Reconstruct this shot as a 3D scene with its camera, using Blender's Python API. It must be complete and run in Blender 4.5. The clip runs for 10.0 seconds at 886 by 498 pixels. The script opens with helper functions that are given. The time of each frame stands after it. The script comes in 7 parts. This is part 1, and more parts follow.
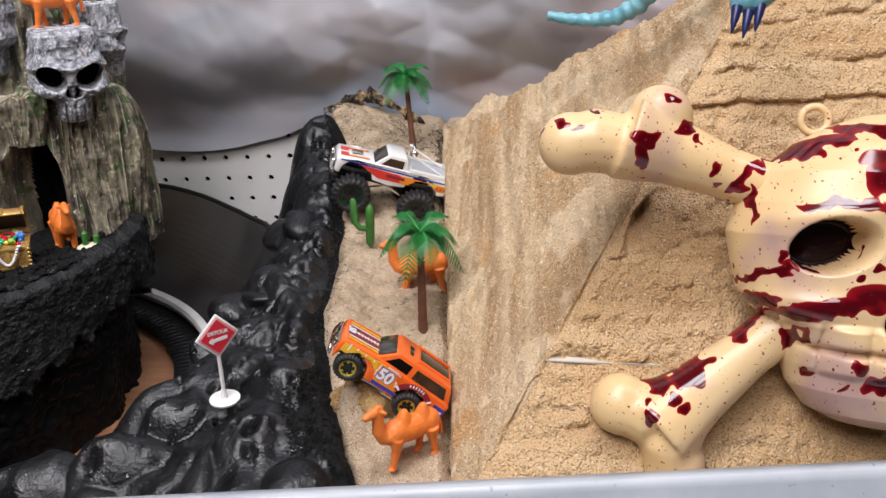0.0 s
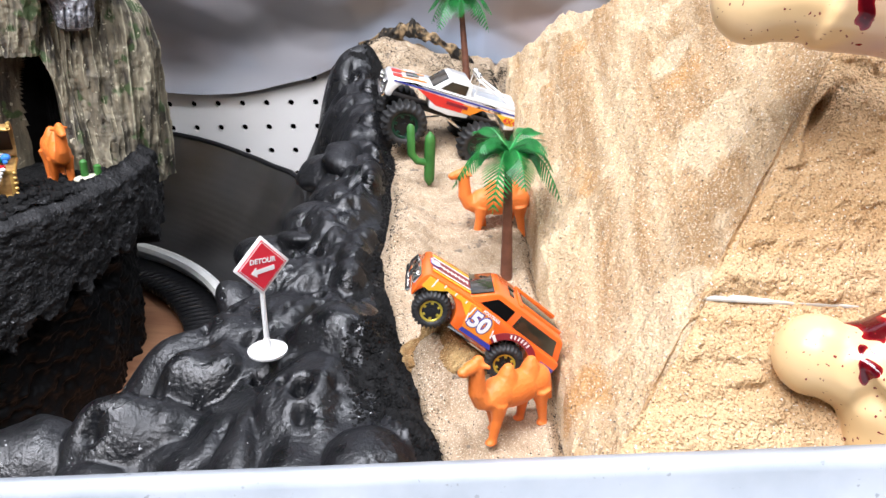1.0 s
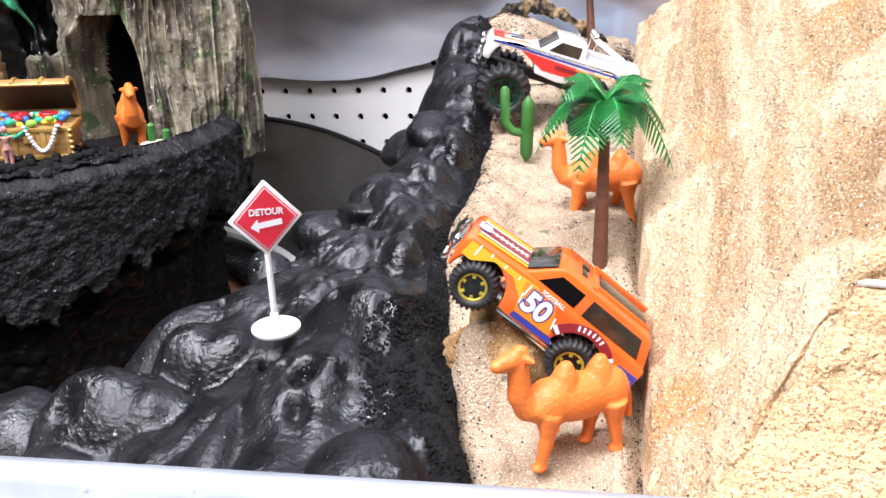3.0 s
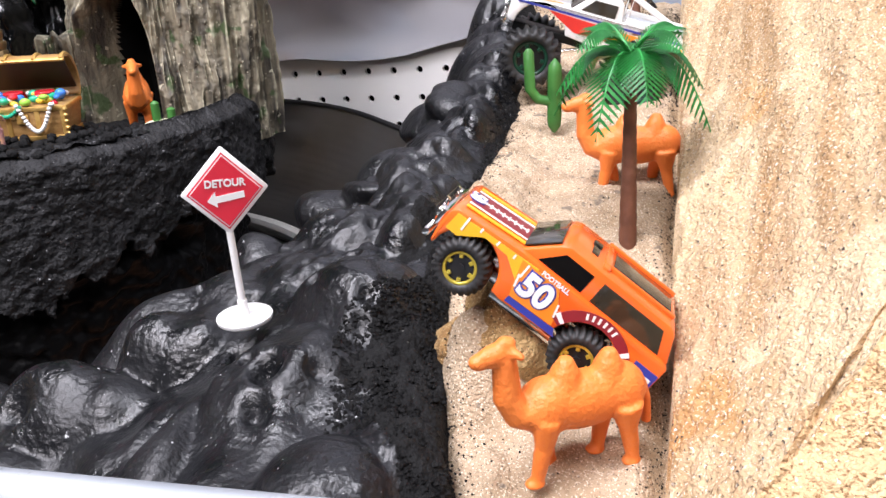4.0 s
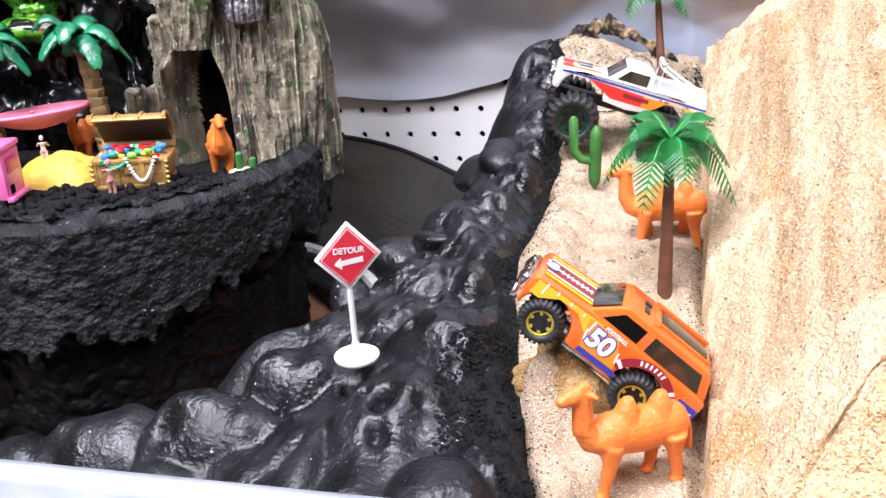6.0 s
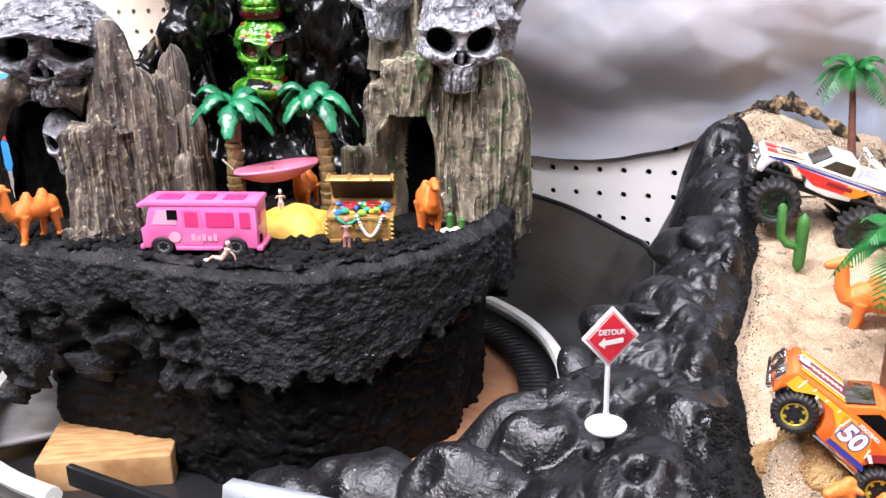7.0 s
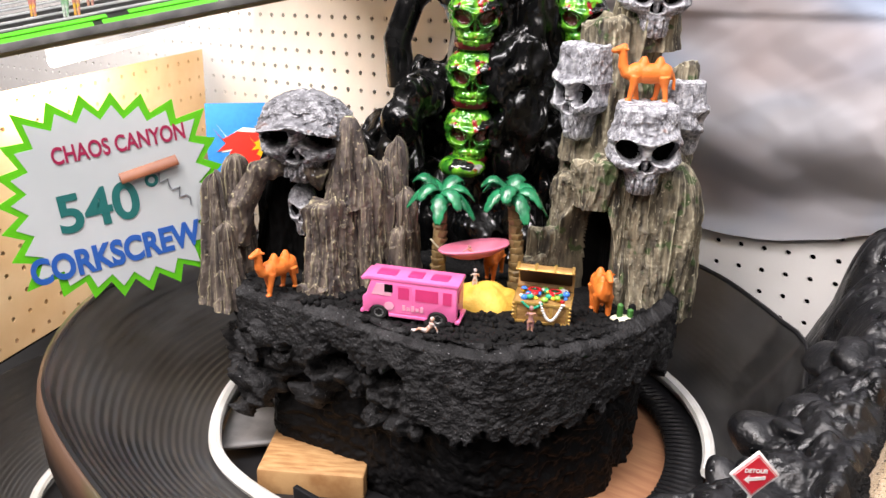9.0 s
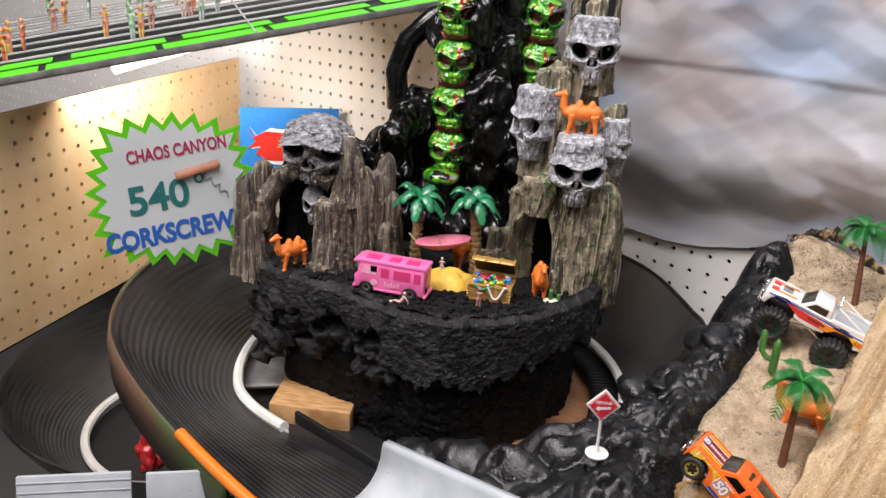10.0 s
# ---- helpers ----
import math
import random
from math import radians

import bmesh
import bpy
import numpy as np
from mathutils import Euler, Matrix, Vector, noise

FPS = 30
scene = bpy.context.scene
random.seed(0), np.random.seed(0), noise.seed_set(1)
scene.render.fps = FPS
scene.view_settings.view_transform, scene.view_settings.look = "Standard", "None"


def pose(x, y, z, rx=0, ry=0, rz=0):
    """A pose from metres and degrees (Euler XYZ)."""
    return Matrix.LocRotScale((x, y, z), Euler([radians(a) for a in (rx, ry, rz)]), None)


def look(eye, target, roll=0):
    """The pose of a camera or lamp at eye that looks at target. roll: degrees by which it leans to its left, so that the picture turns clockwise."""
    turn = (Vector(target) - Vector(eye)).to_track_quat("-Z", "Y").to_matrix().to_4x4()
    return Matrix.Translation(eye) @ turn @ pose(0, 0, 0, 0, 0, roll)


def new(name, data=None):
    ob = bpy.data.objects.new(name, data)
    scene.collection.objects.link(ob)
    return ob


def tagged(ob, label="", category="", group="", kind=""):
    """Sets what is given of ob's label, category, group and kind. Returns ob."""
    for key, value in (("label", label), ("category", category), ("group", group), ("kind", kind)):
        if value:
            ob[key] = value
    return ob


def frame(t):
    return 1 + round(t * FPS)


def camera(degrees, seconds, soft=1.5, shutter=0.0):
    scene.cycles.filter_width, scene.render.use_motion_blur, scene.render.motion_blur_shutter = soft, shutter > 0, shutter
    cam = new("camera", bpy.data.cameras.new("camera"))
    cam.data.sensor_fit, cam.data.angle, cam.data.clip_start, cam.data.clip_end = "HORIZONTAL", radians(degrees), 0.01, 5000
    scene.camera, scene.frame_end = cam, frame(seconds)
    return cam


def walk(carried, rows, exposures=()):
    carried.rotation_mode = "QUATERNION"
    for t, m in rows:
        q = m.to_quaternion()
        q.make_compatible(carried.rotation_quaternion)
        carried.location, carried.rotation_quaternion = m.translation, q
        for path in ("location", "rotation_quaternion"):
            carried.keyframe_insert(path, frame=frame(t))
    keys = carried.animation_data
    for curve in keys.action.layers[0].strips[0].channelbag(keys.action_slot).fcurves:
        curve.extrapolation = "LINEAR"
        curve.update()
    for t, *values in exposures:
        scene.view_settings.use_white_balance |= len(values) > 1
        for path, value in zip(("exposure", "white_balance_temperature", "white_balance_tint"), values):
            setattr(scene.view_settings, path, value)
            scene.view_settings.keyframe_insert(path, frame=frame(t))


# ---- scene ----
cam = camera(55.8, 10.0)
PATH = [
    (0, (0.077, 0.018, 0.513), (-0.031, 1.851, -0.28), 0.7),
    (0.5, (0.077, 0.063, 0.495), (-0.006, 1.897, -0.297), 2.9),
    (1, (0.023, 0.094, 0.436), (-0.061, 1.931, -0.351), 1.9),
    (1.5, (0.044, 0.128, 0.394), (-0.125, 1.96, -0.391), 2.3),
    (2, (0.057, 0.142, 0.394), (-0.215, 1.991, -0.319), 2.0),
    (2.5, (0.053, 0.145, 0.393), (-0.32, 1.975, -0.323), 1.2),
    (4, (0.07, 0.204, 0.365), (-0.567, 1.951, -0.371), -2.3),
    (4.5, (0.067, 0.205, 0.367), (-0.585, 1.945, -0.374), -2.7),
    (5, (0.065, 0.202, 0.369), (-0.596, 1.937, -0.374), -3.0),
    (6.5, (0.054, 0.121, 0.421), (-0.607, 1.874, -0.279), -0.6),
    (7, (0.013, 0.102, 0.434), (-0.844, 1.787, -0.217), -0.2),
    (7.5, (-0.001, 0.096, 0.455), (-0.965, 1.747, -0.134), -0.2),
    (8, (0.003, 0.103, 0.47), (-1.068, 1.675, -0.148), 0.9),
    (8.5, (-0.014, 0.1, 0.483), (-1.168, 1.607, -0.147), 1.4),
    (9, (0.021, 0.041, 0.526), (-1.123, 1.526, -0.172), 2.0),
    (9.5, (0.037, -0.026, 0.565), (-1.086, 1.459, -0.165), 2.7),
    (10, (0.161, -0.068, 0.598), (-1.015, 1.376, -0.13), 4.2),
]
EXPOSE = [(0, -1.04, 6550, 17), (0.5, -0.62, 6350, 16), (1.0, -0.22, 6200, 15), (1.5, -0.42, 6300, 16), (2.0, -0.53, 6350, 17), (2.5, 0.03, 6150, 18), (4.0, -0.16, 6350, 20), (4.5, -0.2, 6050, 18), (6.5, 0.06, 6200, 22), (7, 0.0, 6350, 21), (8.5, 0.18, 6800, 21), (9.0, -0.30, 6950, 19), (9.5, -0.50, 6750, 16), (10, -0.82, 6900, 18)]
walk(cam, [(t, look(eye, target, roll)) for t, eye, target, roll in PATH], EXPOSE)

# ---- light: an indoor display lit by ceiling panels and one nearer spot panel ----
world = bpy.data.worlds.new("world")
scene.world = world
world.use_nodes = True
world.node_tree.nodes["Background"].inputs[0].default_value = (0.85, 0.92, 1.0, 1)
world.node_tree.nodes["Background"].inputs[1].default_value = 0.03


def panel(name, eye, target, sx, sy, watts, colour=(1, 1, 1)):
    d = bpy.data.lights.new(name, "AREA")
    d.shape, d.size, d.size_y, d.energy, d.color = "RECTANGLE", sx, sy, watts, colour
    ob = new(name, d)
    ob.matrix_world = look(eye, target)
    return ob


KEY = panel("key_lamp", (-0.20, -0.80, 1.48), (-0.18, 0.55, 0.25), 0.60, 0.35, 16, (1.0, 0.975, 0.945))
FILL_A = panel("ceiling_lamp_a", (0.80, 0.30, 1.70), (0.2, 0.45, 0.2), 0.35, 0.25, 9, (0.93, 0.97, 1.0))
FILL_B = panel("ceiling_lamp_b", (-0.62, -0.38, 1.70), (-0.68, 0.4, 0), 1.0, 0.4, 46, (0.97, 0.98, 1.0))
FILL_C = panel("ceiling_lamp_c", (-0.10, 0.16, 1.70), (-0.35, 0.75, 0.2), 0.8, 0.3, 26, (0.93, 0.97, 1.0))
STRIP = panel("strip_lamp", (-0.835, 0.445, 0.385), (-0.915, 0.480, 0.300), 0.50, 0.02, 3.5, (1.0, 0.97, 0.90))

# ---- numeric helpers ----
def lattice(ix, iy, iz, seed):
    n = (ix * 374761393 + iy * 668265263 + iz * 1274126177 + seed * 974711) & 0xFFFFFFFF
    n = ((n ^ (n >> 13)) * 1103515245) & 0xFFFFFFFF
    n = ((n ^ (n >> 16)) * 2654435761) & 0xFFFFFFFF
    return ((n ^ (n >> 15)) & 0xFFFF) / 32767.5 - 1.0


def vnoise(x, y, z, seed=0):
    """Smooth noise in -1..1 over arrays."""
    x, y, z = np.broadcast_arrays(np.asarray(x, float), np.asarray(y, float), np.asarray(z, float))
    x, y, z = (np.atleast_1d(a) for a in (x, y, z))
    ix, iy, iz = (np.floor(a).astype(np.int64) for a in (x, y, z))
    f = [a - i for a, i in ((x, ix), (y, iy), (z, iz))]
    u, v, w = (a * a * (3 - 2 * a) for a in f)
    out = 0
    for dx in (0, 1):
        for dy in (0, 1):
            for dz in (0, 1):
                k = (u if dx else 1 - u) * (v if dy else 1 - v) * (w if dz else 1 - w)
                out = out + k * lattice(ix + dx, iy + dy, iz + dz, seed)
    return out


def fbm(x, y, z, octaves=4, seed=0, gain=0.5):
    out, a, k = 0, 1.0, 1.0
    for i in range(octaves):
        out = out + a * vnoise(x * k, y * k, z * k, seed + i)
        a, k = a * gain, k * 2.03
    return out


def smooth(a, b, x):
    t = np.clip((x - a) / (b - a), 0, 1)
    return t * t * (3 - 2 * t)


# ---- mesh helpers ----
def sheet(P, wrap_u=False, wrap_v=False, flip=False, caps=False):
    """A smooth mesh from a grid of places P[u, v]."""
    P = np.asarray(P, float)
    nu, nv = P.shape[:2]
    I = np.arange(nu * nv).reshape(nu, nv)
    A = np.vstack([I, I[:1]]) if wrap_u else I
    A = np.hstack([A, A[:, :1]]) if wrap_v else A
    q = np.stack([A[:-1, :-1], A[1:, :-1], A[1:, 1:], A[:-1, 1:]], -1).reshape(-1, 4)
    if flip:
        q = q[:, ::-1]
    faces = q.tolist()
    if caps:
        faces += [A[0, :nv].tolist(), A[-1, :nv].tolist()[::-1]] if wrap_v else [A[:nu, 0].tolist(), A[:nu, -1].tolist()[::-1]]
    me = bpy.data.meshes.new("mesh")
    me.from_pydata(P.reshape(-1, 3).tolist(), [], faces)
    me.polygons.foreach_set("use_smooth", [True] * len(faces))
    me.update()
    return me


def block(sx, sy, sz, at=(0, 0, 0), bevel=0.0, seg=2, turn=(0, 0, 0), bm=None):
    """A bevelled box, added to bm."""
    one = bmesh.new()
    bmesh.ops.create_cube(one, size=1, matrix=Matrix.Diagonal((sx, sy, sz, 1)))
    if bevel:
        bmesh.ops.bevel(one, geom=one.edges[:], offset=bevel, segments=seg, affect="EDGES", profile=0.5)
    bmesh.ops.transform(one, matrix=pose(*at, *turn), verts=one.verts)
    return merge(bm, one)


def merge(bm, one):
    if bm is None:
        return one
    me = bpy.data.meshes.new("t")
    one.to_mesh(me)
    one.free()
    bm.from_mesh(me)
    bpy.data.meshes.remove(me)
    return bm


def rod(r1, r2, h, at=(0, 0, 0), turn=(0, 0, 0), seg=20, bevel=0.0, bm=None):
    """A cylinder or cone along its own z, centred."""
    one = bmesh.new()
    bmesh.ops.create_cone(one, cap_ends=True, segments=seg, radius1=r1, radius2=r2, depth=h)
    if bevel:
        rim = [e for e in one.edges if abs(e.verts[0].co.z - e.verts[1].co.z) < 1e-7]
        bmesh.ops.bevel(one, geom=rim, offset=bevel, segments=2, affect="EDGES", profile=0.5)
    bmesh.ops.transform(one, matrix=pose(*at, *turn), verts=one.verts)
    return merge(bm, one)


def egg(rx, ry, rz, at=(0, 0, 0), turn=(0, 0, 0), u=16, v=10, bm=None):
    one = bmesh.new()
    bmesh.ops.create_uvsphere(one, u_segments=u, v_segments=v, radius=1)
    bmesh.ops.transform(one, matrix=pose(*at, *turn) @ Matrix.Diagonal((rx, ry, rz, 1)), verts=one.verts)
    return merge(bm, one)


def tube(points, radii, seg=10, bm=None, flat=1.0):
    """A round tube along points, closed at the ends; flat squeezes it across."""
    P = [Vector(p) for p in points]
    if not hasattr(radii, "__len__"):
        radii = [radii] * len(P)
    radii = [float(r) for r in radii]
    one = bmesh.new()
    rings, side = [], None
    for i, p in enumerate(P):
        d = (P[min(i + 1, len(P) - 1)] - P[max(i - 1, 0)]).normalized()
        if side is None:
            side = d.orthogonal().normalized()
        side = (side - d * side.dot(d)).normalized()
        up = d.cross(side)
        rings.append([one.verts.new(p + radii[i] * (math.cos(a) * side + flat * math.sin(a) * up))
                      for a in (2 * math.pi * k / seg for k in range(seg))])
    for a, b in zip(rings, rings[1:]):
        for k in range(seg):
            one.faces.new((a[k], a[(k + 1) % seg], b[(k + 1) % seg], b[k]))
    one.faces.new(rings[0][::-1])
    one.faces.new(rings[-1])
    return merge(bm, one)


def prism(outline, depth, bevel=0.0, bm=None, m=None):
    """An outline in x, z, pushed along y by depth (centred)."""
    one = bmesh.new()
    a = [one.verts.new((x, -depth / 2, z)) for x, z in outline]
    b = [one.verts.new((x, depth / 2, z)) for x, z in outline]
    one.faces.new(a)
    one.faces.new(b[::-1])
    n = len(a)
    for i in range(n):
        one.faces.new((a[i], b[i], b[(i + 1) % n], a[(i + 1) % n]))
    bmesh.ops.recalc_face_normals(one, faces=one.faces)
    if bevel:
        bmesh.ops.bevel(one, geom=one.edges[:], offset=bevel, segments=2, affect="EDGES", profile=0.5)
    if m:
        bmesh.ops.transform(one, matrix=m, verts=one.verts)
    return merge(bm, one)


def as_mesh(data, even=True):
    if isinstance(data, bpy.types.Mesh):
        return data
    me = bpy.data.meshes.new("mesh")
    bmesh.ops.recalc_face_normals(data, faces=data.faces)
    data.to_mesh(me)
    data.free()
    if even:
        me.polygons.foreach_set("use_smooth", [True] * len(me.polygons))
        me.set_sharp_from_angle(angle=radians(42))
    return me


def fuse(bm, voxel, rounds=4):
    """Melts overlapping lumps into one skin."""
    ob = new("lump", as_mesh(bm))
    r = ob.modifiers.new("r", "REMESH")
    r.mode, r.voxel_size, r.use_smooth_shade = "VOXEL", voxel, True
    if rounds:
        s = ob.modifiers.new("s", "SMOOTH")
        s.factor, s.iterations = 0.5, rounds
    me = bpy.data.meshes.new_from_object(ob.evaluated_get(bpy.context.evaluated_depsgraph_get()))
    old = ob.data
    bpy.data.objects.remove(ob)
    bpy.data.meshes.remove(old)
    me.materials.clear()
    me.polygons.foreach_set("use_smooth", [True] * len(me.polygons))
    return me


def part(name, data, material, parent=None, label="", m=None):
    """Links one mesh under a thing or a part."""
    me = as_mesh(data)
    for x in (material if isinstance(material, (list, tuple)) else [material]):
        me.materials.append(x)
    ob = new(name, me)
    if parent is not None:
        ob.parent = parent
    if m is not None:
        ob.matrix_basis = m
    return tagged(ob, label)


def thing(name, m, label, category, group="", kind=""):
    ob = new(name)
    ob.empty_display_size = 0.01
    ob.matrix_basis = m
    return tagged(ob, label, category, group, kind)


def solid(name, data, material, m, label, category, group="", kind=""):
    ob = part(name, data, material)
    ob.matrix_basis = m
    return tagged(ob, label, category, group, kind)


def lettering(text, size, depth=0.0002, weight=0.0, squeeze=1.0, shear=0.0):
    """Raised letters as a mesh in the x-z plane, facing -y, centred."""
    cu = bpy.data.curves.new("t", "FONT")
    cu.body, cu.size, cu.extrude, cu.offset, cu.shear = text, size, depth, weight, shear
    cu.align_x, cu.align_y = "CENTER", "CENTER"
    ob = new("t", cu)
    me = bpy.data.meshes.new_from_object(ob.evaluated_get(bpy.context.evaluated_depsgraph_get()))
    bpy.data.objects.remove(ob)
    bpy.data.curves.remove(cu)
    me.transform(pose(0, 0, 0, 90, 0, 0) @ Matrix.Diagonal((squeeze, 1, 1, 1)))
    me.materials.clear()
    return me


def facing(place, front, up=(0, 0, 1)):
    """A pose whose -y looks along front and whose z keeps near up."""
    y = -Vector(front).normalized()
    x = y.cross(Vector(up)).normalized()
    z = x.cross(y)
    r = Matrix((x, y, z)).transposed().to_4x4()
    return Matrix.Translation(place) @ r


# ---- materials ----
def mat(name, c1, c2=None, scale=60.0, rough=0.5, metal=0.0, bump=0.0, fine=400.0, coat=0.0, specks=None, detail=6.0,
        lo=0.35, hi=0.65, rough2=None, sheen=0.0, stretch=(1, 1, 1), random=0.0, gloss=0.5, worn=None):
    """A surface: two tones in noise, finer relief, and specks (colour, scale, share)."""
    m = bpy.data.materials.new(name)
    m.use_nodes = True
    t = m.node_tree
    N, L = t.nodes, t.links
    b = N["Principled BSDF"]
    co = N.new("ShaderNodeTexCoord")
    mp = N.new("ShaderNodeMapping")
    mp.inputs["Scale"].default_value = stretch
    L.new(co.outputs["Object"], mp.inputs[0])
    src = mp.outputs[0]
    n1 = N.new("ShaderNodeTexNoise")
    n1.inputs["Scale"].default_value, n1.inputs["Detail"].default_value = scale, detail
    L.new(src, n1.inputs["Vector"])
    ramp = N.new("ShaderNodeMapRange")
    ramp.inputs[1].default_value, ramp.inputs[2].default_value = lo, hi
    L.new(n1.outputs[0], ramp.inputs[0])
    mix = N.new("ShaderNodeMix")
    mix.data_type = "RGBA"
    mix.inputs[6].default_value = (*c1, 1)
    mix.inputs[7].default_value = (*(c2 or c1), 1)
    L.new(ramp.outputs[0], mix.inputs[0])
    out = mix.outputs[2]
    n2 = N.new("ShaderNodeTexNoise")
    n2.inputs["Scale"].default_value, n2.inputs["Detail"].default_value = fine, 4
    L.new(co.outputs["Object"], n2.inputs["Vector"])
    for colour, sc, share in specks or ():
        v = N.new("ShaderNodeTexNoise")
        v.inputs["Scale"].default_value, v.inputs["Detail"].default_value = sc, 2
        L.new(co.outputs["Object"], v.inputs["Vector"])
        r2 = N.new("ShaderNodeMapRange")
        r2.inputs[1].default_value, r2.inputs[2].default_value = 1 - share, 1.04 - share
        L.new(v.outputs[0], r2.inputs[0])
        mx = N.new("ShaderNodeMix")
        mx.data_type = "RGBA"
        mx.inputs[7].default_value = (*colour, 1)
        L.new(out, mx.inputs[6])
        L.new(r2.outputs[0], mx.inputs[0])
        out = mx.outputs[2]
    if worn:
        geo = N.new("ShaderNodeNewGeometry")
        add = N.new("ShaderNodeMath")
        add.operation = "MULTIPLY_ADD"
        add.inputs[1].default_value = 0.10
        L.new(n1.outputs[0], add.inputs[0])
        L.new(geo.outputs["Pointiness"], add.inputs[2])
        r3 = N.new("ShaderNodeMapRange")
        r3.inputs[1].default_value, r3.inputs[2].default_value = worn[1], worn[2]
        L.new(add.outputs[0], r3.inputs[0])
        mx = N.new("ShaderNodeMix")
        mx.data_type = "RGBA"
        mx.inputs[7].default_value = (*worn[0], 1)
        L.new(out, mx.inputs[6])
        L.new(r3.outputs[0], mx.inputs[0])
        out = mx.outputs[2]
    if random:
        oi = N.new("ShaderNodeObjectInfo")
        hs = N.new("ShaderNodeHueSaturation")
        mr = N.new("ShaderNodeMapRange")
        mr.inputs[3].default_value, mr.inputs[4].default_value = 1 - random, 1 + random
        L.new(oi.outputs["Random"], mr.inputs[0])
        L.new(mr.outputs[0], hs.inputs["Value"])
        L.new(out, hs.inputs["Color"])
        out = hs.outputs[0]
    L.new(out, b.inputs["Base Color"])
    b.inputs["Metallic"].default_value = metal
    b.inputs["Specular IOR Level"].default_value = gloss
    b.inputs["Coat Weight"].default_value = coat
    b.inputs["Coat Roughness"].default_value = 0.08
    rr = N.new("ShaderNodeMapRange")
    rr.inputs[3].default_value, rr.inputs[4].default_value = rough, rough if rough2 is None else rough2
    rr.inputs[1].default_value, rr.inputs[2].default_value = 0.35, 0.65
    L.new(n2.outputs[0] if rough2 is None else n1.outputs[0], rr.inputs[0])
    L.new(rr.outputs[0], b.inputs["Roughness"])
    if bump:
        bp = N.new("ShaderNodeBump")
        bp.inputs["Strength"].default_value = min(1.0, bump)
        bp.inputs["Distance"].default_value = 0.0006 * max(1.0, bump)
        L.new(n2.outputs[0], bp.inputs["Height"])
        L.new(bp.outputs[0], b.inputs["Normal"])
    return m


def plain(name, c, rough=0.4, metal=0.0, coat=0.0):
    return mat(name, c, tuple(min(1, x * 0.9) for x in c), 150, rough, metal, coat=coat)

M_SAND = mat("sand", (0.38, 0.27, 0.165), (0.55, 0.415, 0.28), 70, 0.9, bump=2.6, fine=1000,
             specks=[((0.84, 0.74, 0.58), 1800, 0.40), ((0.30, 0.22, 0.14), 1500, 0.385), ((0.08, 0.07, 0.06), 1300, 0.325), ((0.24, 0.19, 0.14), 150, 0.33)])
M_STONE = mat("sandstone", (0.58, 0.35, 0.155), (0.82, 0.57, 0.32), 40, 0.85, bump=4.5, fine=800, rough2=0.7, stretch=(0.35, 0.35, 2.4), lo=0.32, hi=0.68, detail=9,
              specks=[((0.74, 0.54, 0.31), 1300, 0.42), ((0.36, 0.20, 0.085), 1000, 0.41), ((0.95, 0.90, 0.78), 900, 0.335)])
M_STONE_FACE = mat("pale_sandstone", (0.41, 0.25, 0.115), (0.62, 0.45, 0.265), 60, 0.88, bump=3.6, fine=800, stretch=(2.0, 0.12, 0.12), lo=0.40, hi=0.60, detail=7,
                   specks=[((0.66, 0.49, 0.30), 22, 0.42), ((0.50, 0.28, 0.11), 17, 0.37), ((0.74, 0.60, 0.42), 1300, 0.41), ((0.36, 0.22, 0.10), 1000, 0.375), ((0.06, 0.05, 0.042), 800, 0.332), ((0.95, 0.90, 0.80), 1000, 0.335)])
M_LUMP = mat("brown_sandstone", (0.28, 0.15, 0.05), (0.62, 0.42, 0.18), 70, 0.85, bump=3.0, fine=800, lo=0.38, hi=0.62,
             specks=[((0.06, 0.045, 0.03), 1500, 0.36), ((0.76, 0.56, 0.30), 2200, 0.38)])
M_SOOT = mat("sooty_glued_sand", (0.020, 0.016, 0.012), (0.46, 0.32, 0.17), 110, 0.85, bump=2.6, fine=800, lo=0.46, hi=0.62)
M_LAVA = mat("black_lava_gloss", (0.0026, 0.0030, 0.0038), (0.0085, 0.009, 0.0105), 55, 0.23, bump=1.0, fine=480, rough2=0.50, gloss=0.52, lo=0.3, hi=0.7,
             specks=[((0.40, 0.40, 0.40), 1000, 0.278), ((0.45, 0.45, 0.46), 420, 0.262)])
M_LAVA_MATT = mat("black_lava_grit", (0.002, 0.002, 0.0022), (0.008, 0.008, 0.008), 160, 0.8, bump=2.6, fine=620, gloss=0.25,
                  specks=[((0.22, 0.21, 0.19), 700, 0.26)])
M_CRUST = mat("black_crust", (0.0075, 0.0075, 0.008), (0.033, 0.033, 0.034), 90, 0.7, bump=3.4, fine=520, rough2=0.5, gloss=0.25,
              specks=[((0.30, 0.30, 0.31), 600, 0.30)])
M_TAR = mat("black_tar", (0.0015, 0.0018, 0.002), (0.005, 0.005, 0.005), 50, 0.14, bump=0.3, fine=200, rough2=0.34)
M_RUBBER = mat("black_ridged_plastic", (0.008, 0.008, 0.0083), (0.026, 0.0257, 0.0253), 16, 0.28, bump=0.08, fine=260, rough2=0.42, gloss=0.8,
               specks=[((0.16, 0.16, 0.16), 1400, 0.255)], stretch=(1, 1, 3))
M_WHITE_PLASTIC = mat("white_plastic", (0.38, 0.415, 0.45), (0.48, 0.51, 0.545), 30, 0.35, bump=0.15, fine=200,
                      specks=[((0.30, 0.32, 0.34), 260, 0.30)])
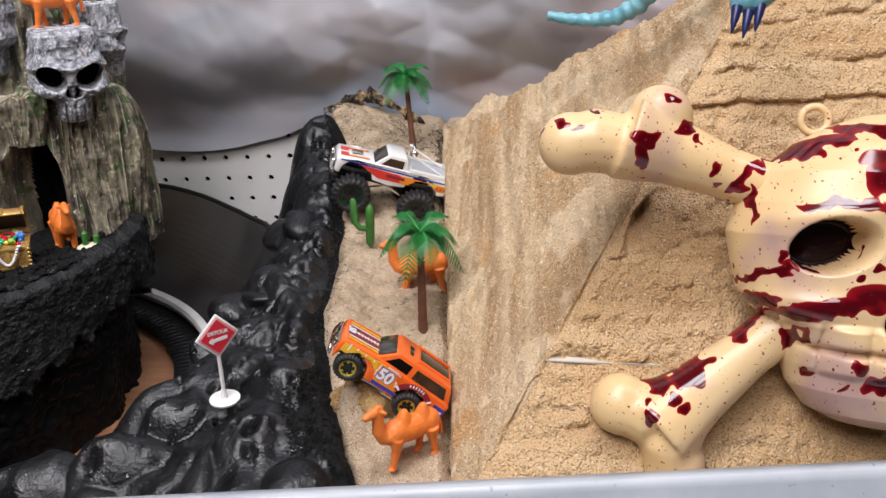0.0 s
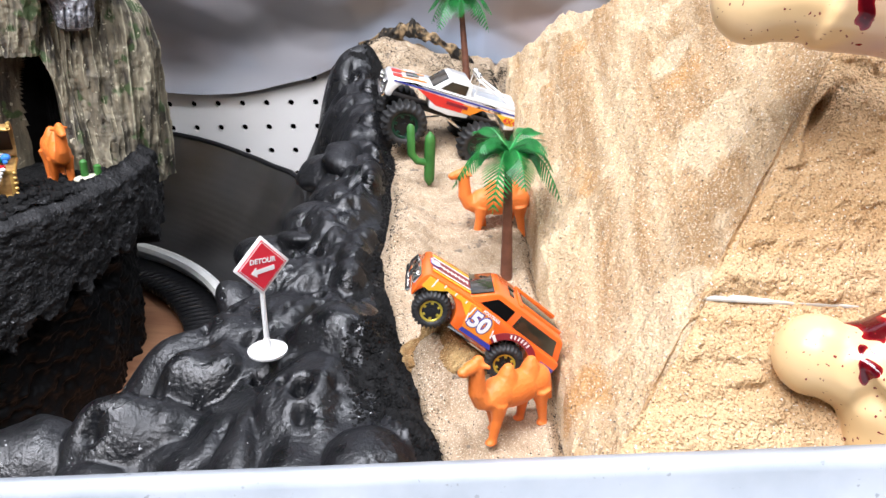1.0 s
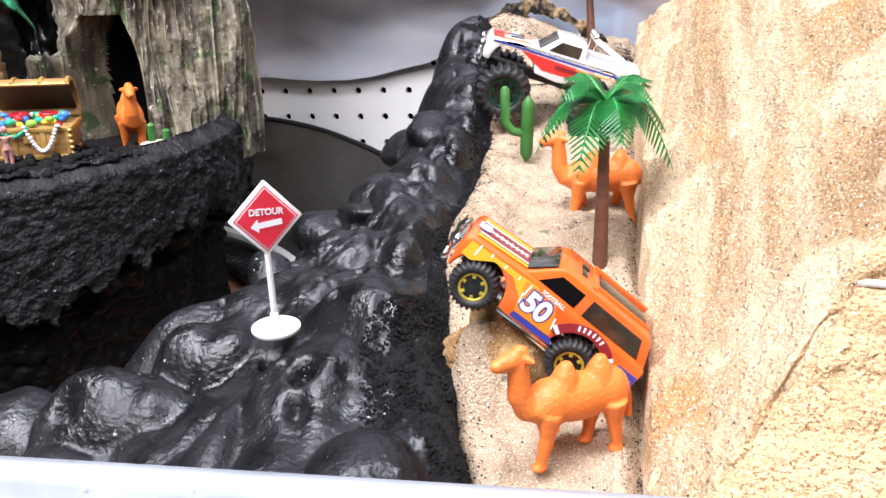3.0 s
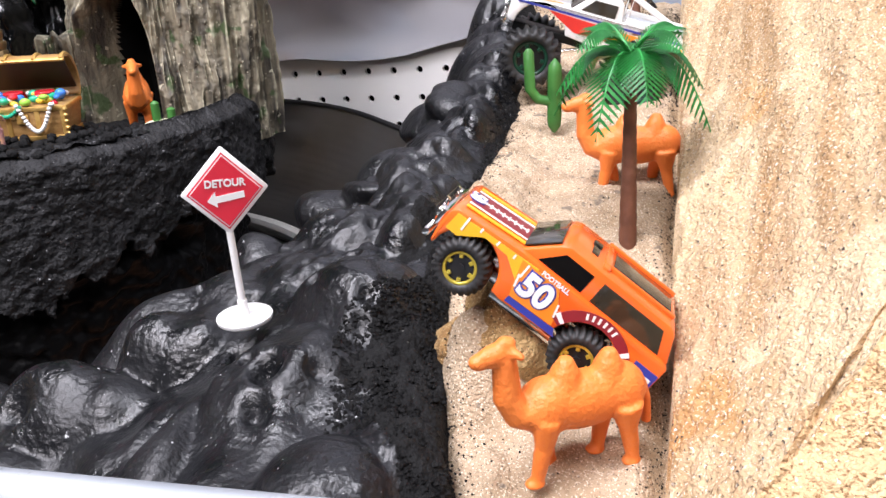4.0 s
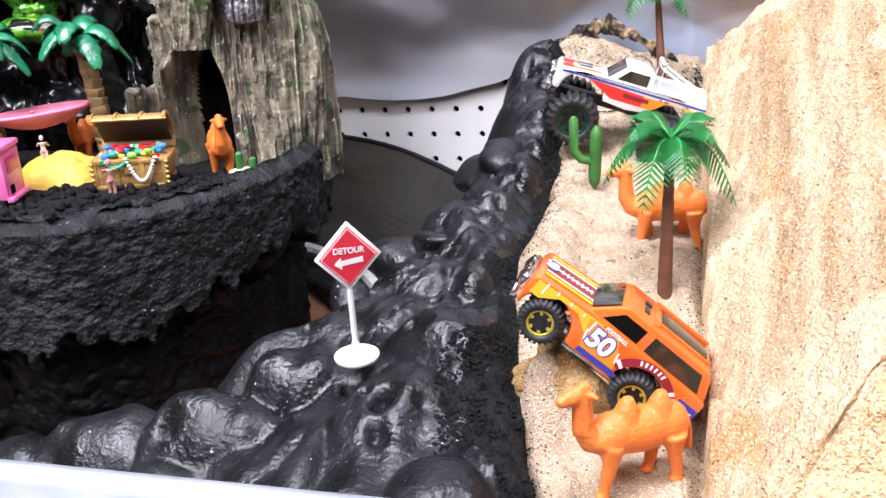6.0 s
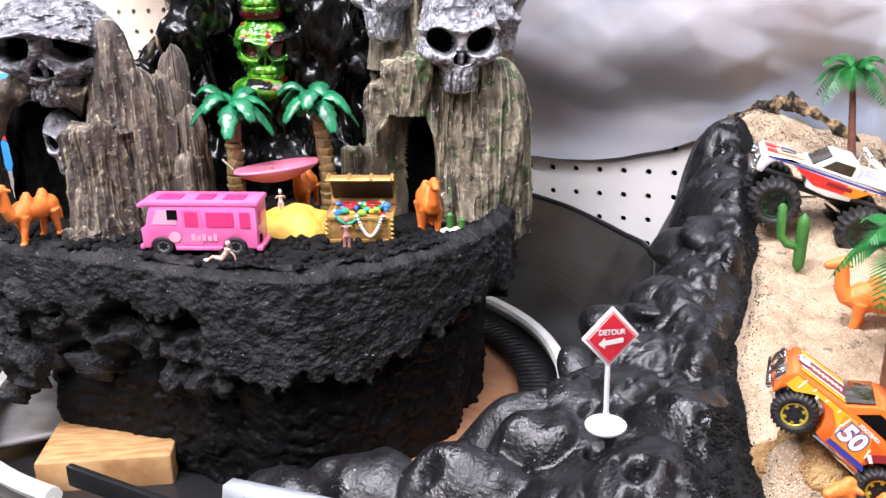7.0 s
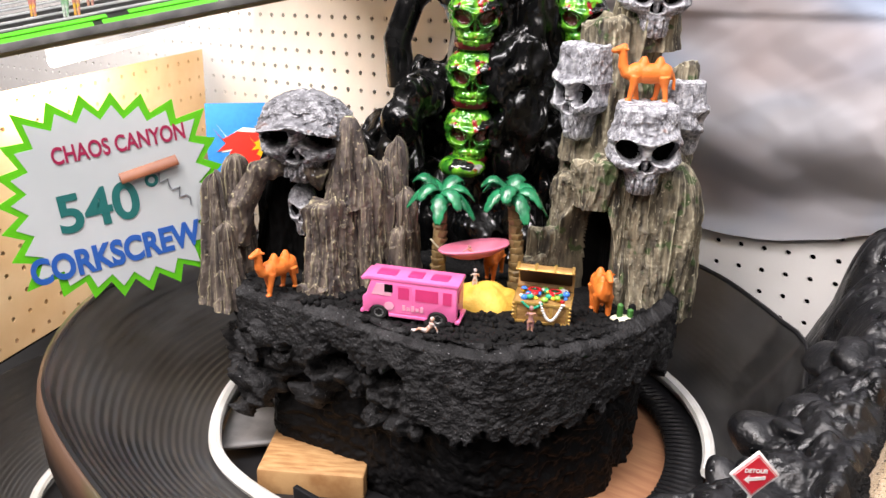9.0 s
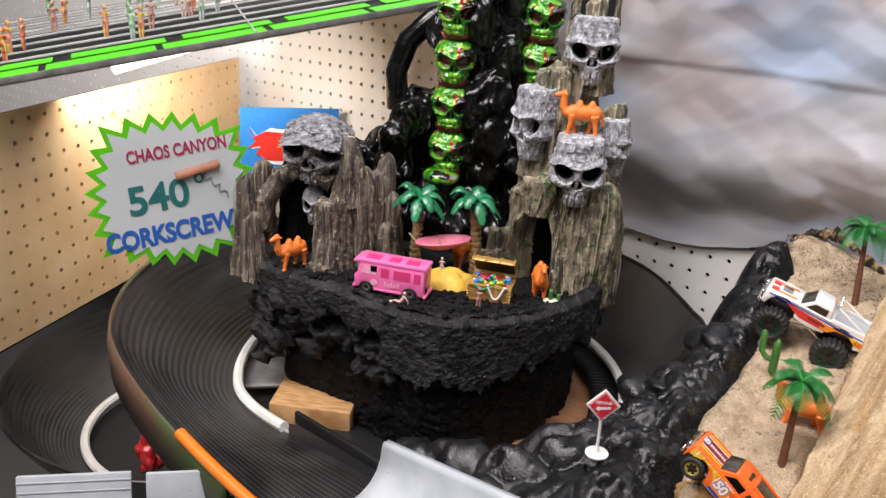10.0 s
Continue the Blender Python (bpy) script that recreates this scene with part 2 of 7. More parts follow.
M_CREAM_RAIL = mat("off_white_rail", (0.66, 0.65, 0.60), (0.80, 0.80, 0.77), 30, 0.42, bump=0.2, fine=200)
M_STRIP = mat("dusty_white_strip", (0.44, 0.40, 0.33), (0.62, 0.59, 0.53), 60, 0.6, bump=0.6)
M_RIMWALL = mat("brown_green_edge", (0.10, 0.055, 0.035), (0.03, 0.075, 0.02), 4.5, 0.45, bump=0.2, fine=200, lo=0.44, hi=0.56)
M_BLACK_PLASTIC = plain("black_plastic", (0.012, 0.012, 0.013), 0.35)
M_ORANGE_TRACK = plain("orange_plastic", (0.80, 0.20, 0.02), 0.32)
M_GREY_PLATE = mat("grey_plate", (0.09, 0.09, 0.09), (0.20, 0.195, 0.19), 40, 0.5, bump=0.3)
M_PLY = mat("plywood", (0.36, 0.16, 0.08), (0.48, 0.24, 0.12), 25, 0.6, bump=0.3, fine=300, stretch=(1, 6, 1))
M_TIMBER = mat("cut_timber", (0.34, 0.165, 0.06), (0.54, 0.32, 0.14), 55, 0.6, bump=0.5, fine=260, stretch=(1, 5, 1))
M_PEG = mat("white_hardboard", (0.80, 0.78, 0.75), (0.86, 0.845, 0.815), 12, 0.55, bump=0.1)
M_TAN = mat("tan_hardboard", (0.72, 0.48, 0.25), (0.80, 0.58, 0.34), 16, 0.6, bump=0.2)
M_WALL = mat("painted_wall", (0.16, 0.16, 0.17), (0.20, 0.20, 0.21), 3, 0.8, bump=0.1)
M_CEIL = mat("ceiling_paint", (0.20, 0.20, 0.20), (0.25, 0.25, 0.25), 3, 0.9)
M_FLOOR = mat("grey_floor", (0.10, 0.10, 0.10), (0.16, 0.16, 0.15), 4, 0.6)
M_SHELF = mat("pale_wood", (0.52, 0.40, 0.24), (0.62, 0.50, 0.32), 20, 0.6, stretch=(1, 5, 1))
M_CAMEL = mat("orange_toy_plastic", (0.82, 0.195, 0.030), (0.88, 0.235, 0.045), 60, 0.45, bump=0.7, fine=900)
M_ROCK = mat("resin_rock", (0.036, 0.031, 0.024), (0.30, 0.26, 0.175), 130, 0.7, bump=1.2, fine=480, stretch=(1.4, 1.4, 0.28), detail=10,
             specks=[((0.055, 0.085, 0.030), 70, 0.40), ((0.42, 0.39, 0.28), 330, 0.34)], lo=0.36, hi=0.70, worn=((0.60, 0.56, 0.40), 0.57, 0.66))
M_ROCK_BROWN = mat("resin_rock_brown", (0.036, 0.028, 0.026), (0.19, 0.15, 0.12), 120, 0.7, bump=1.2, fine=480, stretch=(1.4, 1.4, 0.28), detail=10,
                   specks=[((0.36, 0.31, 0.20), 330, 0.34)], lo=0.36, hi=0.72, worn=((0.52, 0.47, 0.28), 0.57, 0.66))
M_SKULL = mat("resin_skull", (0.085, 0.085, 0.10), (0.36, 0.37, 0.40), 210, 0.6, bump=1.8, fine=300, lo=0.28, hi=0.66, detail=7, stretch=(1.2, 1.2, 0.8), worn=((0.78, 0.79, 0.82), 0.55, 0.64),
              specks=[((0.26, 0.15, 0.12), 50, 0.34), ((0.06, 0.06, 0.065), 230, 0.36)])
M_SKULL_DARK = mat("resin_skull_grey", (0.055, 0.055, 0.062), (0.27, 0.275, 0.295), 170, 0.5, bump=1.8, fine=300, lo=0.32, hi=0.68, detail=7, worn=((0.66, 0.67, 0.70), 0.56, 0.66),
                   specks=[((0.16, 0.11, 0.10), 55, 0.36), ((0.05, 0.05, 0.055), 380, 0.345)])
# near-black colour that stands in for the shade inside hollows and openings
M_SHADE_BLACK = mat("hollow_shade_black", (0.003, 0.003, 0.003), (0.005, 0.005, 0.005), 150, 0.9, gloss=0.06)
# black drum wall, its colour darkened further for the deep shade under the skirt
M_DRUM_SHADED = mat("black_drum_undershade", (0.0016, 0.0016, 0.0018), (0.005, 0.005, 0.0055), 60, 0.55, bump=0.8, fine=300, gloss=0.16)


def sky_print():
    """Crumpled printed sheet: grey clouds, pale blue and a warm haze."""
    m = mat("printed_sky_sheet", (0.38, 0.38, 0.41), (0.52, 0.52, 0.55), 3.2, 0.30, bump=0.15, fine=40, rough2=0.46, detail=4, lo=0.4, hi=0.62)
    t = m.node_tree
    N, L = t.nodes, t.links
    b = N["Principled BSDF"]
    src = b.inputs["Base Color"].links[0].from_socket
    co = N.new("ShaderNodeTexCoord")
    for colour, sc, seed, lo, hi in (((0.32, 0.40, 0.53), 4.8, 3.1, 0.45, 0.62), ((0.40, 0.345, 0.345), 4.4, 7.7, 0.48, 0.64), ((0.58, 0.59, 0.63), 6.0, 11.3, 0.50, 0.72)):
        mp = N.new("ShaderNodeMapping")
        mp.inputs["Location"].default_value = (seed, seed, seed)
        mp.inputs["Scale"].default_value = (1, 1, 1.8)
        L.new(co.outputs["Object"], mp.inputs[0])
        n = N.new("ShaderNodeTexNoise")
        n.inputs["Scale"].default_value = sc
        L.new(mp.outputs[0], n.inputs["Vector"])
        r = N.new("ShaderNodeMapRange")
        r.inputs[1].default_value, r.inputs[2].default_value = lo, hi
        L.new(n.outputs[0], r.inputs[0])
        x = N.new("ShaderNodeMix")
        x.data_type = "RGBA"
        x.inputs[7].default_value = (*colour, 1)
        L.new(src, x.inputs[6])
        L.new(r.outputs[0], x.inputs[0])
        src = x.outputs[2]
    L.new(src, b.inputs["Base Color"])
    return m


M_SKY = sky_print()

# ---- the room that closes the place ----
FLOOR_Z, CEIL_Z = -0.75, 1.78
for name, sx, sy, sz, at in (("wall_north", 4.6, 0.1, 2.53, (-0.5, 1.55, 0.515)), ("wall_south", 4.6, 0.1, 2.53, (-0.5, -1.75, 0.515)),
                             ("wall_west", 0.1, 3.2, 2.53, (-2.75, -0.1, 0.515)), ("wall_east", 0.1, 3.2, 2.53, (1.75, -0.1, 0.515))):
    solid(name, block(sx, sy, sz), M_WALL, pose(*at), "plain painted wall round the display", "wall", kind="structure")
solid("floor", block(4.4, 3.2, 0.1), M_FLOOR, pose(-0.5, -0.1, FLOOR_Z - 0.05), "dark grey floor under the display", "floor", kind="structure")
solid("ceiling", block(4.6, 3.4, 0.1), M_CEIL, pose(-0.5, -0.1, CEIL_Z + 0.05), "plain pale ceiling", "ceiling", kind="structure")


def pegboard(name, a, b, z0, z1, material, label, thick=0.004, hole=0.0030, step=0.0254, slope=0.0):
    """A hardboard panel from a to b (plan) with real peg holes."""
    a, b = Vector((*a, 0)), Vector((*b, 0))
    n, k = int((b - a).length / step), int((z1 - z0) / step)
    ring = [(math.cos(q), math.sin(q)) for q in (math.pi / 4 * i for i in range(8))]
    square = [(1, 0), (1, 1), (0, 1), (-1, 1), (-1, 0), (-1, -1), (0, -1), (1, -1)]
    V, F = [], []
    for i in range(n):
        for j in range(k):
            cx, cz, o = (i + 0.5) * step, (j + 0.5) * step, len(V)
            V += [(cx + x * step / 2, 0, cz + z * step / 2) for x, z in square]
            V += [(cx + x * hole, 0, cz + z * hole) for x, z in ring]
            V += [(cx + x * hole, thick, cz + z * hole) for x, z in ring]
            for q in range(8):
                r = (q + 1) % 8
                F += [(o + q, o + r, o + 8 + r, o + 8 + q), (o + 8 + q, o + 8 + r, o + 16 + r, o + 16 + q)]
    me = bpy.data.meshes.new("mesh")
    me.from_pydata(V, [], F)
    me.update()
    d = (b - a).normalized()
    m = Matrix((d, Vector((-d.y, d.x, 0)), (0, 0, 1))).transposed().to_4x4()
    ob = solid(name, me, material, Matrix.Translation((a.x, a.y, z0)) @ m @ pose(0, 0, 0, 0, -slope, 0), label, "pegboard", kind="structure")
    # near-black sheet close behind the board, painting the peg holes dark
    part("backing", block(n * step + 0.004, 0.006, k * step + 0.004, (n * step / 2, 0.0115, k * step / 2 - 0.006)), M_SHADE_BLACK, ob)
    return ob


PEG_O, PEG_D, PEG_N = Vector((-0.209, 0.850, 0)), Vector((0.99964, 0.0270, 0)), Vector((0.0270, -0.99964, 0))
PEG_STEP, PEG_SLOPE = 0.0229, 3.0


def back(s, off=0.0, z=0.0):
    """A place s metres along the back board from its marked hole, off towards the viewer."""
    p = PEG_O + PEG_D * s + PEG_N * off
    return Vector((p.x, p.y, z))


first = -97.5 * PEG_STEP
p0, p1 = back(first), back(first + 134.5 * PEG_STEP)
z0 = 0.248 + first * math.tan(radians(PEG_SLOPE)) - 11.5 * PEG_STEP
pegboard("wall_pegboard_back", p0.xy, p1.xy, z0, z0 + 31.5 * PEG_STEP, M_PEG, "white pegboard wall with rows of round holes", step=PEG_STEP, slope=PEG_SLOPE)
pegboard("wall_pegboard_side", (-0.68, 0.02), (-1.01, 0.80), 0.085, 0.085 + 11 * 0.0254, M_TAN, "tan hardboard pegboard panel beside the track")

# printed sky sheet hanging in front of the back board
s, z = np.meshgrid(np.linspace(-0.27, 1.02, 420), np.linspace(0, 1, 280), indexing="ij")
low = np.interp(s, [-0.30, -0.10, -0.074, -0.03, 0.0, 0.023, 0.045, 0.07, 0.09, 0.13, 0.2, 0.3, 1.0], [0.244, 0.255, 0.259, 0.258, 0.259, 0.262, 0.268, 0.275, 0.285, 0.298, 0.30, 0.29, 0.28]) + 0.0012 * np.sin(s * 37)
zz = low + z * (1.15 - low)


def facets(u, v, seed):
    """Flat triangular facets between random heights, as in crumpled paper."""
    i, j = np.floor(u), np.floor(v)
    fu, fv = u - i, v - j
    i, j = i.astype(int), j.astype(int)
    far = fu + fv > 1
    k = np.zeros_like(i)
    a, b, c, d = (lattice(i + p, j + q, k, seed) for p, q in ((0, 0), (1, 0), (0, 1), (1, 1)))
    return np.where(far, d + (1 - fu) * (c - d) + (1 - fv) * (b - d), a + fu * (b - a) + fv * (c - a))


fold = 0.010 * np.abs(vnoise(s * 2.2 - zz * 4, zz * 2.6 + s * 1.6, 2, 13))
bent, risen = s + 0.03 * vnoise(s * 4, zz * 4, 0, 21), zz + 0.03 * vnoise(s * 4, zz * 4, 5, 22)
quiet = 0.45 + 0.55 * smooth(-0.3, 0.4, vnoise(s * 3, zz * 3.5, 7, 23))
fold = fold + quiet * (0.0200 * facets(bent * 5.5 + risen * 3.5, risen * 9 - bent * 3, 31) + 0.0190 * facets(bent * 14 - risen * 6, risen * 17 + bent * 7, 33) + 0.0080 * facets(bent * 30 + risen * 9, risen * 36 - bent * 12, 35))
rng = np.random.default_rng(77)
for k in range(9):
    a = math.radians(rng.uniform(-55, 55) if k % 3 else rng.uniform(60, 120))
    wave = rng.uniform(7, 20)
    run = (zz * math.cos(a) + s * math.sin(a)) * wave + rng.uniform(0, 9) + 0.35 * vnoise(s * 5, zz * 5, k, 41)
    ridge = np.abs(run - np.floor(run + 0.5))
    here = smooth(0.05, 0.55, vnoise(s * 4.5 + k * 3.7, zz * 6.5, k * 1.3, 43))
    fold = fold + (0.07 / wave) * ridge * here
off = 0.003 + np.maximum(0.053 * (0.08 + 0.92 * smooth(0.01, 0.13, z)) - 0.8 * fold * (0.06 + 0.94 * smooth(0.005, 0.06, z)), 0.0)
off = off + 0.0035 * smooth(0.2235, 0.2265, s) * smooth(1.2, 0.0, z)
lap = 0.472 + 0.025 * (s + 0.02) + 0.002 * np.sin(s * 21)
off = off + 0.0028 * smooth(lap - 0.003, lap + 0.003, zz)
off = off + 0.022 * np.exp(-((s - 0.16) / 0.09) ** 2 - ((zz - 0.335) / 0.045) ** 2)
base = np.array(PEG_O)[None, None, :] + s[..., None] * np.array(PEG_D) + off[..., None] * np.array(PEG_N)
base[..., 2] = zz
solid("backdrop_sheet", sheet(base), M_SKY, pose(0, 0, 0), "crumpled printed sheet of grey and blue cloudy sky", "backdrop", kind="structure")

# ---- support under the model landscape ----
table = thing("display_table", pose(0.25, 0.62, -0.02), "plywood table under the model canyon", "table")
part("table_top", block(1.0, 0.62, 0.03, (0, 0.0, 0.0), 0.002), M_PLY, table)
for x in (-0.45, 0.45):
    for y in (-0.27, 0.27):
        part("leg", block(0.06, 0.06, 0.72, (x, y, -0.375), 0.004), M_TIMBER, table)

# ---- canyon floor of loose sand ----
FLOOR_Y = [0.30, 0.33, 0.36, 0.415, 0.478, 0.55, 0.62, 0.69, 0.735, 0.80]
FLOOR_H = [0.220, 0.225, 0.2315, 0.2440, 0.2580, 0.2680, 0.2790, 0.289, 0.2965, 0.3010]
FOOT_Y = [0.33, 0.353, 0.387, 0.45, 0.53, 0.60, 0.647, 0.69, 0.80]
FOOT_X = [0.0640, 0.0630, 0.0610, 0.0565, 0.0502, 0.0446, 0.0410, 0.0370, 0.030]


def sand_z(x, y):
    h = np.interp(y, FLOOR_Y, FLOOR_H)
    h = h + 0.022 * np.exp(-(((x - 0.006) / 0.014) ** 2 + ((y - 0.403) / 0.013) ** 2) * 1.4)
    h = h + 0.010 * np.exp(-(((x + 0.02) / 0.02) ** 2 + ((y - 0.50) / 0.04) ** 2))
    h = h + 0.021 * np.exp(-(((x + 0.058) / 0.036) ** 2 + ((y - 0.795) / 0.045) ** 2))
    h = h - 0.007 * np.exp(-(((x - np.interp(y, FOOT_Y, FOOT_X)) / 0.0035) ** 2))
    return h + 0.0030 * fbm(x * 45, y * 45, 0, 3, 11) + 0.0009 * fbm(x * 260, y * 260, 0, 2, 21)


EDGE_Y = [0.32, 0.34, 0.36, 0.384, 0.425, 0.47, 0.53, 0.60, 0.66, 0.72, 0.80]
EDGE_X = [0.022, 0.017, 0.012, 0.004, -0.012, -0.023, -0.025, -0.034, -0.048, -0.060, -0.080]
u, y = np.meshgrid(np.linspace(0, 1, 230), np.linspace(0.334, 0.842, 420), indexing="ij")
xa = np.interp(y, EDGE_Y, EDGE_X) - 0.016
x = xa + u * (0.14 - xa)
under = 0.03 * smooth(0.004, -0.014, x - np.interp(y, EDGE_Y, EDGE_X))
solid("sand_ground", sheet(np.stack([x, y, sand_z(x, y) - under], -1)), M_SAND, pose(0, 0, 0),
      "pale sand floor of the canyon flecked with black grit", "sand", kind="structure")

rng = np.random.default_rng(31)
oct_v = np.array([(1, 0, 0), (-1, 0, 0), (0, 1, 0), (0, -1, 0), (0, 0, 1), (0, 0, -1)], float)
oct_f = [(0, 2, 4), (2, 1, 4), (1, 3, 4), (3, 0, 4), (2, 0, 5), (1, 2, 5), (3, 1, 5), (0, 3, 5)]
n = 16000
yy = rng.uniform(0.338, 0.80, n)
foot = np.interp(yy, FOOT_Y, FOOT_X)
edge = np.interp(yy, EDGE_Y, EDGE_X)
pick_side = rng.uniform(0, 1, n)
xx = np.where(pick_side < 0.45, foot - np.abs(rng.normal(0, 0.0045, n)), np.where(pick_side < 0.8, edge + np.abs(rng.normal(0, 0.005, n)), edge + rng.uniform(0, 1, n) * (foot - edge)))
back_part = rng.uniform(0, 1, n) < 0.55
yy = np.where(back_part, 0.81 - np.abs(rng.normal(0, 0.075, n)), yy)
xx = np.where(back_part, rng.uniform(-0.085, 0.034, n), xx)
clump = vnoise(xx * 70, yy * 70, 0, 881) + 0.5 * vnoise(xx * 160, yy * 160, 0, 883)
xx = np.where(back_part & (clump < 0.0), foot - np.abs(rng.normal(0, 0.006, n)), xx)
zz = sand_z(xx, yy)
rad = 0.00014 + np.where(yy > 0.62, 0.00060, 0.00036) * rng.uniform(0, 1, n) ** 2.5
V = (oct_v[None] * rad[:, None, None] * rng.uniform(0.6, 1.3, (n, 6, 1)) + np.stack([xx, yy, zz], -1)[:, None, :]).reshape(-1, 3)
F = (np.array(oct_f)[None] + 6 * np.arange(n)[:, None, None]).reshape(-1, 3)
me = bpy.data.meshes.new("mesh")
me.from_pydata(V.tolist(), [], F.tolist())
me.update()
solid("black_grit", me, M_LAVA_MATT, pose(0, 0, 0), "black grit scattered over the canyon sand", "grit", kind="stuff")

# torn crust of glued sand along the foot of the sheet
t = np.linspace(0, 1, 150)[:, None]
a = np.linspace(0, 2 * np.pi, 20, endpoint=False)[None, :]
cx = -0.088 + 0.112 * t
cz = np.interp(t, [0, 0.25, 0.42, 0.6, 0.8, 1.0], [0.314, 0.325, 0.326, 0.319, 0.305, 0.295]) + 0.0022 * vnoise(t * 11, 0, 0, 905)
wide = (0.0012 + 0.0042 * smooth(0.0, 0.25, t) * smooth(1.0, 0.8, t)) * (1 + 0.45 * vnoise(t * 22, 0, 3, 907))
X = cx + 0 * a
Y = 0.812 + 0.6 * wide * np.cos(a) + 0.0015 * fbm(t * 60, a * 2, 0, 3, 909)
Z = cz + wide * np.sin(a) * (1 + 0.4 * vnoise(t * 14, np.sin(a) * 2, 1, 911)) + 0.0007 * fbm(t * 70, np.sin(a) * 2, 2, 2, 913)
solid("torn_crust", sheet(np.stack([X, Y, Z], -1), wrap_v=True, caps=True), M_SOOT, pose(0, 0, 0), "torn sooty crust of glued sand at the foot of the sheet", "crust", kind="structure")

# ---- sandstone slab that leans along the canyon ----
BACK_X = [0.0, 0.037, 0.0525, 0.0755, 0.090, 0.120, 0.145, 0.158, 0.175, 0.220, 0.30]
BACK_Y = [0.705, 0.692, 0.685, 0.669, 0.643, 0.613, 0.588, 0.577, 0.559, 0.540, 0.540]


def side_z(x, y):
    """The striped side of the block, along the canyon."""
    xs = x + 0.086 * (y - 0.389)
    h = 1.151 * x + 0.342 * y + 0.0497
    h = h + 0.0024 * fbm(xs * 60, y * 4, 0, 2, 61) + 0.0018 * fbm(x * 90, y * 55, 3, 4, 63, 0.6) + 0.0013 * fbm(x * 480, y * 480, 0, 2, 67)
    h = h - 0.0022 * np.exp(-((xs - 0.101) / 0.004) ** 2) - 0.002 * np.exp(-((xs - 0.082) / 0.005) ** 2) - 0.0022 * np.exp(-((xs - 0.128) / 0.005) ** 2)
    for px, py in ((0.0945, 0.536), (0.070, 0.47), (0.110, 0.50), (0.064, 0.60)):
        h = h - 0.006 * np.exp(-(((x - px) / 0.0022) ** 2 + ((y - py) / 0.003) ** 2))
    return h


u, v = np.meshgrid(np.linspace(0, 1, 400), np.linspace(0, 1, 400) ** 1.2, indexing="ij")
x = 0.05 + u * 0.24
for _ in range(6):
    near = np.minimum(np.maximum(0.331, 1.188 * x + 0.2481 + 0.0012 * fbm(x * 120, 0, 0, 3, 69)), np.interp(x, BACK_X, BACK_Y) - 0.012)
    y = near + v * (np.interp(x, BACK_X, BACK_Y) + 0.003 * fbm(x * 45, 0, 0, 2, 71) - near)
    x0 = np.interp(y, FOOT_Y, FOOT_X) + 0.0012 * fbm(y * 90, 0, 0, 2, 73)
    x = x0 + u * (0.29 - x0)
P = np.stack([x, y, side_z(x, y)], -1)
foot = P[:1].copy()
foot[..., 2] -= 0.07
P = np.concatenate([foot, P], 0)
rim, drop, front = P[:, -1:, :].copy(), P[:, -1:, :].copy(), P[:, :1, :].copy()
rim[..., 2] -= 0.006
rim[..., 1] += 0.003
drop[..., 2] = 0.0
front[..., 2] -= 0.05
front[..., 1] += 0.004
slab = solid("sandstone_slab", sheet(np.concatenate([front, P, rim, drop], 1)), M_STONE_FACE, pose(0, 0, 0), "leaning sandstone block with crumbling layered front and a striped side", "rock", kind="structure")

# broken front of the block: bedding layers, open joints and crumbling lips
JOINTS = [(0.3010, 0.0, 0.0014, 0.8), (0.2700, 0.20, 0.0026, 0.7), (0.2560, 0.05, 0.0022, 0.6), (0.4080, 0.07, 0.0070, 0.9), (0.4215, 0.13, 0.0050, 0.8), (0.4400, 0.17, 0.0065, 0.9),
          (0.3330, 0.22, 0.0030, 0.5), (0.3850, 0.10, 0.0040, 0.6), (0.4620, 0.12, 0.0060, 0.8), (0.4850, 0.10, 0.0060, 0.8)]
z, u = np.meshgrid(np.linspace(0.19, 0.60, 430), np.linspace(0, 1, 430) ** 1.15, indexing="ij")
lean_y = (z + 0.1907) / 1.311
left = np.maximum((lean_y - 0.2481) / 1.188, 0.052) - 0.0015
x = left + u * (0.50 - left)
d = 0.0012 * fbm(x * 12, z * 150, 4, 3, 499, 0.6) + 0.0010 * fbm(x * 45, z * 80, 0, 4, 501, 0.55) + 0.0010 * fbm(x * 170, z * 190, 1, 3, 503) + 0.0007 * fbm(x * 430, z * 430, 2, 2, 505)
d = d + 0.0010 * smooth(0.301, 0.304, z) + 0.0030 * smooth(0.271 + 0.2 * (x - 0.1), 0.268 + 0.2 * (x - 0.1), z) + 0.0025 * smooth(0.408, 0.411, z - 0.07 * (x - 0.17))
for z0, slope, depth, strong in JOINTS:
    q = z - z0 - slope * (x - (0.1 if z0 < 0.35 else 0.173)) + 0.0022 * fbm(x * 60, z0 * 90, 0, 3, 511)
    here = (1.0 if z0 < 0.35 else 0.65) * np.clip(strong * (0.8 + 0.9 * vnoise(x * 26, z0 * 300, 0, 513)), 0.05, 1.2)
    d = d - here * 0.8 * depth * np.exp(-(q / 0.0013) ** 2) + here * 0.0018 * np.exp(-((q - 0.0055) / 0.0045) ** 2) + here * 0.0008 * np.exp(-((q + 0.006) / 0.004) ** 2)
d = d - 0.030 * np.exp(-(((x - 0.1525 - 0.5 * (z - 0.357)) / 0.0030) ** 2 + ((z - 0.357) / 0.0075) ** 2))
d = d * smooth(-0.001, 0.006, x - left) - 0.0045 * np.exp(-((x - left - 0.0030) / 0.0022) ** 2) * smooth(-0.2, 0.5, vnoise(z * 70, 0, 0, 517)) + 0.0007 * fbm(x * 200, z * 200, 3, 2, 515)
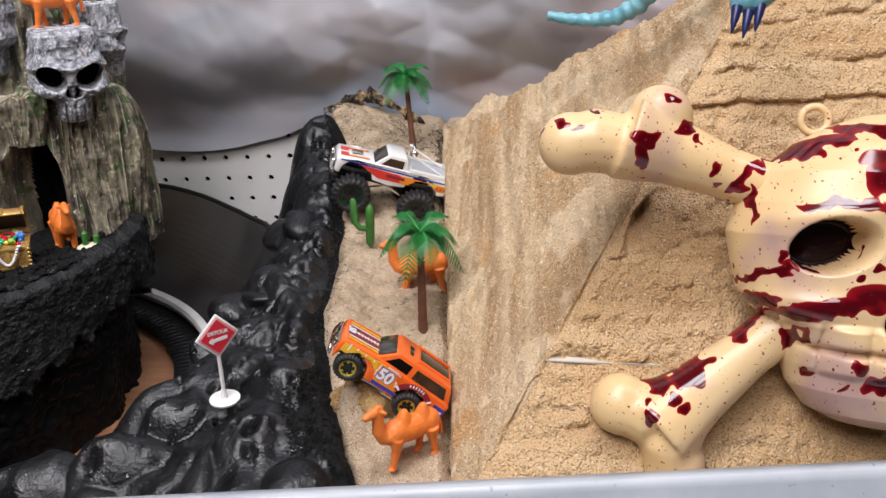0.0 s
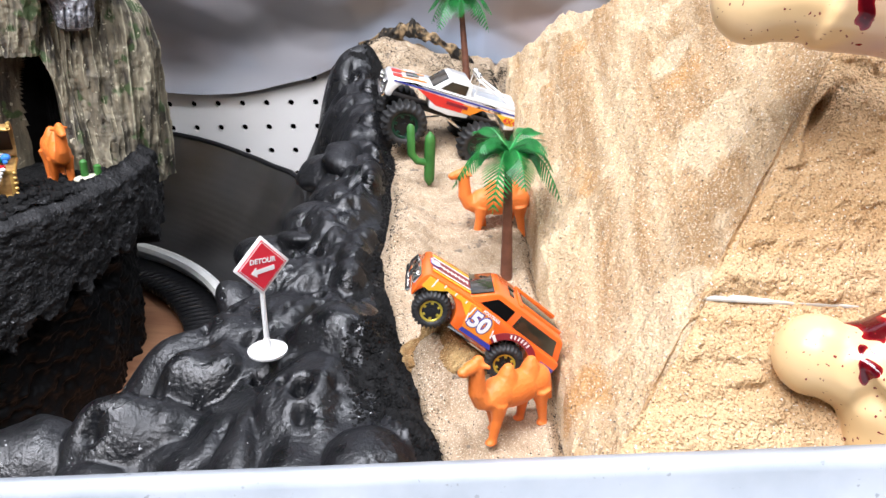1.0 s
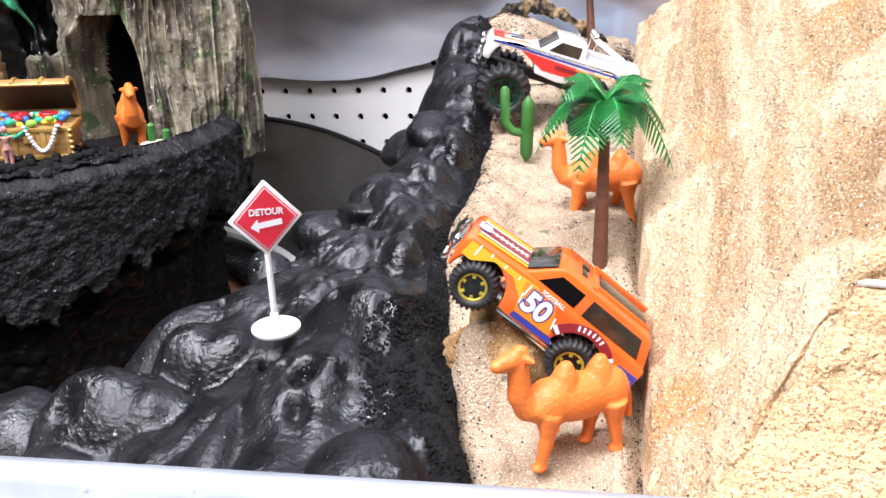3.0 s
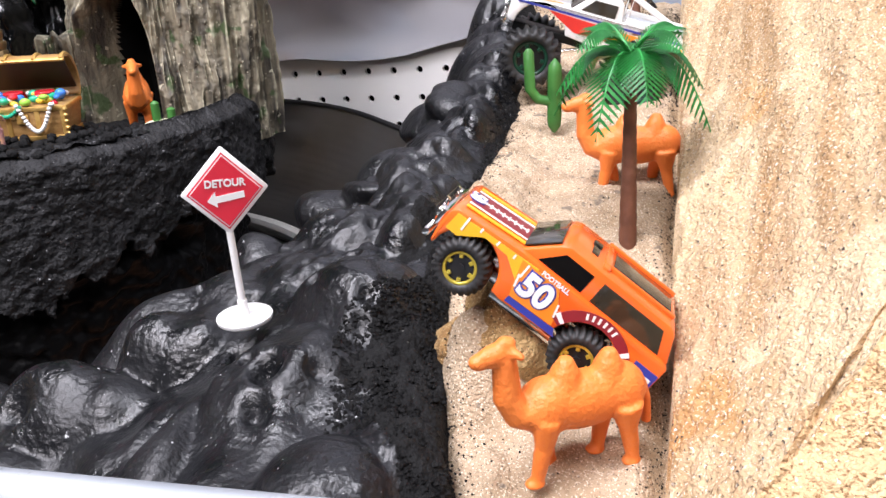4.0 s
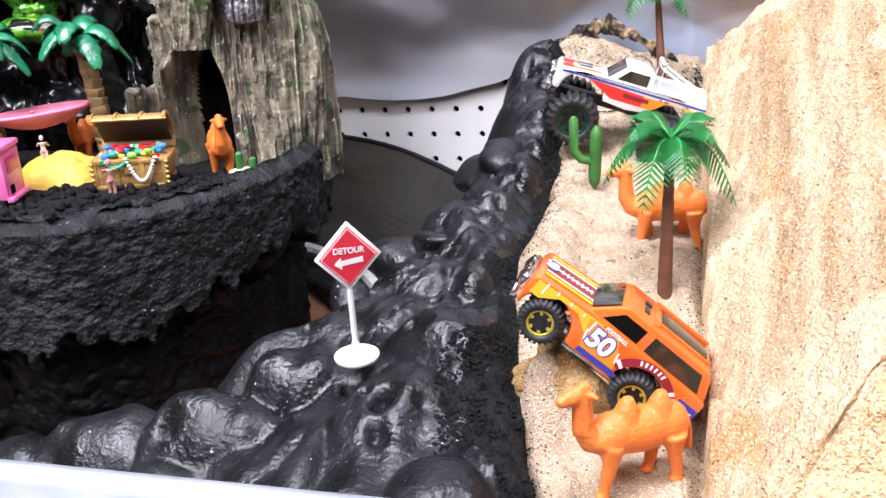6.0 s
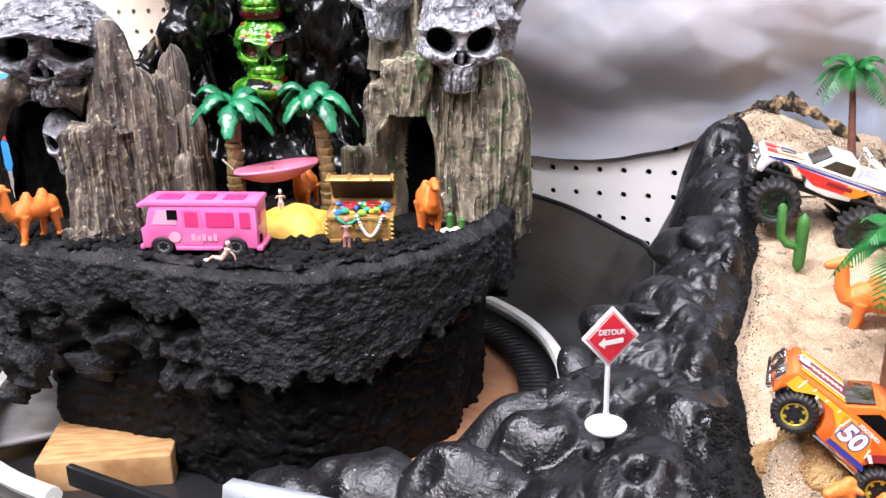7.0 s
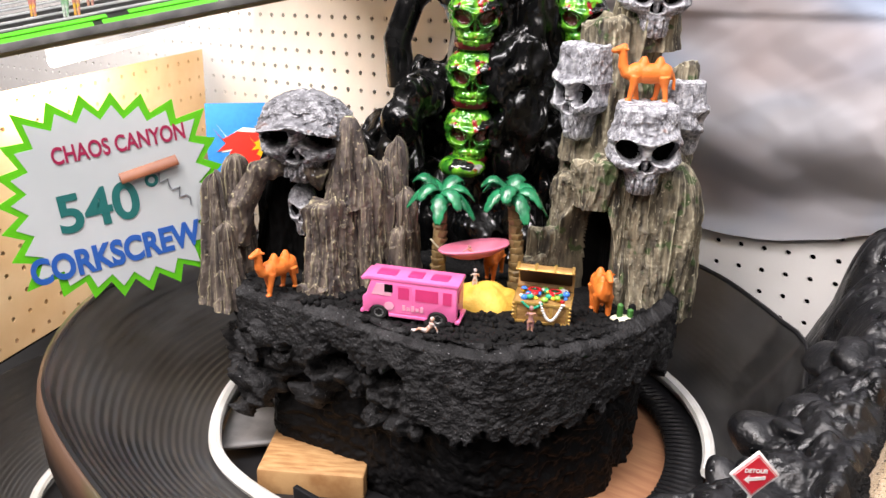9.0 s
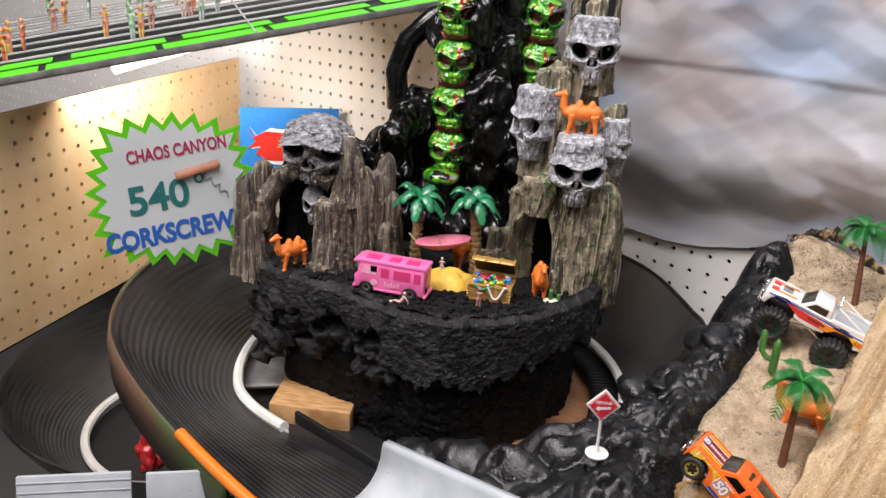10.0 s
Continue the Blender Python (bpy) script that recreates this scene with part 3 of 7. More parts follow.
front_p = np.stack([x, lean_y - d, z], -1)
shelf_row, back_row = front_p[-1:].copy(), front_p[-1:].copy()
shelf_row[..., 1] += 0.10
back_row[..., 1] += 0.10
back_row[..., 2] = 0.0
part("front_face", sheet(np.concatenate([front_p, shelf_row, back_row], 0), flip=True), M_STONE, slab, "crumbling layered front")
part("white_strip", block(0.085, 0.006, 0.0012, (0.1500, 0.3780, 0.3008), 0.0003), M_STRIP, slab, "white strip showing in an open joint")

# rock that carries the orange truck's nose
bm = egg(0.0165, 0.0140, 0.0190, (0, 0, 0), u=70, v=48)
me = as_mesh(bm)
co = np.empty(len(me.vertices) * 3)
me.vertices.foreach_get("co", co)
co = co.reshape(-1, 3)
co *= (1 + 0.30 * fbm(co[:, 0] * 90, co[:, 1] * 90, co[:, 2] * 90, 4, 521))[:, None]
me.vertices.foreach_set("co", co.reshape(-1))
solid("sandstone_lump", me, M_LUMP, pose(0.0095, 0.4115, 0.2455, 0, 0, 20), "rough yellow-brown sandstone lump under the truck's nose", "rock")

# ---- black lava ridge between canyon and track, with its spill at the front ----
LEFT_Y = [0.32, 0.35, 0.375, 0.40, 0.43, 0.47, 0.52, 0.58, 0.65, 0.70, 0.75, 0.80]
LEFT_X = [-0.170, -0.185, -0.175, -0.140, -0.108, -0.094, -0.083, -0.078, -0.074, -0.078, -0.083, -0.09]
TOP_Y = [0.32, 0.36, 0.43, 0.50, 0.56, 0.62, 0.68, 0.74, 0.80]
TOP_H = [0.238, 0.253, 0.261, 0.268, 0.278, 0.290, 0.304, 0.318, 0.308]
rng = np.random.default_rng(5)
# swollen lobes: centre, half sizes, top, turn
LOBES = [(-0.113, 0.377, 0.034, 0.020, 0.2405, 14), (-0.156, 0.370, 0.034, 0.019, 0.2290, 8), (-0.093, 0.355, 0.017, 0.013, 0.2280, 30), (-0.124, 0.352, 0.020, 0.012, 0.2240, -12),
         (-0.091, 0.405, 0.021, 0.016, 0.2525, 20), (-0.064, 0.366, 0.011, 0.026, 0.2450, -8), (-0.077, 0.372, 0.008, 0.022, 0.2370, -14), (-0.043, 0.384, 0.021, 0.028, 0.2575, -20),
         (-0.034, 0.420, 0.022, 0.024, 0.2680, -35), (-0.064, 0.436, 0.019, 0.022, 0.2610, -25), (-0.150, 0.342, 0.024, 0.012, 0.2180, 0), (-0.190, 0.360, 0.030, 0.020, 0.2180, 0)]
for k in range(46):
    yy = 0.44 + 0.36 * k / 45 + rng.uniform(-0.008, 0.008)
    xl, xr = float(np.interp(yy, LEFT_Y, LEFT_X)), float(np.interp(yy, EDGE_Y, EDGE_X))
    u = (k * 0.618) % 1.0
    size = rng.uniform(0.010, 0.019)
    LOBES.append((xl + 0.010 + u * (xr - xl - 0.024), yy, size * rng.uniform(0.8, 1.3), size * rng.uniform(0.9, 1.6),
                  float(np.interp(yy, TOP_Y, TOP_H)) + 0.003 - 0.020 * (1 - u) ** 2 + rng.uniform(-0.004, 0.003), rng.uniform(-60, 20)))
for k in range(110):
    yy = rng.uniform(0.43, 0.80)
    xl, xr = float(np.interp(yy, LEFT_Y, LEFT_X)), float(np.interp(yy, EDGE_Y, EDGE_X))
    u = rng.uniform(0, 1)
    size = rng.uniform(0.0040, 0.0085)
    LOBES.append((xl + 0.004 + u * (xr - xl - 0.012), yy, size * rng.uniform(0.8, 1.5), size * rng.uniform(0.8, 1.5),
                  float(np.interp(yy, TOP_Y, TOP_H)) + 0.004 - 0.022 * (1 - u) ** 2 + rng.uniform(-0.003, 0.004), rng.uniform(-80, 80)))
PITS = [(rng.uniform(-0.11, 0.0), rng.uniform(0.36, 0.76), rng.uniform(0.0014, 0.0032), rng.uniform(0.003, 0.006)) for i in range(80)]
PITS += [(-0.044, 0.374, 0.0042, 0.011), (-0.128, 0.366, 0.004, 0.008), (-0.052, 0.445, 0.0035, 0.007), (-0.066, 0.54, 0.004, 0.006), (-0.10, 0.352, 0.005, 0.008), (-0.145, 0.350, 0.005, 0.007)]


def blend_max(a, b, k):
    return np.maximum(a, b) + np.maximum(k - np.abs(a - b), 0) ** 2 / (4 * k)


def lava_z(x, y):
    xr, xl, top = np.interp(y, EDGE_Y, EDGE_X), np.interp(y, LEFT_Y, LEFT_X), np.interp(y, TOP_Y, TOP_H)
    wob = 0.006 * fbm(x * 30, y * 30, 0, 2, 81)
    front = smooth(0.43, 0.38, y)
    top = top - front * 0.42 * np.clip(-0.045 - x, 0, 1) ** 1.05
    h = top - 26.0 * np.clip(x - (xr - 0.022) + wob * 0.5, 0, 1) ** 2 - 4.0 * np.clip(x - xr + wob * 0.5, 0, 1)
    h = h - 30.0 * np.clip((xl + 0.018) - x + wob, 0, 0.03) ** 2 - 2.4 * np.clip((xl - 0.010) - x + wob, 0, 1)
    h = h - 0.16 * np.clip(xr - 0.02 - x, 0, 0.1) * smooth(0.42, 0.50, y)
    body = smooth(-0.002, 0.028, xr - x)
    wx = x + 0.006 * vnoise(x * 38, y * 38, 0, 301)
    wy = y + 0.006 * vnoise(x * 38, y * 38, 4, 305)
    h = h - 0.006 * body
    for cx, cy, rx, ry, top_z, turn in LOBES:
        ct, st = math.cos(radians(turn)), math.sin(radians(turn))
        p, q = ((wx - cx) * ct + (wy - cy) * st) / rx, ((wy - cy) * ct - (wx - cx) * st) / ry
        d = p * p + q * q
        h = blend_max(h, top_z - 0.55 * min(rx, ry) * d - 0.25 * min(rx, ry) * d * d, 0.0022)
    h = h + body * (0.0026 * fbm(x * 55, y * 42, 0, 2, 91) + 0.0010 * vnoise(x * 150, y * 110, 3, 93) + 0.0007 * fbm(x * 260, y * 260, 5, 2, 97) * smooth(0.40, 0.46, y))
    strand = 1 - np.abs(vnoise(wx * 26 + wy * 30, wy * 9 - wx * 9, 2, 309))
    h = h + 0.0016 * body * strand ** 6 * smooth(0.0, 0.5, vnoise(x * 22, y * 22, 8, 311))
    for px, py, r, k in PITS:
        h = h - k * np.exp(-((x - px) ** 2 + (y - py) ** 2) / (r * r)) * body
    dome = np.sqrt(np.clip(1 - ((x + 0.014) ** 2 + (y - 0.348) ** 2) / 0.0175 ** 2, 0, 1))
    h = np.maximum(h, 0.2385 + 0.0120 * dome - 1.0 * (dome <= 0))
    g = np.exp(-(((x + 0.0625) ** 2 + (y - 0.394) ** 2) / 0.0125 ** 2) ** 2)
    return h * (1 - g) + g * np.minimum(h, 0.2562)


x, y = np.meshgrid(np.linspace(-0.265, 0.045, 380), np.linspace(0.335, 0.80, 540), indexing="ij")
h = lava_z(x, y)
grit = smooth(0.006, -0.006, np.interp(y, EDGE_Y, EDGE_X) - x + 0.005 - 0.034 * smooth(0.43, 0.39, y) + 0.022 * fbm(x * 60, y * 60, 4, 3, 95)) * smooth(0.30, 0.345, y)
h = h + grit * (0.0011 * fbm(x * 420, y * 420, 0, 2, 97) + 0.001 * fbm(x * 150, y * 150, 0, 2, 99))
P = np.stack([x, y, np.maximum(h, 0.05)], -1)
front = P[:, :1, :].copy()
front[..., 2] = 0.0
lava_mesh = sheet(np.concatenate([front, P], 1))
lava = solid("lava_ridge", lava_mesh, [M_LAVA, M_LAVA_MATT], pose(0, 0, 0), "lumpy glossy black lava ridge with gritty edges", "rock", kind="structure")
cen = np.empty(len(lava_mesh.polygons) * 3)
lava_mesh.polygons.foreach_get("center", cen)
cen = cen.reshape(-1, 3)
g = 0.03 * smooth(0.019, 0.015, np.hypot(cen[:, 0] + 0.014, cen[:, 1] - 0.348)) + np.interp(cen[:, 1], EDGE_Y, EDGE_X) - cen[:, 0] + 0.022 * fbm(cen[:, 0] * 60, cen[:, 1] * 60, 4, 3, 95)
lava_mesh.polygons.foreach_set("material_index", (g < -0.005 + 0.034 * smooth(0.43, 0.39, cen[:, 1])).astype(int).tolist())

bm = bmesh.new()
rng = np.random.default_rng(15)
spots = []
for i in range(14):
    yy = rng.uniform(0.44, 0.72)
    xx = float(np.interp(yy, LEFT_Y, LEFT_X)) + rng.uniform(-0.002, 0.016)
    spots.append((xx, yy, rng.uniform(0.010, 0.018)))
spots += [(-0.092, 0.525, 0.019), (-0.075, 0.690, 0.015)]
for xx, yy, k in spots:
    if (xx + 0.0625) ** 2 + (yy - 0.394) ** 2 < 0.02 ** 2 or xx > float(np.interp(yy, EDGE_Y, EDGE_X)) - 0.028:
        continue
    zz = float(lava_z(np.array([xx]), np.array([yy]))[0])
    egg(k * rng.uniform(0.9, 1.5), k * rng.uniform(0.9, 1.6), k * rng.uniform(0.5, 0.8), (xx, yy, zz - 0.42 * k), (rng.uniform(-25, 25), rng.uniform(-25, 25), rng.uniform(0, 180)), u=12, v=8, bm=bm)
me = fuse(bm, 0.0016, 12)
co = np.empty(len(me.vertices) * 3)
me.vertices.foreach_get("co", co)
co = co.reshape(-1, 3)
co[:, 2] += 0.0022 * fbm(co[:, 0] * 50, co[:, 1] * 55, co[:, 2] * 55, 2, 203)
me.vertices.foreach_set("co", co.reshape(-1))
part("lump_crust", me, M_LAVA, lava, "rounded glossy lava lumps")

n = 7000
yy = np.where(rng.uniform(0, 1, n) < 0.5, rng.uniform(0.352, 0.46, n), rng.uniform(0.352, 0.76, n))
wide = 0.007 + 0.026 * smooth(0.43, 0.39, yy)
xx = np.interp(yy, EDGE_Y, EDGE_X) - wide * rng.uniform(-0.12, 1, n) ** 1
zz = lava_z(xx, yy) - 0.004 * (np.hypot(xx + 0.014, yy - 0.348) < 0.0165)
rad = 0.00035 + 0.0008 * rng.uniform(0, 1, n) ** 2
V = (oct_v[None] * rad[:, None, None] * rng.uniform(0.6, 1.4, (n, 6, 1)) + np.stack([xx, yy, zz], -1)[:, None, :]).reshape(-1, 3)
F = (np.array(oct_f)[None] + 6 * np.arange(n)[:, None, None]).reshape(-1, 3)
me = bpy.data.meshes.new("mesh")
me.from_pydata(V.tolist(), [], F.tolist())
me.update()
solid("black_crumbs", me, M_LAVA_MATT, pose(0, 0, 0), "coarse black crumbs crusting the edge of the lava", "grit", kind="stuff")

# ---- white gutter lane in front ----
PROFILE = [(0.0, -0.006), (0.0, 0.0), (-0.0065, 0.0005), (-0.0075, -0.004), (-0.0085, -0.012), (-0.012, -0.022), (-0.019, -0.030), (-0.030, -0.035),
           (-0.050, -0.037), (-0.085, -0.037), (-0.100, -0.034), (-0.110, -0.024), (-0.114, -0.008), (-0.116, 0.0), (-0.119, 0.0),
           (-0.118, -0.012), (-0.113, -0.028), (-0.101, -0.038), (-0.085, -0.041), (-0.050, -0.041), (-0.029, -0.039), (-0.016, -0.033), (-0.009, -0.025), (-0.003, -0.012)]
xs = np.linspace(-0.208, 0.75, 60)
G = np.array([[(x, 0.3307 - 0.0266 * x + a, 0.2533 + 0.1427 * x + b) for a, b in PROFILE] for x in xs])
gutter = thing("gutter_track", pose(0, 0, 0), "white plastic gutter lane with a raised lip", "race track")
part("channel", sheet(G, wrap_v=True, caps=True), M_WHITE_PLASTIC, gutter)
for x in (0.05, 0.5):
    part("bracket", block(0.03, 0.10, 0.93, (x, 0.272, 0.2533 + 0.1427 * x - 0.041 - 0.465), 0.002), M_TIMBER, gutter)

# ---- banked corkscrew turn round the island ----
BOWL = Vector((-0.345, 0.55, 0))


RIM_A, RIM_R = [-30, 0, 23, 39, 46, 56, 65, 75, 90, 110, 150, 180, 205, 236], [-0.036, -0.036, -0.025, -0.005, -0.010, -0.008, -0.001, 0.005, 0.004, 0.004, 0.014, 0.030, 0.038, 0.030]


def bank(a0, a1, centre, r_in, r_out, z_in, z_out, tail=None, n=240, k=110, ridge=0.00038, lift=0.0, squeeze=False):
    th = np.radians(np.linspace(a0, a1, n))[:, None]
    s = np.linspace(0, 1, k)[None, :]
    inner = np.stack([centre[0] + r_in * np.cos(th), centre[1] + r_in * np.sin(th)], -1)
    wide = r_out + (np.interp(np.degrees(th), RIM_A, RIM_R) if squeeze else 0 * th)
    outer = np.stack([centre[0] + wide * np.cos(th), centre[1] + wide * np.sin(th)], -1)
    zi, zo = np.full((n, 1), z_in), z_out + (lift * smooth(205, 120, np.linspace(a0, a1, n)))[:, None]
    if tail:
        t = np.linspace(0, 1, 80)[1:, None]
        ease = t * t * (3 - 2 * t)
        def run(start, goal, lead):
            d = np.array([math.sin(th[-1, 0]), -math.cos(th[-1, 0])]) * -lead
            c1, c2 = start + d, np.array(goal) - np.array([lead, 0])
            return ((1 - t) ** 3 * start + 3 * (1 - t) ** 2 * t * c1 + 3 * (1 - t) * t * t * c2 + t ** 3 * np.array(goal))[:, None, :]
        inner = np.concatenate([inner, run(inner[-1, 0], tail[0], 0.06)], 0)
        outer = np.concatenate([outer, run(outer[-1, 0], tail[1], 0.08)], 0)
        zi = np.concatenate([zi, z_in + (tail[2] - z_in) * ease], 0)
        zo = np.concatenate([zo, z_out + (tail[3] - z_out) * ease], 0)
    xy = inner + (outer - inner) * s[..., None]
    z = zi + (zo - zi) * (0.25 * s + 0.75 * s ** 2.2) + ridge * np.sin(s * 2 * math.pi * 20) * smooth(0.02, 0.2, s) * (0.12 + 0.88 * smooth(0.40, 0.60, np.linspace(0, 1, len(zi))))[:, None]
    top = np.concatenate([xy, z[..., None]], -1)
    low = top.copy()
    low[..., 2] -= 0.004
    low[..., :2] += 0.002 * (outer - inner) / np.linalg.norm(outer - inner, axis=-1, keepdims=True)
    return np.concatenate([top, low[:, ::-1]], 1), inner, zi, outer, zo


banked = thing("banked_turn", pose(0, 0, 0), "black ridged banked corkscrew track bowl", "race track")
B, inn, zi, out, zo = bank(-30, 236, BOWL, 0.205, 0.289, 0.142, 0.222, tail=((-0.215, 0.338), (-0.215, 0.243), 0.178, 0.186), squeeze=True)
part("bowl", sheet(B, wrap_v=True, caps=True), M_RUBBER, banked)
R = np.concatenate([inn[:, 0], zi + 0.004], 1)
keep = R[40:280]
part("inner_rail", tube([tuple(p) for p in keep[::3]], 0.0052, 8), M_CREAM_RAIL, banked, "off-white plastic inner rail")
part("inner_rail_wall", sheet(np.stack([keep - np.array((0, 0, 0.018)), keep], 1)), M_CREAM_RAIL, banked)
part("black_strip", prism([(0, 0), (0.112, 0.004), (0.112, 0.013), (0, 0.012)], 0.004, 0.0008, m=pose(-0.330, 0.347, 0.176)), M_BLACK_PLASTIC, banked, "black plastic strip along the lane")
O = np.concatenate([out[:, 0], zo], 1)
part("rim_edge", tube([tuple(p) for p in O[::4]], 0.0022, 6), M_BLACK_PLASTIC, banked)
band = O[118:300]
out_n = np.gradient(band[:, :2], axis=0)
out_n = np.stack([out_n[:, 1], -out_n[:, 0]], -1) / np.linalg.norm(out_n, axis=1, keepdims=True)
skin = np.array([[(p[0] + n[0] * a, p[1] + n[1] * a, p[2] + b) for a, b in ((0.0, 0.001), (0.004, 0.001), (0.006, -0.012), (0.005, -0.042), (0.001, -0.042), (0.0, -0.010))] for p, n in zip(band, out_n)])
part("outer_wall", sheet(skin, wrap_v=True, caps=True), M_RIMWALL, banked, "brown and green outer wall of the bowl")
end = O[284:]
part("orange_flange", tube([tuple(p + np.array((0, -0.002, 0.003))) for p in end[::4]], 0.0050, 10), M_ORANGE_TRACK, banked, "orange plastic edge strip")
part("post", block(0.05, 0.05, 0.86, (-0.345, 0.60, -0.32), 0.003), M_TIMBER, banked)
part("base_disc", rod(0.215, 0.215, 0.010, (-0.345, 0.55, 0.113), seg=72, bevel=0.001), M_BLACK_PLASTIC, banked)
th = np.radians(np.linspace(-32, 70, 60))[:, None]
rr = np.array([0.08, 0.14, 0.212])[None, :]
ply = np.stack([BOWL.x + rr * np.cos(th), BOWL.y + rr * np.sin(th), 0.126 + 0 * rr * th], -1)
low = ply[:, ::-1].copy()
low[..., 2] -= 0.006
part("ply_base", sheet(np.concatenate([ply, low], 1), wrap_v=True, caps=True), M_PLY, banked, "reddish plywood sector")

th = np.radians(np.linspace(150, 232, 60))[:, None]
rr = np.array([0.10, 0.13, 0.16, 0.200])[None, :]
plate = np.stack([BOWL.x + rr * np.cos(th), BOWL.y + rr * np.sin(th), 0.134 + 0 * rr * th], -1)
low = plate[:, ::-1].copy()
low[..., 2] -= 0.004
part("grey_plate", sheet(np.concatenate([plate, low], 1), wrap_v=True, caps=True), M_GREY_PLATE, banked, "worn grey plastic plate")
G1, G2 = [], []
teeth = 150
for i in range(teeth * 4 + 1):
    a = radians(-60 + 150 * i / (teeth * 4))
    r = 0.172 if i % 8 < 4 else 0.178
    for q, zq in ((G1, 0.138), (G2, 0.132)):
        q.append([(BOWL.x + r * math.cos(a), BOWL.y + r * math.sin(a), zq), (BOWL.x + 0.203 * math.cos(a), BOWL.y + 0.203 * math.sin(a), zq)])
gear = np.concatenate([np.array(G1), np.array(G2)[:, ::-1]], 1)
part("toothed_ring", sheet(gear, wrap_v=True, caps=True), M_BLACK_PLASTIC, banked, "black toothed ring")

lower = thing("lower_turn", pose(0, 0, 0), "lower black ridged banked track bowl with white rail", "race track")
B2, inn2, zi2, *_ = bank(40, 330, (-0.715, 0.50), 0.150, 0.245, -0.085, 0.010)
part("bowl", sheet(B2, wrap_v=True, caps=True), M_RUBBER, lower)
part("inner_rail", tube([tuple(p) for p in np.concatenate([inn2[:, 0], zi2 + 0.004], 1)[::3]], 0.006, 8), M_CREAM_RAIL, lower, "off-white plastic inner rail")
part("plate", rod(0.150, 0.150, 0.006, (-0.715, 0.50, -0.098), seg=48), M_BLACK_PLASTIC, lower)
part("post", block(0.05, 0.05, 0.65, (-0.715, 0.50, -0.426), 0.003), M_TIMBER, lower)

# ---- island drum ----
ISLE = Vector((-0.355, 0.585, 0))
ANG = [0, 31, 90, 180, 205, 222, 240, 252, 267, 290, 306, 342, 360]
RAD = [0.162, 0.163, 0.160, 0.165, 0.185, 0.203, 0.205, 0.178, 0.160, 0.166, 0.173, 0.163, 0.162]
TOP = 0.273


def isle_r(deg):
    return np.interp(np.mod(deg, 360), ANG, RAD)


deg, t = np.meshgrid(np.linspace(0, 360, 900, endpoint=False), np.linspace(0, 1, 260), indexing="ij")
zz = TOP + 0.002 - t * (TOP + 0.002 - 0.10)
th = np.radians(deg)
cx, cy = np.cos(th), np.sin(th)
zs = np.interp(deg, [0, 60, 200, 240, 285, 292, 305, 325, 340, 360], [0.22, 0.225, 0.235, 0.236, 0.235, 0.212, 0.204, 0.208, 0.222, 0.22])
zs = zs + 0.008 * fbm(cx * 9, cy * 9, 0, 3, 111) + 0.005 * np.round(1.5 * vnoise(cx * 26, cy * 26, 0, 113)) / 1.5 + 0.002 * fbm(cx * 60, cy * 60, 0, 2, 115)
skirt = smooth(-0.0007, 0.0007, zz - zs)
r = isle_r(deg)
n1 = fbm(cx * 9, cy * 9, zz * 55, 4, 121)
n2 = fbm(cx * 34, cy * 34, zz * 190, 3, 123)
lump = np.abs(fbm(cx * 7, cy * 7, zz * 26, 2, 127))
calm = smooth(292, 300, deg) * smooth(345, 330, deg)
r_sk = r + 0.0012 * np.abs(fbm(cx * 20, cy * 20, zz * 120, 3, 129)) + 0.0022 * n1 * (1 - 0.5 * calm) + 0.0008 * n2 * (1 - 0.6 * calm) + 0.0006 * fbm(cx * 75, cy * 75, zz * 420, 2, 139) - 0.0016 * np.clip(vnoise(cx * 60, cy * 60, zz * 330, 141) - 0.55, 0, 1) - 0.010 * smooth(TOP - 0.006, TOP + 0.002, zz)
band = smooth(0.196, 0.206, zz)
r_lo = r * (0.885 + 0.060 * smooth(286, 300, deg) * smooth(360, 348, deg)) - 0.004 + band * (0.022 * (0.4 - lump)) + (1 - band) * (0.0009 * np.sin(zz * 420 + 5 * n1) + 0.0030 * n1) + 0.001 * n2
rr = skirt * r_sk + (1 - skirt) * r_lo
P = np.stack([ISLE.x + rr * cx, ISLE.y + rr * cy, zz], -1)
island = thing("island_drum", pose(0, 0, 0), "round black crusted island of broken foam on a drum", "rock", kind="structure")
side = sheet(P, wrap_u=True, flip=True)
# faces below the skirt take the drum black with the overhang's shade painted in
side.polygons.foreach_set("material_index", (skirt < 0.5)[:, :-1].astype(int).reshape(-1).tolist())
part("side", side, [M_CRUST, M_DRUM_SHADED], island)
deg, q = np.meshgrid(np.linspace(0, 360, 360, endpoint=False), np.linspace(0, 1, 110), indexing="ij")
th = np.radians(deg)
rr = (isle_r(deg) - 0.006) * q
X, Y = ISLE.x + rr * np.cos(th), ISLE.y + rr * np.sin(th)


def isle_z(x, y):
    return TOP + 0.0016 * fbm(x * 70, y * 70, 0, 3, 131) + 0.0014 * fbm(x * 230, y * 230, 0, 2, 133) - 0.014 * smooth(0.52, 0.60, y)


part("top", sheet(np.stack([X, Y, isle_z(X, Y)], -1), wrap_u=True, flip=True), M_LAVA_MATT, island, "gritty black ground")

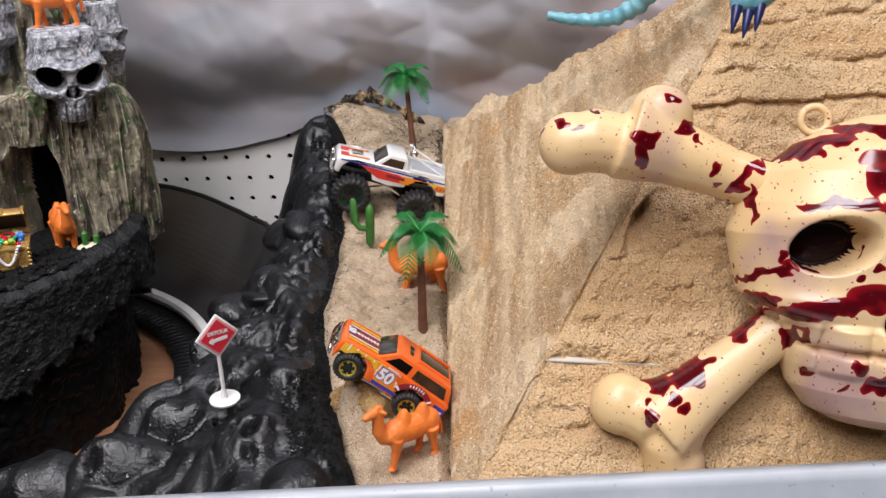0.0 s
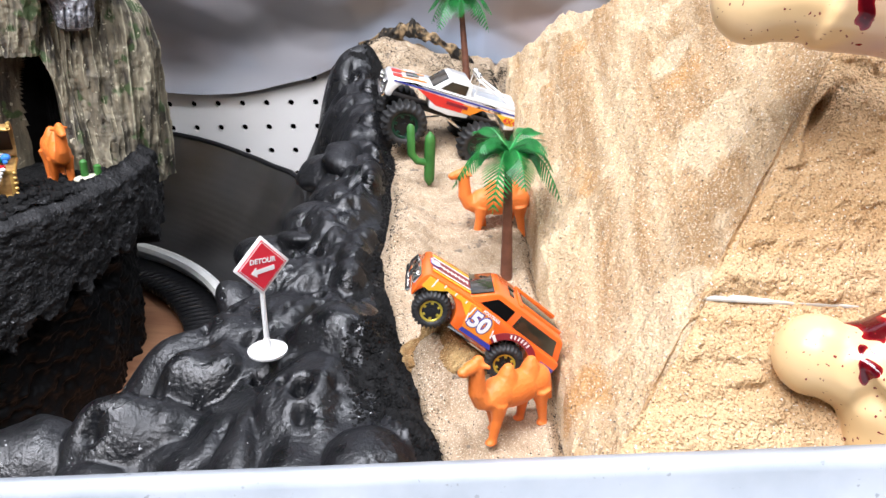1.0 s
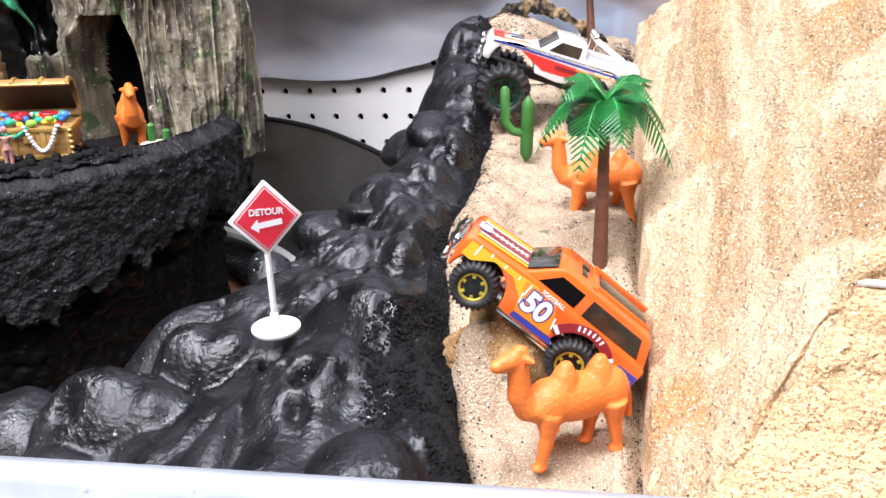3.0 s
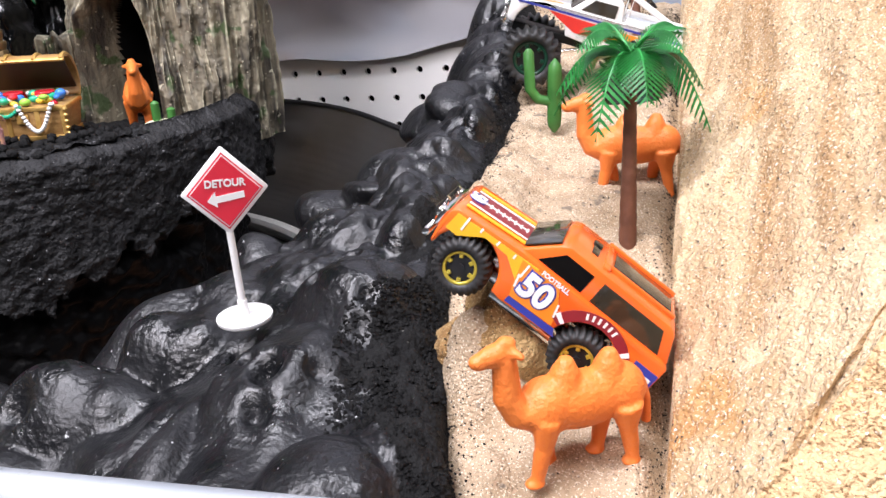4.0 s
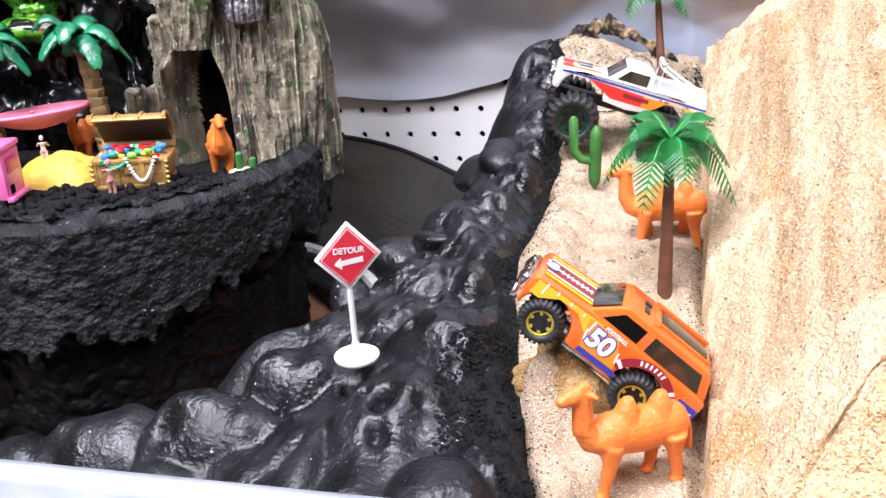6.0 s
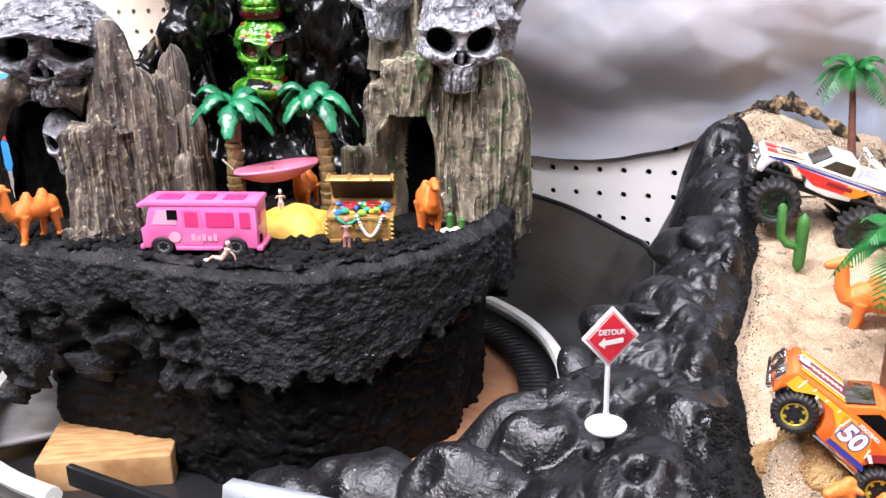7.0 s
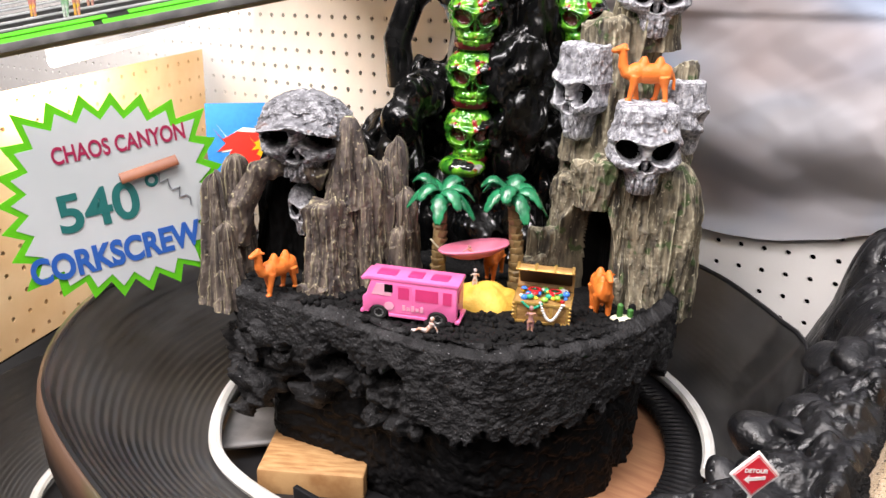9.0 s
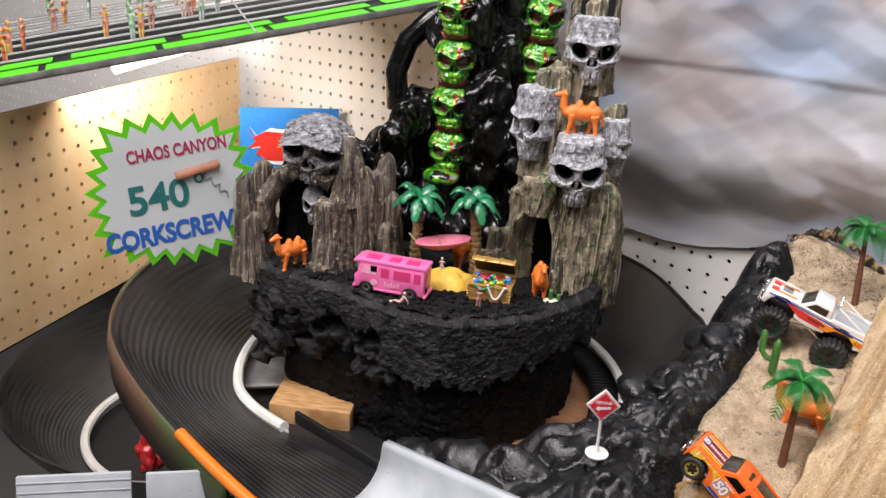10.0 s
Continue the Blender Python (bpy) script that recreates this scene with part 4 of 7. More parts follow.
# ---- resin skull towers on the island ----
RELIC = ([-1, -0.93, -0.75, -0.55, -0.44, -0.34, -0.20, -0.05, 0.12, 0.26, 0.40, 0.62, 0.90, 0.97, 1.0],
         [0.20, 0.36, 0.42, 0.44, 0.52, 0.84, 1.00, 0.97, 0.93, 1.00, 0.88, 0.84, 0.80, 0.76, 0.66],
         [0.40, 0.66, 0.76, 0.80, 0.82, 0.88, 0.92, 0.86, 0.86, 1.00, 0.90, 0.86, 0.82, 0.76, 0.62])
DOME = ([-1, -0.93, -0.75, -0.55, -0.44, -0.34, -0.20, 0.0, 0.20, 0.40, 0.60, 0.78, 0.90, 0.97, 1.0],
        [0.20, 0.34, 0.42, 0.46, 0.54, 0.80, 0.95, 0.95, 1.00, 0.98, 0.90, 0.72, 0.50, 0.27, 0.04],
        [0.40, 0.62, 0.74, 0.80, 0.82, 0.88, 0.92, 0.90, 1.00, 0.94, 0.84, 0.66, 0.46, 0.25, 0.04])
ROUND = ([-1, -0.97, -0.90, -0.75, -0.55, -0.40, -0.30, -0.18, 0.0, 0.20, 0.40, 0.60, 0.78, 0.90, 0.97, 1.0],
         [0.10, 0.34, 0.52, 0.62, 0.68, 0.74, 0.82, 0.93, 0.97, 1.00, 0.97, 0.87, 0.68, 0.47, 0.26, 0.04],
         [0.20, 0.50, 0.70, 0.84, 0.90, 0.90, 0.92, 0.94, 0.94, 1.00, 0.97, 0.87, 0.68, 0.47, 0.26, 0.04])


HEAD = ([-1, -0.97, -0.90, -0.75, -0.55, -0.45, -0.36, -0.28, -0.18, 0.0, 0.20, 0.40, 0.60, 0.78, 0.90, 0.97, 1.0],
        [0.10, 0.30, 0.45, 0.57, 0.63, 0.65, 0.70, 0.82, 0.91, 0.96, 1.00, 0.95, 0.83, 0.63, 0.43, 0.24, 0.04],
        [0.20, 0.46, 0.64, 0.80, 0.86, 0.86, 0.86, 0.88, 0.92, 0.94, 1.00, 0.98, 0.88, 0.68, 0.47, 0.26, 0.04])


def skull(W, H, D, form=RELIC, box=0.62, eye=(0.46, 0.02, 0.33, 0.24), slant=0.2, teeth=0.0, deep=0.55, nose_w=0.20, brow=0.13, nu=260, nv=200, rough_amp=0.0, seed=1, gum=(-0.42, -0.86)):
    """A skull facing -y, built level by level; polygons in the eye sockets and nose take material 1."""
    a, v = np.meshgrid(np.linspace(0, 2 * np.pi, nu, endpoint=False), np.linspace(-1, 1, nv), indexing="ij")
    w, dp = np.interp(v, form[0], form[1]), np.interp(v, form[0], form[2])
    sx, sy = np.sin(a), -np.cos(a)
    x = w * np.sign(sx) * np.abs(sx) ** box
    y = dp * np.sign(sy) * np.abs(sy) ** box
    face = smooth(0.05, 0.5, -sy)
    ax = np.abs(x)
    cu, cv, ru, rv = eye
    e = np.sqrt(((ax - cu) / ru) ** 2 + ((v - cv - slant * (ax - cu)) / rv) ** 2)
    nw = nose_w * np.clip((0.0 - v) / 0.26, 0.0, 1) * smooth(-0.44, -0.36, v) + 1e-4
    nz = smooth(1.15, 0.8, ax / nw) * (nw > 0.02) * (1 - 0.7 * np.exp(-(x / 0.03) ** 2))
    dent = deep * smooth(1.10, 0.80, e) + 0.32 * nz
    dent = dent - brow * np.exp(-((v - cv - rv * 1.15 - slant * 1.2 * (ax - cu)) / 0.08) ** 2) * smooth(1.0, 0.8, ax)
    dent = dent - 0.12 * np.exp(-(((ax - 0.62) / 0.24) ** 2 + ((v + 0.25) / 0.10) ** 2))
    dent = dent - 0.14 * np.exp(-((x / 0.13) ** 2 + ((v - 0.04) / 0.18) ** 2))
    if teeth:
        bite = smooth(gum[0], gum[0] - 0.06, v) * smooth(gum[1], gum[1] + 0.06, v)
        dent = dent - teeth * bite * (0.10 * np.abs(np.sin(x * 13)) ** 0.5 - 0.12 * np.exp(-((v - 0.5 * (gum[0] + gum[1])) / 0.022) ** 2)) * smooth(0.62, 0.5, ax)
    else:
        dent = dent + 0.10 * np.exp(-((np.mod(x * 4.5 + 0.5, 1) - 0.5) / 0.14) ** 2) * smooth(-0.5, -0.6, v)
    y = y + dent * face
    if rough_amp:
        k = rough_amp * (fbm(x * 7, y * 7, v * 7, 4, seed) + 0.5 * np.abs(fbm(x * 13, y * 13, v * 6, 3, seed + 40)))
        x, y = x + k * sx, y + k * sy
        v = v + 0.5 * rough_amp * fbm(x * 9, y * 9, 0, 3, seed + 50) * smooth(0.9, 1.0, v)
    P = np.stack([x * W / 2, y * D / 2, v * H / 2], -1)
    cap = P[:, -1:, :].mean(0, keepdims=True) + (P[:, -1:, :] - P[:, -1:, :].mean(0, keepdims=True)) * np.array((0.55, 0.55, 1)) + np.array((0, 0, -0.006 * H))
    tip = cap.mean(0, keepdims=True) + (cap - cap.mean(0, keepdims=True)) * 0.02
    P = np.concatenate([P, cap, tip], 1)
    me = sheet(P, wrap_u=True, caps=False)
    # sockets and nose get the second material, near-black where it paints their shade
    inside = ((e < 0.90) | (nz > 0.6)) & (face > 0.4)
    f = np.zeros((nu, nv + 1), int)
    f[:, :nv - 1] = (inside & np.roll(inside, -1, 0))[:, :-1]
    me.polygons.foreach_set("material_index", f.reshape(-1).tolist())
    return me


def spire(cx, cy, z0, z1, r0, r1, seed=0, groove=0.22, n=200, k=140, lean=(0, 0), flat_top=False, mouth=None, squash=1.0, turn=0.0, sides=0):
    """A grooved rock column; mouth = (bearing, half angle, top) carves a hollow."""
    a, t = np.meshgrid(np.linspace(0, 2 * np.pi, n, endpoint=False), np.linspace(0, 1, k), indexing="ij")
    c, s = np.cos(a), np.sin(a)
    z = z0 + (z1 - z0) * t
    prof = r0 + (r1 - r0) * t ** 0.8
    g = fbm(c * 2.6, s * 2.6, z * 16, 3, seed)
    X, Y = (cx + prof * c) * 1.0, (cy + prof * s) * 1.0
    crag = 0.60 - np.abs(vnoise(X * 100, Y * 100, z * 13, seed + 9)) - 0.55 * np.abs(vnoise(X * 220, Y * 220, z * 26, seed + 11)) - 0.35 * np.abs(vnoise(X * 480, Y * 480, z * 70, seed + 13))
    crag = crag + 0.12 * fbm(X * 240, Y * 240, z * 200, 3, seed + 17)
    if sides:
        ridge = np.mod(a * sides / (2 * np.pi) + 0.35 * vnoise(c * 2, s * 2, seed, seed) + 1.5 * (t - 0.5) * 0.3 + seed * 0.37, 1.0)
        prof = prof * (0.86 + 0.14 / np.cos((ridge - 0.5) * 2 * np.pi / sides) ** 2 - 0.10 * np.exp(-((ridge - 0.5) / 0.10) ** 2))
        step = np.floor(3.2 * t + 0.8 * vnoise(c * 2.2, s * 2.2, 0, seed + 3))
        prof = prof * (1.06 - 0.07 * step * (1 + 0.8 * vnoise(c * 3, s * 3, step * 1.7, seed + 5)))
    r = prof * (1 + 0.8 * groove * g) + 0.0056 * crag * smooth(0, 0.02, prof)
    r = r * (1 if flat_top else np.sqrt(np.clip(1 - t ** (24 if sides else 9), 0.0, 1)))
    if flat_top:
        r = r * (1 - 0.12 * smooth(0.97, 1.0, t))
    if mouth:
        bearing, half, top = mouth
        da = np.angle(np.exp(1j * (a - radians(bearing))))
        arch = half * np.sqrt(np.clip(1 - ((z - z0) / (top - z0)) ** 4, 0, 1))
        r = r * (1 - 0.80 * smooth(1.14, 0.84, np.abs(da) / np.maximum(arch, 1e-4)) * (z < top))
    x, y = r * c, r * s * squash
    ct, st = math.cos(radians(turn)), math.sin(radians(turn))
    P = np.stack([cx + ct * x - st * y + lean[0] * t, cy + st * x + ct * y + lean[1] * t, z + ((0.35 * prof * vnoise(c * 2.5, s * 2.5, 0, seed + 31) + 0.25 * prof * c) * t ** 6 if flat_top or sides else 0)], -1)
    if flat_top:
        tip = P[:, -1:, :].copy()
        mid = tip.mean(0, keepdims=True)
        P = np.concatenate([P, mid + (tip - mid) * 0.5, mid + (tip - mid) * 0.02], 1)
    me = sheet(P, wrap_u=True, flip=False)
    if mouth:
        # faces within the mouth get a black that paints in the doorway's shade
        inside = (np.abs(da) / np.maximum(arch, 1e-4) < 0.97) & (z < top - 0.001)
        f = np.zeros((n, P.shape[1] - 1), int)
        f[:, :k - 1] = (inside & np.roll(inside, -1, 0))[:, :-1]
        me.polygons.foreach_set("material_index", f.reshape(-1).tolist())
    return me


def rocky(points, radii, seed):
    """A rough bar of rock along points."""
    me = fuse(tube(points, radii, 14), 0.0011, 1)
    co = np.empty(len(me.vertices) * 3)
    me.vertices.foreach_get("co", co)
    co = co.reshape(-1, 3)
    k = 0.0030 * fbm(co[:, 0] * 110, co[:, 1] * 110, co[:, 2] * 60, 4, seed) - 0.004 * np.abs(vnoise(co[:, 0] * 160, co[:, 1] * 160, co[:, 2] * 80, seed + 5))
    co[:, 0] += 0.6 * k
    co[:, 1] -= 0.8 * k
    co[:, 2] += 0.8 * k
    me.vertices.foreach_set("co", co.reshape(-1))
    return me


F_R, RIGHT = Vector((0.55, -0.835, 0)), Vector((0.835, 0.55, 0))
tower = thing("skull_tower", pose(-0.261, 0.632, 0.25), "grey-green aquarium rock tower carved with weathered skulls", "ornament")
tp = pose(0.25, -0.62, -0.25)


def rock(name, me, material, parent, label=""):
    return part(name, me, material, parent, label, m=tp if parent is tower else cp)


def off(o, right, fwd, z):
    p = Vector(o) + RIGHT * right + F_R * fwd
    return (p.x, p.y, z)


T0 = (-0.25, 0.62, 0)
rock("rock_base", spire(*off(T0, 0.000, -0.012, 0)[:2], 0.245, 0.372, 0.058, 0.046, 3, 0.20, n=960, k=220, flat_top=True, mouth=(-88, 0.46, 0.346)), [M_ROCK, M_SHADE_BLACK], tower)
rock("buttress", spire(*off(T0, 0.039, 0.014, 0)[:2], 0.245, 0.372, 0.024, 0.022, 5, 0.24), M_ROCK, tower)
rock("buttress", spire(*off(T0, 0.047, -0.004, 0)[:2], 0.262, 0.325, 0.017, 0.014, 7, 0.2, flat_top=True), M_ROCK, tower)
rock("ledge", spire(*off(T0, -0.055, 0.006, 0)[:2], 0.248, 0.310, 0.013, 0.012, 9, 0.2, flat_top=True), M_ROCK, tower)
rock("ledge", spire(*off(T0, -0.064, 0.016, 0)[:2], 0.248, 0.288, 0.013, 0.012, 13, 0.2, flat_top=True), M_ROCK, tower)
rock("ledge", spire(*off(T0, -0.022, 0.024, 0)[:2], 0.336, 0.372, 0.013, 0.017, 15, 0.22, flat_top=True), M_ROCK, tower)
rock("upper_shaft", spire(*off(T0, -0.008, -0.030, 0)[:2], 0.36, 0.475, 0.038, 0.030, 17, 0.22, flat_top=True), M_ROCK, tower)
rock("upper_shaft", spire(*off(T0, 0.036, -0.020, 0)[:2], 0.33, 0.437, 0.020, 0.016, 19, 0.22, flat_top=True), M_ROCK, tower)
rock("upper_shaft", spire(*off(T0, 0.012, -0.030, 0)[:2], 0.45, 0.540, 0.026, 0.022, 21, 0.22, flat_top=True), M_ROCK, tower)
rock("skull", skull(0.054, 0.068, 0.052, eye=(0.47, 0.05, 0.36, 0.25), rough_amp=0.04, seed=2), [M_SKULL, M_SHADE_BLACK], tower, "weathered pale skull face").matrix_basis = tp @ facing((-0.2262, 0.6047, 0.3835), (0.55, -0.835, 0.0))
rock("skull", skull(0.044, 0.074, 0.044, rough_amp=0.04, seed=3), [M_SKULL, M_SHADE_BLACK], tower, "weathered pale skull face").matrix_basis = tp @ facing((-0.281, 0.607, 0.418), (-0.15, -0.99, 0.0))
rock("skull", skull(0.052, 0.066, 0.044, rough_amp=0.035, seed=4), [M_SKULL, M_SHADE_BLACK], tower, "weathered pale skull face").matrix_basis = tp @ facing((-0.247, 0.640, 0.492), (0.55, -0.835, 0.0))
rock("skull", skull(0.032, 0.058, 0.034, rough_amp=0.04, seed=6), [M_SKULL, M_SHADE_BLACK], tower, "weathered pale skull face").matrix_basis = tp @ facing((-0.216, 0.648, 0.402), (0.93, 0.36, 0.0))

cave = thing("skull_cave", pose(-0.44, 0.455, 0.25), "brown aquarium rock cave under a cracked skull", "ornament")
cp = pose(0.44, -0.455, -0.25)
C0 = (-0.437, 0.462, 0)
F_R, RIGHT = Vector((0.6, -0.8, 0)), Vector((0.8, 0.6, 0))
for right, fwd, z1, r0, r1, sd, flat in ((-0.070, 0.000, 0.352, 0.016, 0.010, 31, 0), (-0.056, -0.008, 0.366, 0.017, 0.010, 33, 0), (-0.060, 0.016, 0.318, 0.013, 0.009, 35, 0),
                                         (0.020, 0.020, 0.341, 0.0215, 0.018, 37, 1), (0.014, 0.030, 0.278, 0.018, 0.016, 38, 1),
                                         (0.045, 0.006, 0.372, 0.020, 0.013, 39, 0), (0.058, -0.002, 0.366, 0.018, 0.013, 41, 0), (0.068, -0.008, 0.382, 0.016, 0.009, 43, 0),
                                         (0.074, 0.000, 0.345, 0.013, 0.010, 45, 0), (0.034, -0.006, 0.384, 0.017, 0.008, 47, 0), (0.072, 0.010, 0.318, 0.011, 0.008, 49, 0)):
    rock("spire", spire(*off(C0, right, fwd, 0)[:2], 0.250, z1, r0, r1, sd, 0.20, n=200, k=150, flat_top=bool(flat), sides=5 + sd % 3), M_ROCK_BROWN, cave)
rock("arch", rocky([off(C0, -0.054, 0.006, 0.300), off(C0, -0.049, 0.006, 0.332), off(C0, -0.034, 0.004, 0.357), off(C0, -0.008, 0.002, 0.366), off(C0, 0.018, 0.004, 0.356)], [0.010, 0.010, 0.010, 0.010, 0.013], 77), M_ROCK_BROWN, cave)
# solid black column put in the cave in place of its inner shade
rock("cave_back", spire(*off(C0, -0.012, -0.040, 0)[:2], 0.250, 0.374, 0.036, 0.032, 51, 0.1), M_SHADE_BLACK, cave, "black column standing in for the shade deep in the cave")
rock("skull", skull(0.067, 0.068, 0.060, DOME, 0.8, eye=(0.46, 0.10, 0.37, 0.22), slant=-0.18, brow=0.32, nose_w=0.22, rough_amp=0.075, seed=8), [M_SKULL_DARK, M_SHADE_BLACK], cave, "cracked grey skull dome").matrix_basis = cp @ facing(off(C0, 0.000, -0.006, 0.3830), (0.46, -0.89, -0.05))
rock("crest", spire(*off(C0, 0.034, 0.008, 0)[:2], 0.335, 0.402, 0.019, 0.009, 53, 0.2), M_ROCK_BROWN, cave)
rock("small_skull", skull(0.022, 0.042, 0.02, DOME, 0.8, nu=90, nv=70, rough_amp=0.05, seed=9), [M_SKULL, M_SHADE_BLACK], cave, "small pale skull inside").matrix_basis = cp @ facing(off(C0, -0.004, -0.006, 0.325), (0.6, -0.8, 0))

# ---- black tar column with totems ----
rng = np.random.default_rng(12)
bm = bmesh.new()
tube([(-0.405, 0.668, 0.25), (-0.400, 0.668, 0.45), (-0.385, 0.668, 0.70)], [0.062, 0.050, 0.036], 14, bm=bm)
tube([(-0.47, 0.61, 0.25), (-0.468, 0.62, 0.34), (-0.45, 0.64, 0.42)], [0.045, 0.036, 0.024], 12, bm=bm)
for i in range(170):
    t = i / 169
    z = 0.255 + 0.42 * t
    a = rng.uniform(0, 6.283)
    R = 0.060 * (1 - 0.35 * t) * rng.uniform(0.75, 1.1)
    k = rng.uniform(0.009, 0.021)
    egg(k, k, k * rng.uniform(0.8, 1.7), (-0.405 + R * math.cos(a) + 0.02 * t, 0.665 + R * math.sin(a), z), u=10, v=7, bm=bm)
for i in range(26):
    k = rng.uniform(0.012, 0.024)
    egg(k, k, k, (-0.470 + rng.uniform(-0.04, 0.045), 0.61 + rng.uniform(-0.045, 0.045), 0.26 + rng.uniform(0, 0.15)), u=10, v=7, bm=bm)
me = fuse(bm, 0.0026, 2)
co = np.empty(len(me.vertices) * 3)
me.vertices.foreach_get("co", co)
co = co.reshape(-1, 3)
k = 0.010 * fbm(co[:, 0] * 45, co[:, 1] * 45, co[:, 2] * 28, 3, 431) + 0.006 * np.abs(vnoise(co[:, 0] * 110, co[:, 1] * 110, co[:, 2] * 50, 435))
co[:, 0] += 0.7 * k
co[:, 1] -= 0.7 * k
co[:, 2] += 0.3 * k
me.vertices.foreach_set("co", co.reshape(-1))
solid("tar_column", me, M_TAR, pose(0, 0, 0), "tall dripping column of glossy black tar", "rock", kind="structure")
solid("black_hose", tube([(-0.475, 0.615, 0.40), (-0.478, 0.612, 0.44), (-0.470, 0.622, 0.475), (-0.452, 0.640, 0.50), (-0.43, 0.66, 0.515)], 0.0125, 16), M_TAR, pose(0, 0, 0),
      "thick glossy black hose curving out of the tar", "hose")

M_GREEN = mat("green_metallic_paint", (0.02, 0.16, 0.015), (0.16, 0.52, 0.03), 70, 0.18, metal=0.25, coat=0.6, lo=0.42, hi=0.58,
              specks=[((0.36, 0.02, 0.03), 62, 0.415), ((0.55, 0.55, 0.52), 85, 0.365), ((0.010, 0.012, 0.010), 48, 0.44)])
M_DARKRED = plain("dark_red_paint", (0.10, 0.01, 0.012), 0.2, coat=0.5)


def totem(name, x, y, z0, n, label):
    t = thing(name, pose(x, y, z0), label, "totem")
    for i in range(n):
        part("skull_bead", skull(0.042, 0.050, 0.040, ROUND, 0.95, teeth=0.8, deep=0.35, nu=120, nv=90, rough_amp=0.06, seed=60 + i), [M_GREEN, M_DARKRED], t,
             m=facing((0, 0, 0.023 + 0.047 * i), (0.6, -0.8, 0)))
        part("ring", rod(0.015, 0.017, 0.006, (0, 0, 0.047 * i + 0.001), seg=20, bevel=0.001), M_DARKRED, t)
    return t


totem("totem", -0.387, 0.602, 0.350, 6, "stacked shiny green skull beads with red and white paint")
totem("totem", -0.330, 0.672, 0.444, 3, "short stack of shiny green skull beads")
solid("green_bulb", egg(0.020, 0.020, 0.010), M_GREEN, pose(-0.3865, 0.592, 0.346), "shiny green bulb at the foot of the totem", "bulb")

# ---- crumbs, clumps and gravel on the island ----
rng = np.random.default_rng(7)
bm = bmesh.new()
for i in range(520):
    a = radians(rng.uniform(255, 390)) if i < 420 else radians(rng.uniform(215, 260))
    r = float(isle_r(math.degrees(a))) * math.sqrt(rng.uniform(0.45, 0.94))
    x, y, k = ISLE.x + r * math.cos(a), ISLE.y + r * math.sin(a), rng.uniform(0.0010, 0.0034)
    egg(k * rng.uniform(0.8, 1.4), k, k * 0.8, (x, y, float(isle_z(np.array([x]), np.array([y]))[0]) + k * 0.3), (rng.uniform(0, 90), 0, rng.uniform(0, 180)), u=7, v=5, bm=bm)
solid("black_gravel", bm, M_LAVA_MATT, pose(0, 0, 0), "loose black gravel crumbs on the island", "gravel", kind="stuff")
bm = bmesh.new()
for i in range(46):
    a = radians(rng.uniform(206, 246))
    z = rng.uniform(0.165, 0.258)
    r = float(isle_r(math.degrees(a))) * (0.93 + 0.07 * rng.uniform(0, 1)) + 0.004
    k = rng.uniform(0.006, 0.014)
    egg(k, k, k * rng.uniform(0.7, 1.2), (ISLE.x + r * math.cos(a), ISLE.y + r * math.sin(a), z), u=9, v=6, bm=bm)
for i in range(60):
    a = radians(rng.uniform(240, 292))
    z = rng.uniform(0.188, 0.226)
    r = float(isle_r(math.degrees(a))) * 0.90 + rng.uniform(-0.006, 0.006)
    k = rng.uniform(0.005, 0.010)
    egg(k * 1.3, k * 1.3, k, (ISLE.x + r * math.cos(a), ISLE.y + r * math.sin(a), z), u=9, v=6, bm=bm)
me = fuse(bm, 0.0016, 3)
co = np.empty(len(me.vertices) * 3)
me.vertices.foreach_get("co", co)
co = co.reshape(-1, 3)
k = 0.006 * fbm(co[:, 0] * 85, co[:, 1] * 85, co[:, 2] * 85, 4, 411) - 0.005 * np.abs(vnoise(co[:, 0] * 130, co[:, 1] * 130, co[:, 2] * 130, 415))
out_dir = co[:, :2] - np.array((ISLE.x, ISLE.y))
co[:, :2] += out_dir / np.linalg.norm(out_dir, axis=1, keepdims=True) * k[:, None]
co[:, 2] += 0.6 * k
me.vertices.foreach_set("co", co.reshape(-1))
solid("foam_clumps", me, M_CRUST, pose(0, 0, 0), "bulging black foam clumps under the island edge", "rock", kind="structure")

tb = thing("timber_block", facing((-0.392, 0.439, 0.106), (0.55, -0.83, 0)), "sawn timber block beside the drum", "wood block")
part("block", block(0.084, 0.06, 0.033, (-0.0095, 0, 0.0165), 0.0025), M_TIMBER, tb)

